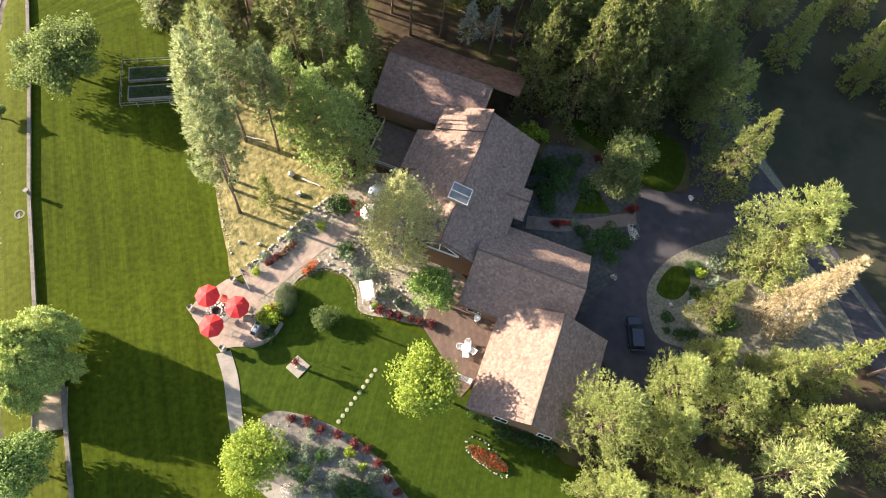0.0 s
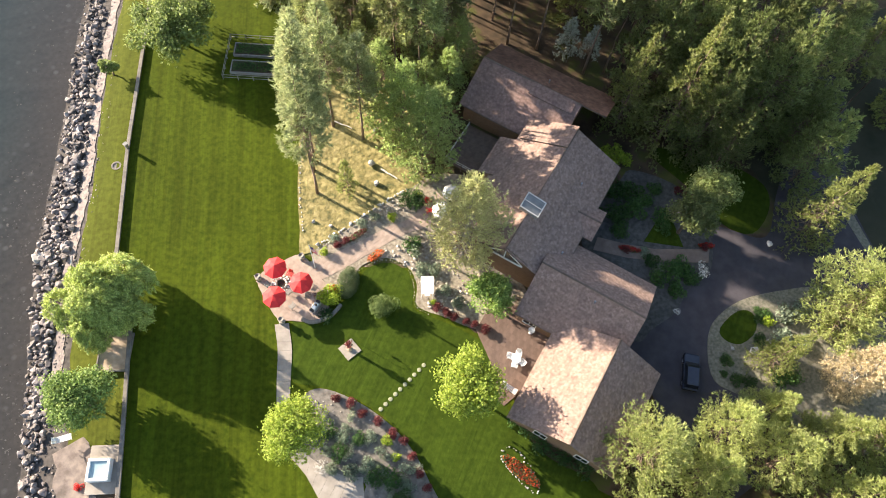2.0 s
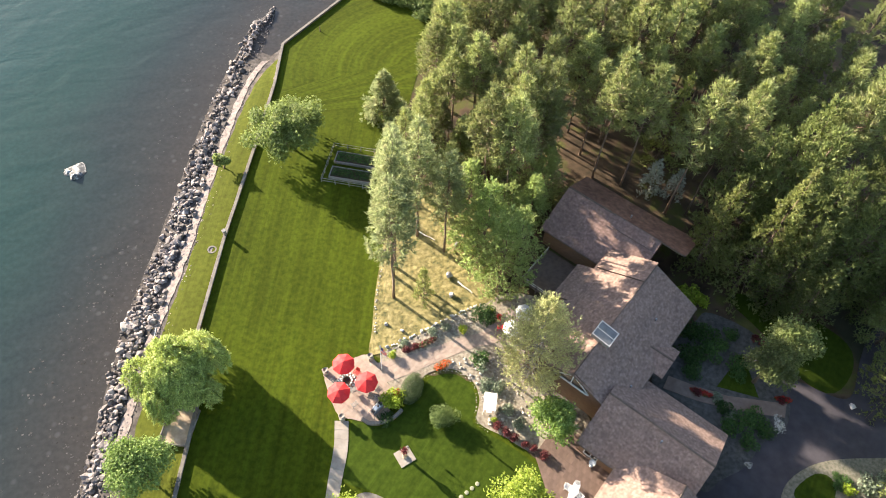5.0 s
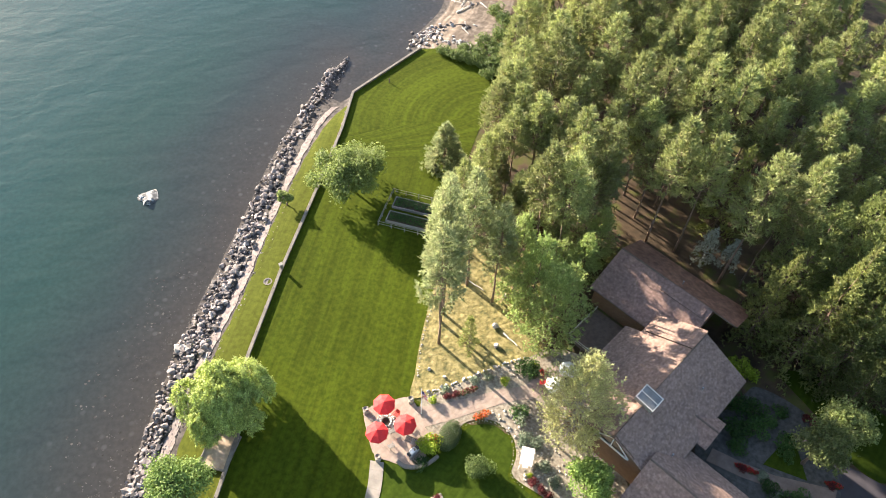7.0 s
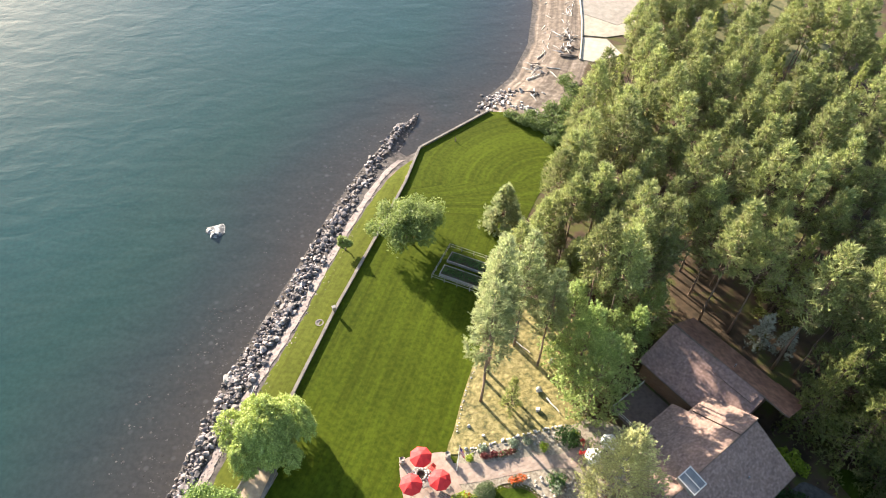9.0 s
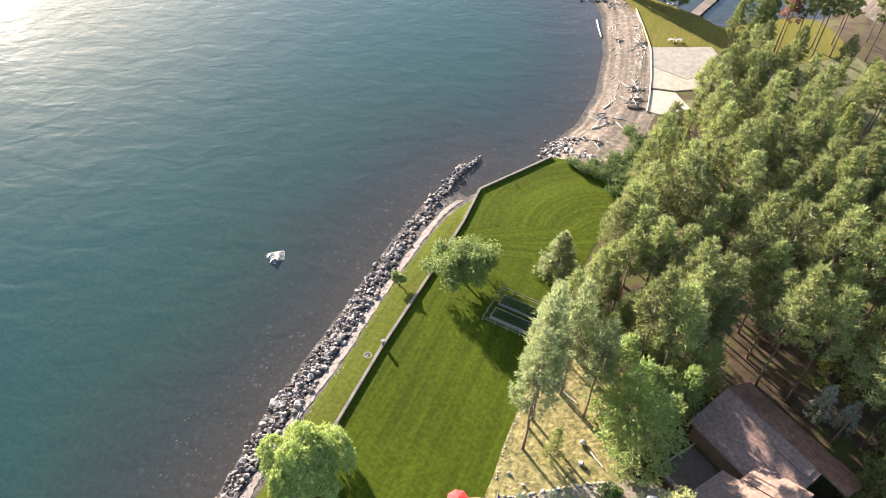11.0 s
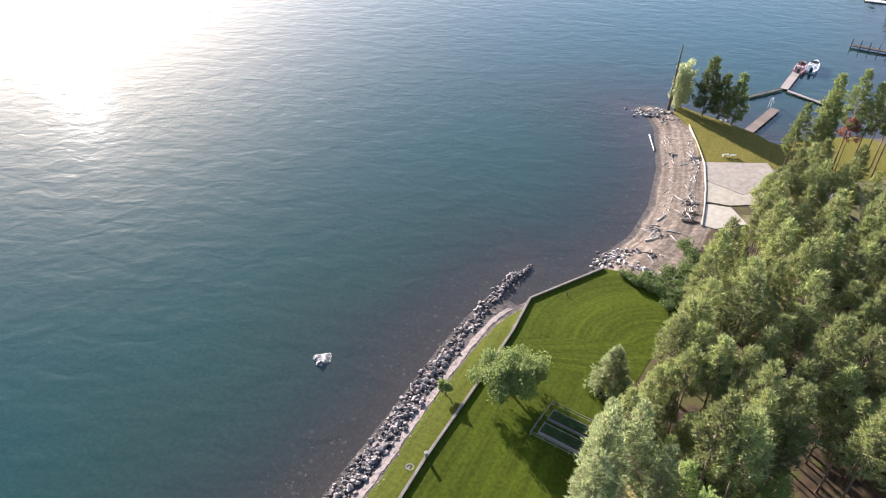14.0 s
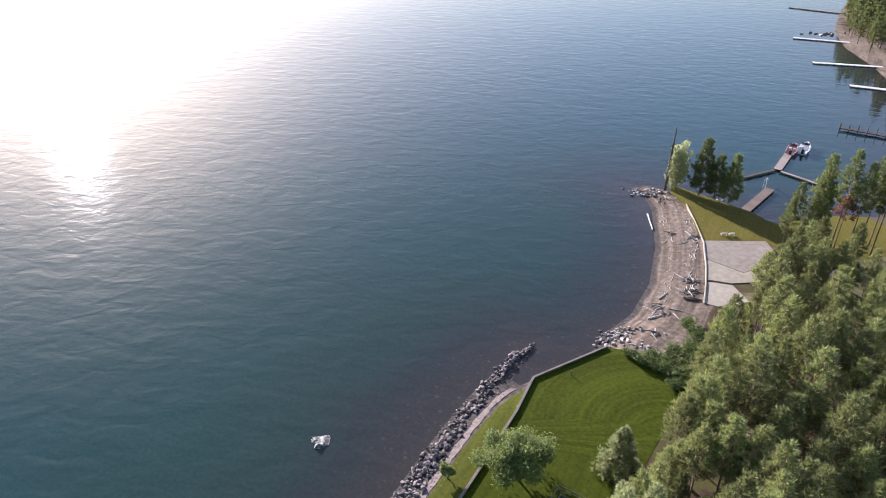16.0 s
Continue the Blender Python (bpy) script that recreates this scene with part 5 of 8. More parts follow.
# conifers round the drive and south of the house
shade_firs = [conifer("fir_tree", 77 + i, 16, 1.0, 4.4, "broad deep green conifer shading the drive", mat="deep_fir", whorls=30, tufts=26, size=0.46, blades=6, width=0.30, droop=-0.12, category="fir tree", patchy=0.08) for i in range(2)]
for ob in shade_firs:
    ob["group"] = "conifers"
for x, y, s, k in [(57.0, 31.8, 1.05, 2), (59.5, 28.2, 0.85, 2), (62.4, 31.0, 1.1, 2), (64.0, 36.0, 1.15, 2), (67.8, 27.6, 1.1, 2), (71.0, 22.8, 0.85, 2), (72.0, 33.0, 1.1, 2), (76.0, 27.5, 0.9, 2), (60.5, 24.6, 0.7, 2), (65.6, 12.0, 0.92, 2), (69.8, 18.6, 0.95, 2), (74.5, 23.5, 0.8, 2), (58.4, 39.0, 1.1, 2), (53.5, 36.5, 0.8, 2), (68.0, 41.0, 1.1, 2), (80.0, 33.0, 1, 1), (71.0, 39.0, 1.0, 0),
                   (29.3, -0.6, 0.98, 3), (25.0, -7.0, 0.85, 3), (34.5, -5.5, 0.8, 3), (39.3, -2.6, 0.72, 3), (42.0, -8.0, 0.8, 3), (33.0, -12.5, 0.9, 3), (45.5, -3.6, 0.6, 3), (49.2, -9.2, 0.72, 3), (53.0, -12.0, 0.9, 2), (44.6, -14.0, 0.95, 2), (38.5, -15.0, 0.9, 0), (60.8, 1.2, 1.15, 3), (50.6, 0.6, 0.6, 2), (60.5, 0.6, 0.8, 2),
                   (61.0, -17.0, 1.0, 0), (53.0, -22.0, 0.9, 2), (60.0, -26.0, 1.0, 0), (67.0, -22.0, 0.9, 1), (30.0, -18.0, 0.9, 2), (46.0, -28.0, 1.0, 0), (38.0, -26.0, 0.9, 2)]:
    # Sunlit trees to the west get lighter foliage colours, shaded ones deep_fir.
    kind = larches[rng.randrange(2)] if k == 3 else ((broad_firs + firs)[rng.randrange(5)] if y > 30 and x < 58 else shade_firs[rng.randrange(2)] if y > 12 else firs[rng.randrange(3)]) if k == 2 else pines[rng.randrange(5)]
    stand(kind, x, y, rng.uniform(0, 360), s, 1.28 if y > 24 else 1.0)
for x, y, s in [(84, 24, 0.75), (89, 20.5, 0.8), (81, 29.5, 0.8), (94, 11, 0.6), (97, 13, 0.75), (99, 8, 0.7), (90, 29, 0.8), (98, 3, 0.8), (104, 20, 0.9), (110, 8, 0.8), (118, 25, 0.9), (100, 30, 0.9), (112, -6, 0.9), (124, 10, 0.9), (95, -14, 0.6), (86, -20, 0.8)]:
    stand(firs[rng.randrange(3)] if rng.random() < 0.5 else pines[rng.randrange(5)], x, y, rng.uniform(0, 360), s, 1.0)
dead = conifer("dead_spruce", 71, 16.5, 1.0, 2.7, "dead straw-coloured spruce, needles dry", mat="dead_needles", bark="grey_bark", profile="cone", whorls=40, tufts=26, size=0.42, droop=-0.25, category="dead tree", patchy=0.08, width=0.2)
stand(dead, 57.3, -5.2, 0, 1.1)
sapling = conifer("young_fir", 72, 8.0, 0.8, 1.3, "slender young fir on the dry slope", mat="fir", profile="cone", whorls=18, tufts=9, size=0.4, category="fir tree")
stand(sapling, 16.9, 43.3, 0, 1.0)
lawn_fir = conifer("young_fir", 73, 8.2, 0.4, 3.3, "broad young fir standing on the lawn", mat="yard_pine", profile="cone", whorls=24, tufts=30, size=0.5, width=0.26, category="fir tree", patchy=0.05)
stand(lawn_fir, 22.3, 77.0, 0, 1.1)
blue = conifer("blue_spruce", 74, 6.5, 0.3, 1.9, "small blue-grey spruce behind the house", mat="spruce_blue", profile="cone", whorls=18, tufts=13, size=0.4, category="spruce tree")
stand(blue, 54.5, 50.5, 0, 1.0)
stand(blue, 57.2, 48.6, 90, 0.85)

# the point and the far shore
point_pine = conifer("pine_tree", 66, 14, 3.0, 2.5, "dark green pine on the point", mat="deep_fir", whorls=26, tufts=22, patchy=0.2, width=0.17)
tall_pines = [conifer("pine_tree", 98 + i, 22, 10.5, 2.7, "tall dark pine with a long bare trunk", mat="deep_fir", whorls=22, tufts=20, patchy=0.3, size=0.62, width=0.18) for i in range(2)]
for x, y, s in [(62.3, 181.6, 1.3), (66.0, 179.9, 1.05), (68.9, 176.7, 1.15), (80.0, 150.0, 1.1)]:
    stand(point_pine, x, y, rng.uniform(0, 360), s)
for x, y, s, tl in [(80.8, 152.4, 0.85, 1.0), (85.7, 161.5, 0.8, 1.0), (80.7, 152.6, 1.05, 1.05), (86.8, 153.9, 1.05, 1.08), (93.0, 153.4, 1.0, 1.1), (94.5, 150.2, 1.05, 1.05), (97.0, 156.0, 1.0, 1.1), (89.5, 151.5, 0.95, 1.1), (100.0, 152.0, 1.0, 1.05), (74.9, 151.5, 0.8, 1.0), (72.0, 147.5, 0.7, 1.0), (103.0, 158.0, 0.9, 1.0), (108.0, 150.0, 1.0, 1.0), (78.0, 148.0, 0.8, 1.0), (113.0, 160.0, 0.9, 1.0)]:
    stand(tall_pines[rng.randrange(2)], x, y, rng.uniform(0, 360), s, tl)
rusty = conifer("dying_pine", 75, 13.5, 8.6, 2.6, "pine with rust-brown dying needles", mat="rust_needles", whorls=14, tufts=12, patchy=0.3)
stand(rusty, 87.2, 153.1)
far_pine = conifer("far_pine", 95, 21, 5.0, 3.0, "far pine", whorls=12, tufts=7, patchy=0.15, size=1.2, blades=3, width=0.5)
far_shapes = {ob.name.split(".")[0]: ob.data for ob in far_pine.children}
bm = bmesh.new()
tube(bm, [(0, 0, -0.5), (0, 0, 12)], [0.3, 0.15], 4)
far_shapes["trunk"] = from_bm("trunk", bm, M["bark"])
wood_points = {"trunk": [], "crown": []}
for _ in range(800):
    x, y = rng.uniform(175, 320), rng.uniform(270, 560)
    if inside(SHORE, [x], [y])[0] and 3.5 < far_from(SHORE, [x], [y])[0] < 32:
        size = rng.uniform(0.8, 1.1)
        a_ = rng.uniform(0, 6.28)
        turn = np.array(((math.cos(a_), math.sin(a_), 0), (-math.sin(a_), math.cos(a_), 0), (0, 0, 1)))
        for key, me in far_shapes.items():
            me.calc_loop_triangles()
            co_ = np.array([v.co for v in me.vertices])
            tri = np.array([t_.vertices for t_ in me.loop_triangles]).ravel()
            wood_points[key].append(co_[tri] @ turn * size + np.array((x, y, float(height(x, y)))))
for ob in list(far_pine.children) + [far_pine]:
    bpy.data.objects.remove(ob)
far_wood = thing("far_wood", "dense dark pine wood along the far shore", "wood", kind="stuff")
part("trunks", triangles("trunks", np.concatenate(wood_points["trunk"]), M["bark"]), far_wood)["kind"] = "stuff"
part("crowns", triangles("crowns", np.concatenate(wood_points["crown"]), M["deep_fir"]), far_wood)["kind"] = "stuff"

# broadleaved trees
maples = [broadleaf("maple_tree", 80 + i, 6.5, (4.0, 3.2, 2.8), 30, 9500, 0.155, "bright yellow-green maple on the garden lawn", "maple", category="maple tree") for i in range(2)]
stand(maples[0], -0.9, 18.9, 0, 1.08)
stand(maples[1], 17.3, 14.6, 0, 1.25)
stand(weeping("willow_tree", 83, 8.4, 4.7, 1450, "light green weeping willow beside the sea wall"), -13.1, 41.9)
stand(broadleaf("shore_tree", 84, 6.5, (3.7, 3.6, 2.9), 34, 13000, 0.17, "round green tree on the lake bank", "shore_leaf"), -19.3, 32.6)
stand(broadleaf("orchard_tree", 85, 6.0, (3.5, 5.4, 2.1), 34, 15000, 0.19, "spreading green tree beside the sea wall", "orchard_leaf", hollow=0.3, lump=(0.17, 0.30)), 6.6, 75.6, 0, 1.15)
stand(conifer("silver_tree", 86, 17.5, 1.5, 4.5, "tall feathery grey-green tree beside the house", mat="grey_leaf", bark="grey_bark", whorls=42, tufts=50, size=0.30, blades=7, width=0.34, droop=0.25, category="tree", patchy=0.15), 25.5, 29.2, 0, 1.04)
stand(broadleaf("green_tree", 87, 6.5, (3.6, 3.2, 2.9), 26, 5000, 0.20, "round deep green tree against the house", "green_leaf"), 24.8, 22.4)
# Leaf colour taken dark to stand for the shade on these trees.
drive_tree = broadleaf("drive_tree", 88, 8.5, (5.4, 3.4, 3.2), 26, 5000, 0.20, "green tree beside the driveway, leaves darkened for shade", "deep_fir")
stand(drive_tree, 51.6, 19.4, 0, 1.0)
stand(drive_tree, 56.0, 20.8, 80, 0.95)
stand(broadleaf("pale_birch", 89, 14.0, (7.6, 3.4, 6.6), 70, 7000, 0.24, "pale green birch on the point", "birch_leaf", "grey_bark", fork=0.15, low=True, lump=(0.2, 0.36)), 57.2, 187.4, 0, 1.05, 1.1)
stand(broadleaf("shrub_tree", 90, 2.6, (1.5, 1.0, 0.9), 12, 1400, 0.13, "small olive shrub on the grass bank", "orchard_leaf"), -3.2, 74.6, 0, 1.3)


# ---- shore rocks ----
def boulder(seed, flat=0.65):
    r = np.random.default_rng(seed)
    bm = bmesh.new()
    for _ in range(15):
        v = r.normal(0, 1, 3)
        v /= np.linalg.norm(v)
        bm.verts.new((0.5 * v[0] * r.uniform(0.85, 1.15), 0.42 * v[1] * r.uniform(0.85, 1.15), 0.5 * flat * v[2]))
    bmesh.ops.convex_hull(bm, input=bm.verts[:])
    for v in [v for v in bm.verts if not v.link_faces]:
        bm.verts.remove(v)
    return from_bm("rock", bm, M["rock"])


boulders = [boulder(s) for s in range(8)]
riprap = thing("riprap", "band of grey angular boulders along the shore", "rocks")
inner = run([(-27.5, 20.0), (-24.0, 33.0), (-21.3, 40.0), (-17.8, 48.0), (-14.6, 53.6), (-10.8, 61.5), (-6.6, 71.0), (-2.2, 80.8), (3.0, 92.5), (8.0, 103.6), (11.6, 109.2)], 10)
outer = run([(-32.5, 20.0), (-27.6, 33.1), (-25.4, 38.9), (-21.4, 51.5), (-18.4, 57.6), (-15.2, 64.0), (-10.8, 73.8), (-6.3, 84.6), (-0.8, 95.0), (6.0, 105.9), (12.2, 111.6)], 10)
rr = random.Random(5)
rest_v, rest_f, wet_v, wet_f, singles = [], [], [], [], 0
for n_rock in range(2150):
    s = rr.random() ** 0.9 * (len(inner) - 1.001)
    i, f = int(s), s - int(s)
    p, q = inner[i] * (1 - f) + inner[i + 1] * f, outer[i] * (1 - f) + outer[i + 1] * f
    c = p + (q - p) * min(0.84, max(0.15, rr.gauss(0.50, 0.19)))
    if c[1] > 84 and rr.random() < 0.35:
        continue
    size = rr.choice((0.3, 0.38, 0.48, 0.6, 0.75, 1.05)) * rr.uniform(0.8, 1.25)
    z = max(float(height(c[0], c[1])), -2.1) + 0.12 * size + rr.uniform(0, 0.25)
    m = pose(c[0], c[1], z, rr.uniform(-25, 25), rr.uniform(-25, 25), rr.uniform(0, 360)) @ Matrix.Diagonal((size, size, size, 1))
    if singles < 300 and 44 < c[1] < 84:
        part("rock", boulders[rr.randrange(8)], riprap, m=m)
        singles += 1
    else:
        me = boulders[rr.randrange(8)]
        k = len(rest_v)
        rest_v += [m @ v.co for v in me.vertices]
        rest_f += [[k + j for j in pl.vertices] for pl in me.polygons]
for n_rock in range(1700):
    s = rr.random() * (len(inner) - 1.001)
    i, f = int(s), s - int(s)
    p, q = inner[i] * (1 - f) + inner[i + 1] * f, outer[i] * (1 - f) + outer[i + 1] * f
    c = p + (q - p) * (rr.uniform(-0.38, 0.2) if n_rock % 3 == 0 else 0.85 + 1.5 * rr.random() ** 2)
    size = rr.uniform(0.12, 0.34)
    dry = inside(SHORE, [c[0]], [c[1]])[0]
    m = pose(c[0], c[1], float(height(c[0], c[1])) + 0.06 if dry else WATER - 0.01, rr.uniform(-25, 25) if dry else 0, 0, rr.uniform(0, 360)) @ Matrix.Diagonal((size, size, size if dry else 0.3 * size, 1))
    me = boulders[rr.randrange(8)]
    vs_, fs_ = (rest_v, rest_f) if dry else (wet_v, wet_f)
    k = len(vs_)
    vs_ += [m @ v.co for v in me.vertices]
    fs_ += [[k + j for j in pl.vertices] for pl in me.polygons]
for n_rock in range(1500):
    y = rr.uniform(16, 66)
    edge = np.interp(y, [q[1] for q in outer], [q[0] for q in outer])
    far = 0.6 + 9.0 * rr.random() ** 1.4
    if math.sin(1.9 * y + 0.7 * far) + math.sin(0.83 * y - 1.3 * far + 2) < rr.uniform(-1.2, 1.2):
        continue
    size = rr.uniform(0.10, 0.30) if rr.random() < 0.8 else rr.uniform(0.3, 0.5)
    m = pose(edge - far, y, WATER - 0.01, 0, 0, rr.uniform(0, 360)) @ Matrix.Diagonal((size, size, 0.22 * size, 1))
    me = boulders[rr.randrange(8)]
    k = len(wet_v)
    wet_v += [m @ v.co for v in me.vertices]
    wet_f += [[k + j for j in pl.vertices] for pl in me.polygons]
part("stone_scatter", mesh_of("stone_scatter", wet_v, wet_f, M["wet_rock"]), riprap, "dark wet stones awash in the shallows")["kind"] = "stuff"
part("rock_bank", mesh_of("rock_bank", rest_v, rest_f, M["rock_rest"]), riprap)["kind"] = "stuff"


pale_boulders = [b_.copy() for b_ in boulders]
for b_ in pale_boulders:
    b_.materials[0] = M["pale_rock"]


def rock_heap(name, label, centre, reach, count, sizes, seed, turn=0.0):
    r = random.Random(seed)
    root = thing(name, label, "rocks")
    for _ in range(count):
        a_, b_, c_, s_ = r.gauss(0, reach[0]), r.gauss(0, reach[1]), math.cos(radians(turn)), math.sin(radians(turn))
        x, y = centre[0] + a_ * c_ - b_ * s_, centre[1] + a_ * s_ + b_ * c_
        size = r.uniform(*sizes)
        part("rock", (pale_boulders if r.random() < 0.45 else boulders)[r.randrange(8)], root, m=pose(x, y, max(float(height(x, y)), -2.1) + 0.12 * size, r.uniform(-20, 20), r.uniform(-20, 20), r.uniform(0, 360)) @ Matrix.Diagonal((size, size, size, 1)))
    return root


rock_heap("rock_pile", "pile of pale rocks at the end of the sea wall", (28.6, 114.6), (2.3, 1.2), 110, (0.5, 1.2), 1, 32)
rock_heap("rock_pile", "grey rocks at the tip of the point", (49.0, 186.4), (2.3, 1.5), 80, (0.5, 1.5), 2)
rock_heap("rock_pile", "grey rocks along the inlet", (66.5, 181.0), (2.8, 1.6), 26, (0.8, 1.5), 3)
rock_heap("rock_pile", "pale rocks below the wood at the beach", (33.2, 109.4), (1.8, 0.6), 40, (0.4, 0.9), 4, -35)
lake_rock = thing("lake_rock", "white-stained boulder standing in the shallows", "rock")
part("rock_top", boulders[2], lake_rock, "white-stained crest", m=pose(-24.6, 80.8, -1.85, 0, 0, 20) @ Matrix.Diagonal((2.2, 1.6, 1.5, 1)))
part("rock_side", boulders[6], lake_rock, m=pose(-23.5, 81.2, -1.95, 0, 0, 120) @ Matrix.Diagonal((1.6, 1.5, 1.0, 1)))
part("rock_side", boulders[1], lake_rock, m=pose(-24.9, 82.1, -1.98, 0, 0, 200) @ Matrix.Diagonal((1.8, 1.3, 0.8, 1)))
part("rock_base", boulders[4], lake_rock, m=pose(-23.9, 82.0, -2.02, 0, 0, 70) @ Matrix.Diagonal((4.2, 3.8, 0.8, 1)))
for ob in lake_rock.children:
    ob.data = ob.data.copy()
    ob.data.materials[0] = M["stained_rock"]
big = thing("boulder", "large pale flat boulder among the shore rocks", "rock")
stone = boulders[3].copy()
stone.materials[0] = M["pale_rock"]
part("stone", stone, big, m=pose(-19.6, 53.2, -1.5, 8, 0, 60) @ Matrix.Diagonal((2.0, 1.7, 1.2, 1)))


# ---- house details ----
# lower lake-side roofs of the main wing, stepped along its length
for lo, hi, top, out in ((46.6, 52.6, (12.2, 4.92), (15.4, 3.42)), (37.6, 46.4, (12.4, 4.80), (13.9, 4.05))):
    gable("u", lo, hi, (out[0], out[1]), (top[0], top[1]), (out[0] + 3, top[1]), M["shingle"], walls=False, sides=(1, 0))
gable("u", 52.9, 56.4, (2.6, 5.50), (7.0, 7.55), (13.0, 4.75), M["shingle"], walls=False, sides=(0, 1))        # raised north bay
gable("u", 37.2, 50.5, (4.2, 6.22), (7.0, 7.52), (9.0, 6.6), M["shingle"], walls=False, sides=(1, 0))        # upper layer on the drive side
gable("v", -0.9, 4.0, (45.0, 4.0), (47.2, 5.0), (49.4, 4.0), M["shingle"], walls=False)                       # entry porch
gable("v", 4.9, 9.0, (60.2, 6.55), (60.3, 6.56), (65.9, 3.78), M["needle_roof"], walls=False, sides=(0, 1))   # rear porch slope
gable("v", 9.0, 15.0, (58.7, 6.02), (60.2, 6.74), (61.2, 6.3), M["shingle_red"], walls=False, sides=(1, 0))    # raised ridge courses
bm = bmesh.new()
box(bm, 37.45, 46.0, 12.6, 13.2, -0.2, 4.0)
box(bm, 46.9, 52.3, 12.0, 14.8, -0.2, 3.5)
part("wall", bm, house, "brown timber wall", mat=M["siding"])
# skylight box over the ridge
skylight = part("skylight", from_bm("skylight", (lambda b: (box(b, -1.35, 1.35, -1.5, 1.5, -0.9, 0.0, 0.04), b)[1])(bmesh.new()), M["grey_timber"]), house, "raised white-framed skylight",
                m=pose(43.4, 6.9, 7.95, 9, 0, 0) @ Matrix.Scale(0.8, 4))
bm = bmesh.new()
for x0, x1, y0, y1 in ((-1.4, 1.4, -1.55, -1.40), (-1.4, 1.4, 1.40, 1.55), (-1.4, -1.25, -1.40, 1.40), (1.25, 1.4, -1.40, 1.40), (-0.05, 0.05, -1.40, 1.40)):
    box(bm, x0, x1, y0, y1, 0.003, 0.12)
part("frame", bm, skylight, mat=M["driftwood"])
for x0 in (-1.24, 0.06):
    bm = bmesh.new()
    box(bm, x0, x0 + 1.18, -1.39, 1.39, 0.004, 0.05)
    part("pane", bm, skylight, mat=M["pale_glass"])
# glazed south gable of the main wing
gable_window = part("window", from_bm("window", (lambda b: (box(b, -0.05, 0.05, -2.2, 2.2, -0.12, 0.12), b)[1])(bmesh.new()), M["white_paint"]), house, "triangular white-framed gable window", m=pose(37.40, 7.0, 4.3))
bm = bmesh.new()
for a_, b_ in (((-2.4, 0.3), (0.0, 2.3)), ((0.0, 2.3), (2.4, 0.3)), ((-2.4, 0.2), (2.4, 0.2)), ((0, 0.2), (0, 2.2))):
    tube(bm, [(-0.06, a_[0], a_[1]), (-0.06, b_[0], b_[1])], [0.08, 0.08], 4)
part("window_frame", bm, gable_window, mat=M["white_paint"])
for s in (-1, 1):
    bm = bmesh.new()
    vs = [bm.verts.new((-0.03, s * 0.1, 0.3)), bm.verts.new((-0.03, s * 2.2, 0.3)), bm.verts.new((-0.03, s * 0.1, 2.1))]
    f = bm.faces.new(vs)
    g = bmesh.ops.extrude_face_region(bm, geom=[f])["geom"]
    bmesh.ops.translate(bm, vec=(0.02, 0, 0), verts=[v for v in g if isinstance(v, bmesh.types.BMVert)])
    part("pane", bm, gable_window, mat=M["dark_glass"])
# fascia boards, gutters and a vent pipe
for p, q in (((21.65, -2.02, 2.86), (34.6, -2.02, 2.86)), ((32.58, -1.6, 2.86), (32.58, 2.8, 2.86)), ((44.25, -10.1, 2.86), (44.25, 2.8, 2.86)), ((37.0, 0.32, 4.06), (56.1, 0.32, 4.06)), ((54.15, 8.3, 3.46), (54.15, 22.4, 3.46)), ((65.85, 8.3, 3.56), (65.85, 22.4, 3.56))):
    bm = bmesh.new()
    tube(bm, [p, q], [0.09, 0.09], 6)
    part("gutter", bm, house, mat=M["roof_edge"])
for u, v, z in ((41.2, 1.4, 4.7), (37.2, -4.4, 5.7), (50.2, 3.4, 5.6), (61.6, 13.5, 6.0)):
    bm = bmesh.new()
    lathe(bm, [(0.07, z - 0.3), (0.07, z + 0.45), (0.10, z + 0.46), (0.10, z + 0.55)], 8, (u, v))
    part("vent_pipe", bm, house, "pale metal vent pipe", mat=M["metal"])
# windows under the eaves
def window(u, v, z, w, h, along):
    root = part("window", from_bm("window", (lambda b: (box(b, -w / 2, w / 2, -0.04, 0.04, -h / 2, h / 2), b)[1])(bmesh.new()), M["dark_glass"]), house, m=pose(u, v, z, 0, 0, 0 if along == "u" else 90))
    bm = bmesh.new()
    for x0, x1, z0, z1 in ((-w / 2 - 0.08, w / 2 + 0.08, h / 2, h / 2 + 0.1), (-w / 2 - 0.08, w / 2 + 0.08, -h / 2 - 0.1, -h / 2), (-w / 2 - 0.08, -w / 2, -h / 2, h / 2), (w / 2, w / 2 + 0.08, -h / 2, h / 2), (-0.03, 0.03, -h / 2, h / 2)):
        box(bm, x0, x1, -0.07, 0.07, z0, z1)
    part("window_frame", bm, root, mat=M["white_paint"])


for args in ((24.5, -2.5, 1.5, 1.6, 1.3, "u"), (29.0, -2.5, 1.5, 1.8, 2.0, "u"), (22.2, -6.0, 1.6, 1.4, 1.2, "v"), (22.2, -11.0, 1.6, 1.4, 1.2, "v"), (33.1, 0.8, 1.5, 1.6, 1.6, "v")):
    window(*args)
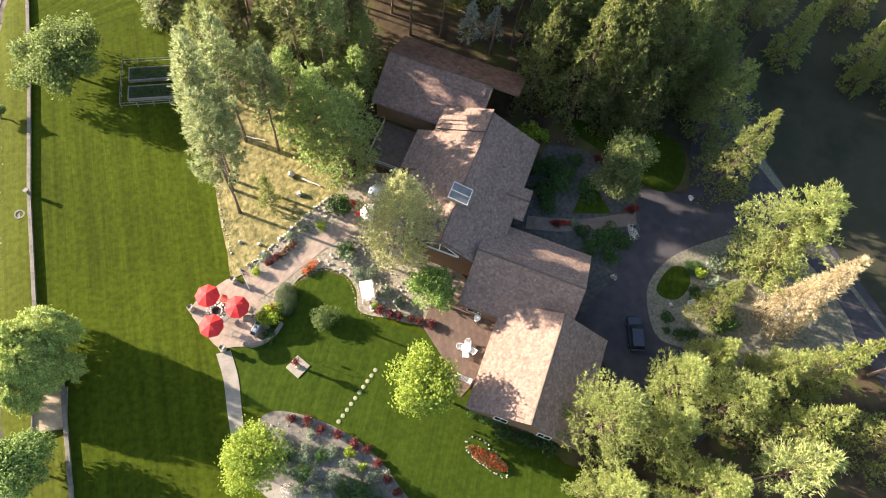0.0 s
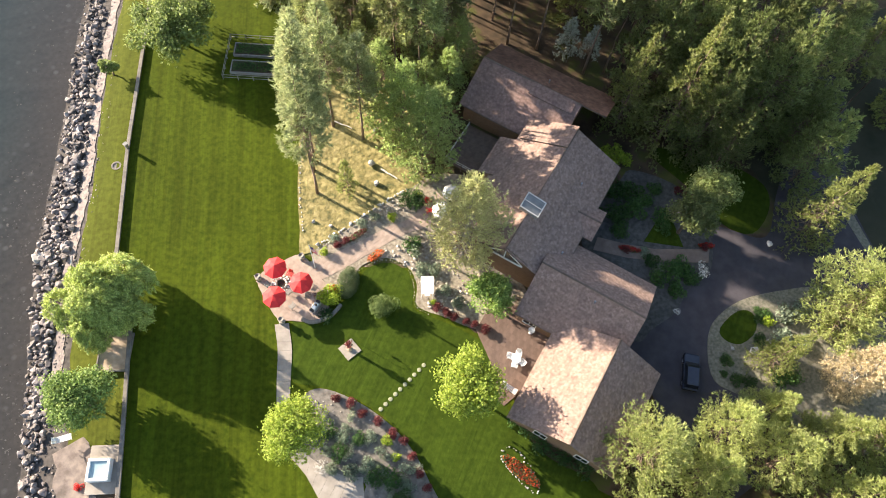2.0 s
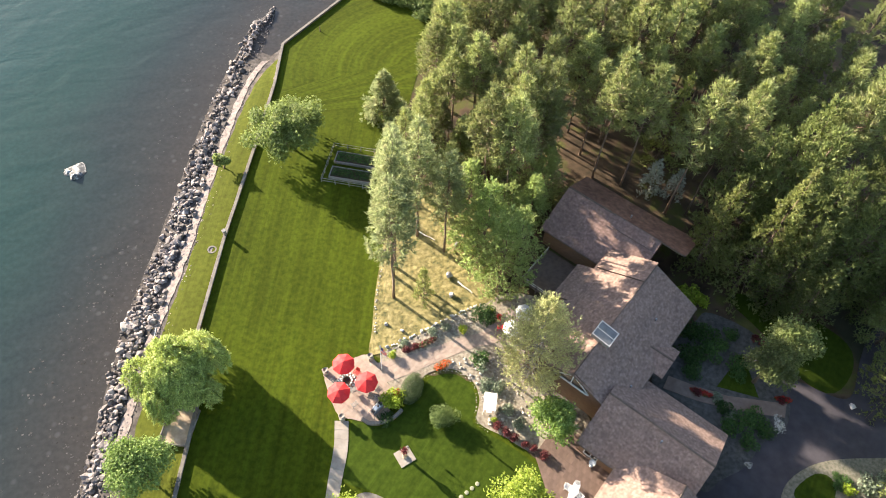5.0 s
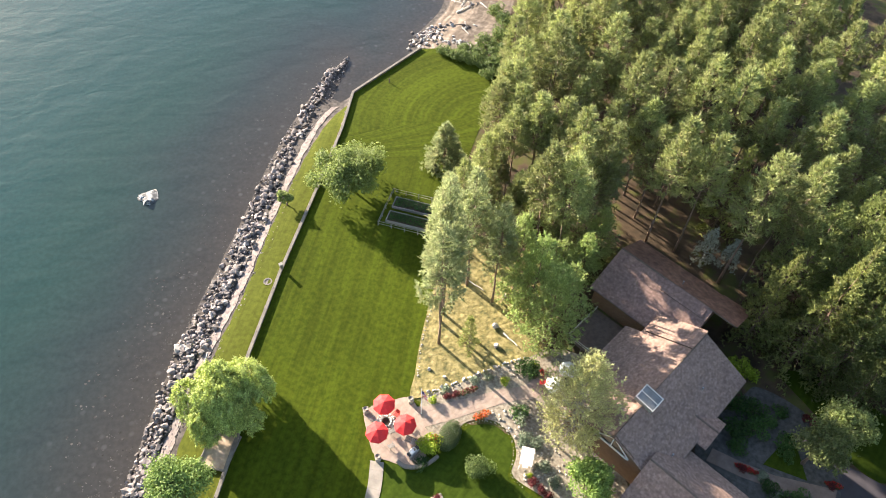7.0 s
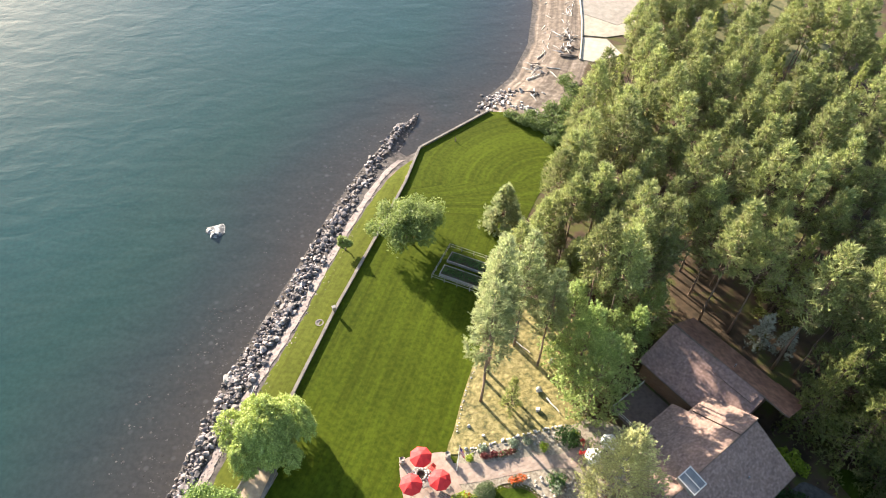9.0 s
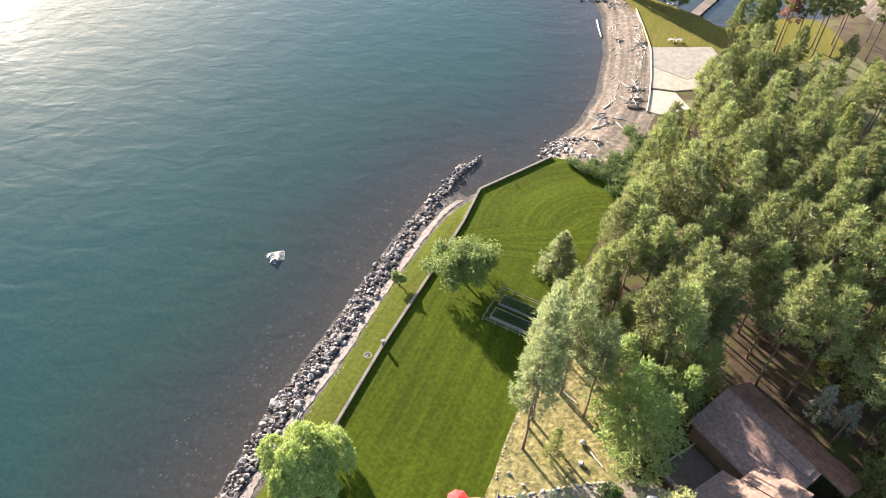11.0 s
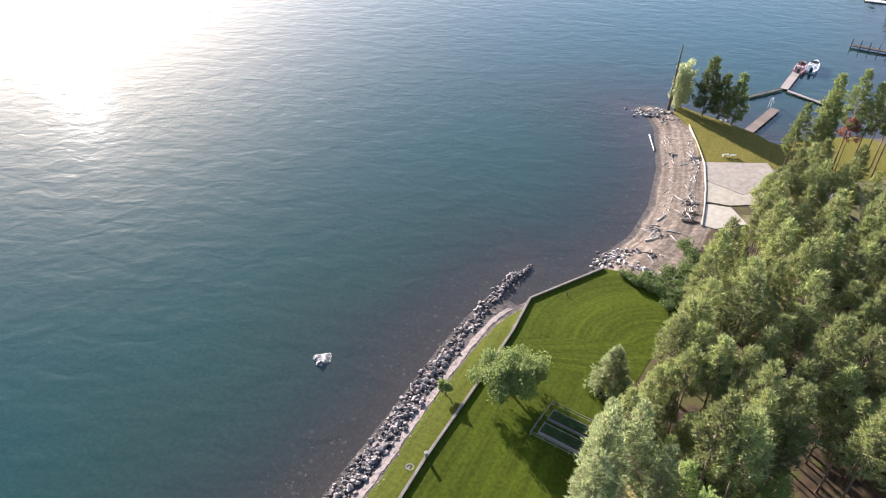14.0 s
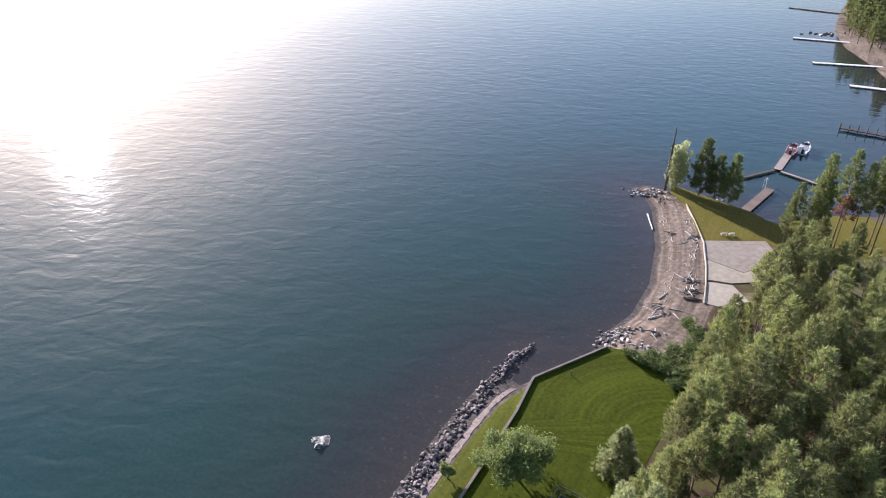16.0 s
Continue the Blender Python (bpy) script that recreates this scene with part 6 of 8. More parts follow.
# raised deck by the rear wing
deck = thing("wooden_deck", "brown timber deck between the house wings", "deck", HOUSE)
for k in range(22):
    bm = bmesh.new()
    box(bm, 47.2 + k * 0.3, 47.48 + k * 0.3, 15.7, 20.5, 0.75, 0.80)
    part("board", bm, deck, mat=M["roof_edge"])
for u, v in ((47.3, 15.9), (47.3, 18.0), (47.3, 20.3), (50.5, 20.3), (53.6, 20.3), (53.6, 15.9)):
    bm = bmesh.new()
    box(bm, u - 0.06, u + 0.06, v - 0.06, v + 0.06, 0.0, 1.75)
    part("post", bm, deck, mat=M["dark_wood"])
for p, q in (((47.3, 15.9, 1.72), (47.3, 20.3, 1.72)), ((47.3, 20.3, 1.72), (53.6, 20.3, 1.72)), ((47.3, 15.9, 1.3), (47.3, 20.3, 1.3)), ((47.3, 20.3, 1.3), (53.6, 20.3, 1.3))):
    bm = bmesh.new()
    tube(bm, [p, q], [0.05, 0.05], 4)
    part("rail", bm, deck, "pale deck rail", mat=M["driftwood"])


# ---- garden shrubs and flowers ----
def shrub(name, seed, r, up, mat, label, leaves=500, size=0.10, category="shrub", lumps=7):
    g = np.random.default_rng(seed)
    cs, ns = [], []
    for k in range(lumps):
        o = np.array((g.normal(0, 0.36) * r, g.normal(0, 0.36) * r, up * g.uniform(0.35, 0.62))) if k else np.array((0, 0, up * 0.45))
        q = g.normal(0, 1, (leaves // lumps, 3))
        q /= np.linalg.norm(q, axis=1, keepdims=True)
        rad = (0.58 * r if k else 0.85 * r) * g.uniform(0.65, 1.06, (len(q), 1))
        c = o + q * rad * np.array((1, 1, up / r * 0.62))
        c[:, 2] = np.abs(c[:, 2])
        cs.append(c)
        ns.append(q + np.array((0, 0, 0.3)))
    root = thing(name, label, category)
    bm = bmesh.new()
    for k in range(4):
        az = 1.57 * k + g.uniform(0, 1)
        tube(bm, [(0, 0, -0.1), (0.4 * r * math.cos(az), 0.4 * r * math.sin(az), up * 0.6)], [0.03, 0.012], 4)
    part("stems", bm, root, mat=M["bark"])
    part("foliage", triangles("foliage", leaf_points(np.concatenate(cs), np.concatenate(ns), size, g), M[mat]), root)
    return root


def plant(ob, x, y, turn=0.0, scale=1.0, z=0.06, label=""):
    return stand(ob, x, y, turn, scale, None, z, label)


red_shrub = shrub("barberry", 200, 0.62, 0.75, "shrub_red", "round dark red barberry shrub in gravel", 420, 0.09)
ball_shrub = shrub("boxwood", 201, 0.66, 0.9, "shrub_grey", "grey-green clipped ball shrub", 520, 0.08)
dark_shrub = shrub("green_shrub", 202, 0.9, 0.9, "shrub_green", "dense dark green shrub", 700, 0.11)
gold_shrub = shrub("golden_shrub", 203, 0.6, 0.8, "shrub_yellow", "golden yellow-green shrub in gravel", 420, 0.09)
grey_shrub = shrub("grey_shrub", 204, 0.75, 0.6, "shrub_grey", "low silvery ground-cover shrub", 450, 0.10)
for s in (red_shrub, ball_shrub, dark_shrub, gold_shrub, grey_shrub):
    s["group"] = "garden shrubs"
for x, y in [(4.4, 20.6), (5.6, 19.2), (6.4, 17.6), (7.4, 16.0), (8.3, 14.2), (8.9, 13.0), (8.9, 11.0), (8.9, 9.2), (8.8, 7.4), (8.5, 5.8), (19.4, 24.6), (20.2, 23.7), (20.9, 22.7), (21.6, 21.6), (22.3, 20.8), (23.1, 19.6), (12.7, 37.3), (13.6, 37.4), (44.0, 20.6), (53.2, 16.0), (55.6, 23.5), (55.0, 24.3)]:
    plant(red_shrub, x, y, rng.uniform(0, 360), rng.uniform(0.9, 1.15))
for x, y, s in [(1.2, 15.9, 1.15), (3.0, 14.4, 1.0), (6.4, 12.7, 1.25), (8.0, 10.1, 1.2), (5.1, 18.0, 0.9), (20.6, 32.4, 1.4), (3.6, 12.2, 0.9), (5.4, 11.4, 1.0), (7.2, 9.0, 1.05), (4.2, 17.0, 0.85), (2.6, 19.4, 0.9), (6.9, 6.4, 1.1), (5.2, 8.6, 0.95), (1.6, 17.6, 0.9)]:
    plant(ball_shrub, x, y, rng.uniform(0, 360), s)
for x, y, s in [(2.3, 17.6, 1.0), (2.2, 15.2, 1.0), (4.6, 10.7, 1.1), (6.2, 9.8, 1.15), (5.9, 7.4, 1.1), (4.8, 15.2, 0.8), (23.1, 38.9, 1.4), (24.2, 38.2, 1.2), (20.6, 33.3, 1.2), (7.5, 29.9, 0.95), (1.0, 18.0, 0.9),
                (49.0, 26.8, 1.6), (48.0, 24.6, 1.5), (50.6, 25.0, 1.0), (52.6, 25.8, 1.0), (46.0, 25.2, 1.7), (44.8, 22.8, 1.2), (45.9, 17.6, 1.0), (47.2, 15.6, 1.5), (48.8, 15.0, 1.4), (49.2, 13.4, 1.2), (46.2, 13.0, 1.1), (45.2, 15.2, 1.2), (51.0, 22.4, 1.2), (50.0, 20.9, 1.1),
                (46.3, 3.2, 0.8), (46.0, 0.9, 0.8), (47.1, -0.1, 0.9), (45.3, 2.0, 0.5), (53.2, 5.4, 0.7), (53.8, 6.2, 0.6), (54.6, 5.6, 0.7), (51.6, 3.4, 0.8), (50.6, -1.6, 1.3), (52.2, -2.2, 1.2), (47.6, 28.0, 1.5), (22.0, 5.2, 1.2), (23.6, 3.2, 1.2), (21.4, 7.6, 1.0), (24.8, 1.4, 1.3), (20.7, 9.2, 0.8)]:
    plant(dark_shrub, x, y, rng.uniform(0, 360), s)
for x, y, s in [(7.4, 13.8, 1.2), (7.4, 11.8, 1.0), (20.3, 37.7, 1.2), (19.4, 25.4, 0.8), (24.6, 39.2, 1.0), (10.7, 37.3, 1.1), (50.4, 32.2, 2.6), (51.6, 31.2, 1.8), (49.4, 33.4, 2.0), (54.0, 4.6, 1.4), (52.6, 1.6, 1.3)]:
    plant(gold_shrub, x, y, rng.uniform(0, 360), s)
for x, y, s in [(1.0, 13.9, 1.1), (2.4, 12.7, 1.3), (5.9, 15.0, 1.1), (4.4, 12.6, 1.2), (3.4, 16.4, 1.2), (6.9, 8.4, 1.0), (12.4, 33.3, 1.0), (16.5, 38.7, 1.0), (18.4, 38.9, 1.0), (12.6, 38.4, 0.9), (20.4, 30.0, 1.2), (19.9, 29.3, 1.0), (21.5, 29.0, 1.3), (21.4, 26.2, 1.2), (22.0, 24.0, 1.1), (54.5, 2.4, 1.6), (56.5, 4.2, 1.8), (58.6, 3.6, 1.8), (56.0, 0.4, 1.6), (46.0, 19.2, 1.0), (46.3, 16.2, 1.2)]:
    plant(grey_shrub, x, y, rng.uniform(0, 360), s)
hedge = shrub("clipped_hedge", 210, 1.9, 2.0, "hedge_leaf", "large clipped oval hedge beside the patio", 7000, 0.08, "hedge", 1)
plant(hedge, 11.4, 32.1, 0, 1.1)
hedge.matrix_basis = pose(11.6, 32.2, 0.06, 0, 0, -36) @ Matrix.Diagonal((0.78, 1.25, 0.68, 1))
plant(shrub("round_bush", 211, 1.75, 2.0, "bush_leaf", "loose round bush on the garden lawn", 2600, 0.14, "bush", 12), 14.0, 27.4, 0, 0.85)
plant(shrub("golden_bush", 212, 1.0, 1.4, "shrub_yellow", "golden bush with red flowers at the patio", 1300, 0.12, "bush", 7), 8.8, 31.6, 0, 1.3)
plant(shrub("flowering_bush", 213, 0.8, 0.9, "flower_white", "white flowering bush at the drive's edge", 420, 0.09, "bush", 6), 51.2, 13.7)
plant(shrub("flowering_bush", 214, 0.45, 0.5, "flower_white", "small white flowering bush at the drive's edge", 120, 0.08, "bush", 4), 44.9, 10.8)
plant(shrub("ground_cover", 215, 1.2, 0.5, "flower_white", "pale flowering ground cover by the path", 260, 0.08, "plant", 6), 0.2, 14.6, 0, 0.8)
lamb = shrub("shade_shrub", 216, 1.3, 1.4, "bush_leaf", "low shrub at the edge of the wood", 1100, 0.13, "shrub", 8)
for x, y, s in [(30.5, 105.6, 1.1), (32.4, 104.2, 1.3), (34.0, 102.4, 1.3), (35.8, 101.0, 1.4), (38.0, 100.0, 1.5), (33.5, 106.5, 1.2), (36.2, 104.0, 1.4), (40.0, 103.5, 1.6), (29.0, 107.0, 0.8), (36.0, 97.6, 1.2), (38.5, 107.0, 1.6), (41.5, 109.0, 1.6), (44.0, 113.5, 1.5), (43.0, 117.5, 1.4)]:
    stand(lamb, x, y, rng.uniform(0, 360), s)


def flower_patch(label, x, y, rx, ry, turn, mats, count, seed):
    g = np.random.default_rng(seed)
    root = thing("flower_bed", label, "flower bed", pose(x, y, 0.06, 0, 0, turn))
    for name, m, share, hgt in mats:
        n = int(count * share)
        a_, r_ = g.uniform(0, 6.283, n), np.sqrt(g.uniform(0, 1, n))
        c = np.stack([rx * r_ * np.cos(a_), ry * r_ * np.sin(a_), g.uniform(0.1, hgt, n)], 1)
        part(name, triangles(name, leaf_points(c, np.tile((0, 0, 1.0), (n, 1)), 0.11, g), M[m]), root)
    return root


mix = (("leaves", "shrub_green", 0.4, 0.35), ("blossom", "flower_orange", 0.6, 0.5))
flower_patch("bed of orange flowers by the terrace path", 16.1, 34.0, 1.25, 0.5, 8, mix, 420, 1)
flower_patch("bed of dark red flowers along the path", 15.2, 37.5, 1.6, 0.4, 8, (("leaves", "shrub_green", 0.5, 0.35), ("blossom", "shrub_red", 0.5, 0.5)), 600, 2)
flower_patch("red and orange flowers in a stone-edged oval bed", 18.6, 4.1, 2.5, 0.75, 112, (("leaves", "hedge_leaf", 0.62, 0.45), ("blossom", "flower_orange", 0.22, 0.5), ("red_blossom", "flower_red", 0.16, 0.5)), 1500, 3)
flower_patch("red flowers beside the golden bush", 9.7, 32.2, 0.45, 0.4, 0, (("leaves", "shrub_green", 0.3, 0.9), ("blossom", "flower_red", 0.7, 1.4)), 200, 4)
flower_patch("red flowers along the front path", 44.6, 20.3, 1.5, 0.4, -40, (("leaves", "shrub_green", 0.4, 0.3), ("blossom", "flower_red", 0.6, 0.45)), 400, 5)
flower_patch("red flowers where path meets drive", 53.6, 16.2, 1.1, 0.4, -30, (("leaves", "shrub_green", 0.4, 0.3), ("blossom", "flower_red", 0.6, 0.45)), 300, 6)


def stone_edge(label, line, step, size, seed, z=0.06):
    """A row of edging stones, each a part."""
    r = random.Random(seed)
    root = thing("stone_edging", label, "edging")
    for p, q in zip(line, line[1:]):
        d = math.hypot(q[0] - p[0], q[1] - p[1])
        for k in range(max(1, int(d / step))):
            s = (k + r.uniform(0.2, 0.8)) / max(1, int(d / step))
            w = size * r.uniform(0.7, 1.3)
            part("stone", pale_boulders[r.randrange(8)], root, m=pose(p[0] + (q[0] - p[0]) * s + r.gauss(0, 0.06), p[1] + (q[1] - p[1]) * s + r.gauss(0, 0.06), z + 0.1 * w, r.uniform(-15, 15), 0, r.uniform(0, 360)) @ Matrix.Diagonal((w, w, w, 1)))
    return root


stone_edge("pale stones edging the dry grass", [tuple(q) for q in run([(10.4, 38.6), (14.4, 39.1), (19.7, 40.1), (24.0, 40.6)], 3)], 0.36, 0.5, 1)
stone_edge("small stones along the lawn's edge", [tuple(q) for q in run([(9.6, 40.7), (11.2, 45.4), (13.2, 49.7), (15.1, 53.4), (18.4, 58.4)], 3)], 0.45, 0.26, 2)
stone_edge("stones round the oval flower bed", [tuple(q) for q in rounded([(17.4, 6.3), (18.3, 6.9), (19.3, 6.4), (19.7, 4.0), (19.5, 1.8), (18.8, 1.4), (18.0, 3.0)], 3)] + [(17.4, 6.3)], 0.25, 0.22, 3)
for (x, y, s, lab) in [(21.4, 46.0, 1.3, "pale boulder on the dry slope"), (20.8, 42.9, 1.0, "pale boulder on the dry slope"), (11.4, 41.6, 0.7, "pale boulder on the dry slope"), (24.2, 50.2, 1.1, "pale boulder on the dry slope"), (13.0, 40.2, 0.6, "pale boulder on the dry slope"),
                       (50.3, 2.6, 1.5, "pale rock in the driveway island"), (48.0, 4.0, 0.8, "pale rock in the driveway island"), (52.6, 2.4, 1.0, "pale rock in the driveway island"), (61.2, 12.6, 0.9, "pale rock beside the driveway"), (19.0, 25.6, 0.7, "rock beside the lawn")]:
    b_ = thing("boulder", lab, "rock", pose(x, y, 0.06, 0, 0, 40 * x))
    part("stone", pale_boulders[int(x * 3) % 8], b_, m=pose(0, 0, 0.2 * s, 10, 5, 0) @ Matrix.Diagonal((s, s, s, 1)))

stone_edge("pale stones edging the garden lawn", [tuple(q) for q in run([(18.3, 24.4), (17.3, 26.1), (18.4, 28.3), (18.7, 30.8), (17.1, 32.9), (14.3, 33.4), (12.9, 32.8)], 3)], 0.30, 0.15, 5)
low_wall = thing("patio_wall", "low curved grey stone wall edging the patio", "wall", kind="structure")
wall_run = run([(4.9, 30.7), (5.6, 29.9), (6.9, 29.5), (8.4, 29.6), (9.7, 30.2)], 4)
for p, q in zip(wall_run, wall_run[1:]):
    d = math.hypot(q[0] - p[0], q[1] - p[1])
    bm = bmesh.new()
    box(bm, 0.005, d - 0.005, -0.16, 0.16, -0.1, 0.45)
    box(bm, 0.0, d - 0.01, -0.20, 0.20, 0.453, 0.52, 0.015)
    part("wall_length", bm, low_wall, m=pose(p[0], p[1], 0.03, 0, 0, math.degrees(math.atan2(q[1] - p[1], q[0] - p[0]))), mat=M["wall_stone"])


def scree(name, label, outline, count, sizes, mat, seed, top):
    """Loose stones lying over a bed, joined into one."""
    r = random.Random(seed)
    xs, ys = [q[0] for q in outline], [q[1] for q in outline]
    verts, faces = [], []
    while count:
        x, y = r.uniform(min(xs), max(xs)), r.uniform(min(ys), max(ys))
        if not inside(outline, [x], [y])[0]:
            continue
        count -= 1
        w = r.uniform(*sizes) * r.choice((0.6, 0.8, 1.0, 1.5))
        m = pose(x, y, top + 0.1 * w, r.uniform(-20, 20), r.uniform(-20, 20), r.uniform(0, 360)) @ Matrix.Diagonal((w, w, w, 1))
        me = boulders[r.randrange(8)]
        k = len(verts)
        verts += [m @ v.co for v in me.vertices]
        faces += [[k + j for j in pl.vertices] for pl in me.polygons]
    return thing(name, label, "stones", kind="stuff", data=mesh_of(name, verts, faces, mat))


scree("loose_stones", "loose pale stones over the terrace gravel", [(18.2, 25.6), (20.5, 23.4), (24.0, 24.0), (24.0, 33.8), (17.5, 34.4), (14.5, 33.9), (17.6, 33.0), (19.0, 30.8), (18.7, 28.3)], 330, (0.16, 0.4), M["stone_rest"], 1, 0.05)
scree("loose_stones", "loose pale stones along the dry grass edge", [(10.2, 37.5), (24.0, 38.0), (24.0, 40.3), (14.4, 38.9), (10.4, 38.4)], 150, (0.16, 0.38), M["stone_rest"], 2, 0.05)
scree("loose_stones", "loose stones among the garden bed shrubs", [(-0.6, 19.6), (1.2, 22.0), (3.4, 22.0), (6.0, 19.2), (8.0, 15.6), (9.0, 11.0), (8.8, 5.0), (5.2, 4.0), (3.2, 10.5), (0.3, 13.6)], 110, (0.12, 0.26), M["stone_rest"], 3, 0.06)


def log(label, p, q, r, name="log", z=None):
    bm = bmesh.new()
    n = 5
    pts = [Vector(p) + (Vector(q) - Vector(p)) * k / n + Vector((0.03 * math.sin(k * 2.1), 0.05 * math.cos(k * 1.7), 0)) for k in range(n + 1)]
    tube(bm, pts, [0.62 * r * (1 - 0.4 * k / n) for k in range(n + 1)], 7)
    return thing(name, label, "log", data=from_bm(name, bm, M["driftwood"]))


log("weathered log on the dry slope", (22.2, 44.6, 0.25), (23.4, 42.4, 0.25), 0.2)
log("weathered log on the dry slope", (20.0, 54.0, 0.2), (21.6, 52.0, 0.2), 0.14)


# ---- patio ----
def umbrella(x, y, colour, label, r=1.37, rim=2.1, top=2.75, turn=0.0):
    root = thing("patio_umbrella", label, "umbrella", pose(x, y, 0.09, 0, 0, turn), "patio umbrellas")
    for k in range(8):
        a0, a1 = 2 * math.pi * k / 8, 2 * math.pi * (k + 1) / 8
        am = (a0 + a1) / 2
        bm = bmesh.new()
        apex = bm.verts.new((0, 0, top))
        mid = [bm.verts.new((0.55 * r * math.cos(a), 0.55 * r * math.sin(a), top - 0.33 * (top - rim) * 1.25)) for a in (a0, a1)]
        low = [bm.verts.new((r * math.cos(a), r * math.sin(a), rim)) for a in (a0, a1)]
        sag = bm.verts.new((0.93 * r * math.cos(am), 0.93 * r * math.sin(am), rim - 0.02))
        hang = [bm.verts.new((r * math.cos(a), r * math.sin(a), rim - 0.16)) for a in (a0, a1)]
        hsag = bm.verts.new((0.93 * r * math.cos(am), 0.93 * r * math.sin(am), rim - 0.18))
        for f in ((apex, mid[0], mid[1]), (mid[0], low[0], sag), (mid[0], sag, mid[1]), (mid[1], sag, low[1]), (low[0], hang[0], hsag, sag), (sag, hsag, hang[1], low[1])):
            bm.faces.new(f)
        part("canopy_panel", bm, root, mat=colour)
        bm = bmesh.new()
        tube(bm, [(0, 0, top - 0.03), (0.55 * r * math.cos(a0), 0.55 * r * math.sin(a0), top - 0.33 * (top - rim) * 1.25 - 0.03), (r * math.cos(a0), r * math.sin(a0), rim - 0.02)], [0.014, 0.014, 0.012], 4)
        part("rib", bm, root, mat=M["grey_timber"])
    bm = bmesh.new()
    lathe(bm, [(0.03, 0.0), (0.03, top), (0.05, top + 0.02), (0.02, top + 0.12)], 8)
    part("pole", bm, root, mat=M["grey_timber"])
    bm = bmesh.new()
    lathe(bm, [(0.28, 0.0), (0.28, 0.05), (0.08, 0.14)], 12)
    part("base", bm, root, mat=M["black"])
    return root


umbrella(4.7, 37.2, M["red_canvas"], "open red patio umbrella by the fire pit", turn=10)
umbrella(6.6, 34.1, M["red_canvas"], "open red patio umbrella by the fire pit", turn=25)
umbrella(3.2, 33.9, M["red_canvas"], "open red patio umbrella by the fire pit", turn=0)
umbrella(28.0, 36.6, M["white_canvas"], "open white umbrella over the house terrace", r=1.2, turn=15)
umbrella(25.7, 34.9, M["white_canvas"], "open white umbrella over the house terrace", r=1.3, turn=30)

pit_stones = [b_.copy() for b_ in boulders]
for b_ in pit_stones:
    b_.materials[0] = M["white_stone"]
pit = thing("fire_pit", "round fire pit ringed with whitish stones", "fire pit", pose(4.6, 35.9, 0.09))
for ring_r, count in ((0.98, 18), (0.66, 13)):
    for k in range(count):
        a0 = 2 * math.pi * (k + 0.3) / count
        part("stone", pit_stones[(k * 3) % 8], pit, m=pose(ring_r * math.cos(a0), ring_r * math.sin(a0), 0.12 + 0.08 * (ring_r < 0.8), 0, 0, 70 * k) @ Matrix.Diagonal((0.40, 0.36, 0.42, 1)))
bm = bmesh.new()
lathe(bm, [(0.48, 0.0), (0.48, 0.24), (0.42, 0.24), (0.40, 0.05), (0.05, 0.04)], 20)
part("bowl", bm, pit, "ash-brown fire bowl", mat=M["soil"])


def chair(x, y, turn, mat, label, group="garden chairs", back=0.95):
    root = thing("garden_chair", label, "chair", pose(x, y, 0.09, 0, 0, turn), group)
    bm = bmesh.new()
    for k in range(5):
        box(bm, -0.27 + 0.11 * k, -0.18 + 0.11 * k, -0.28, 0.25, 0.38, 0.41)
    part("seat", bm, root, mat=mat)
    bm = bmesh.new()
    for k in range(5):
        box(bm, -0.27 + 0.11 * k, -0.18 + 0.11 * k, -0.02, 0.02, 0.0, back - 0.42, m=pose(0, 0.27, 0.40, -18))
    part("backrest", bm, root, mat=mat)
    for sx in (-1, 1):
        bm = bmesh.new()
        box(bm, sx * 0.33 - 0.05, sx * 0.33 + 0.05, -0.33, 0.30, 0.58, 0.61)
        part("armrest", bm, root, mat=mat)
        for yy in (-0.25, 0.25):
            bm = bmesh.new()
            box(bm, sx * 0.31 - 0.025, sx * 0.31 + 0.025, yy - 0.025, yy + 0.025, 0.0, 0.58)
            part("leg", bm, root, mat=mat)
    return root


chair(6.0, 36.4, -50, M["red_paint"], "red slatted garden chair by the fire pit")
chair(3.2, 36.3, 120, M["grey_timber"], "grey slatted garden chair by the fire pit")
chair(5.0, 34.4, 190, M["grey_timber"], "grey slatted garden chair by the fire pit")
for x, y, t in ((7.8, 33.4, 210), (7.2, 32.4, 230), (4.6, 32.6, 200)):
    chair(x, y, t, M["grey_timber"], "grey slatted garden chair on the patio")
chair(25.3, 37.6, 30, M["red_paint"], "red garden chair on the terrace", "red chairs")
chair(24.8, 36.4, 160, M["red_paint"], "red garden chair on the terrace", "red chairs")
for x, y, t in ((25.1, 15.3, -40), (24.1, 15.5, 40), (24.9, 14.2, 200), (24.0, 14.4, 140)):
    chair(x, y, t, M["white_paint"], "white garden chair at the round table", "white chairs")

table = thing("garden_table", "round white garden table on the terrace", "table", pose(24.5, 14.9, 0.09))
bm = bmesh.new()
lathe(bm, [(0.55, 0.70), (0.57, 0.72), (0.55, 0.74)], 20)
part("tabletop", bm, table, mat=M["white_paint"])
for k in range(3):
    bm = bmesh.new()
    tube(bm, [(0.1 * math.cos(2.1 * k), 0.1 * math.sin(2.1 * k), 0.70), (0.4 * math.cos(2.1 * k), 0.4 * math.sin(2.1 * k), 0.0)], [0.025, 0.025], 6)
    part("leg", bm, table, mat=M["white_paint"])


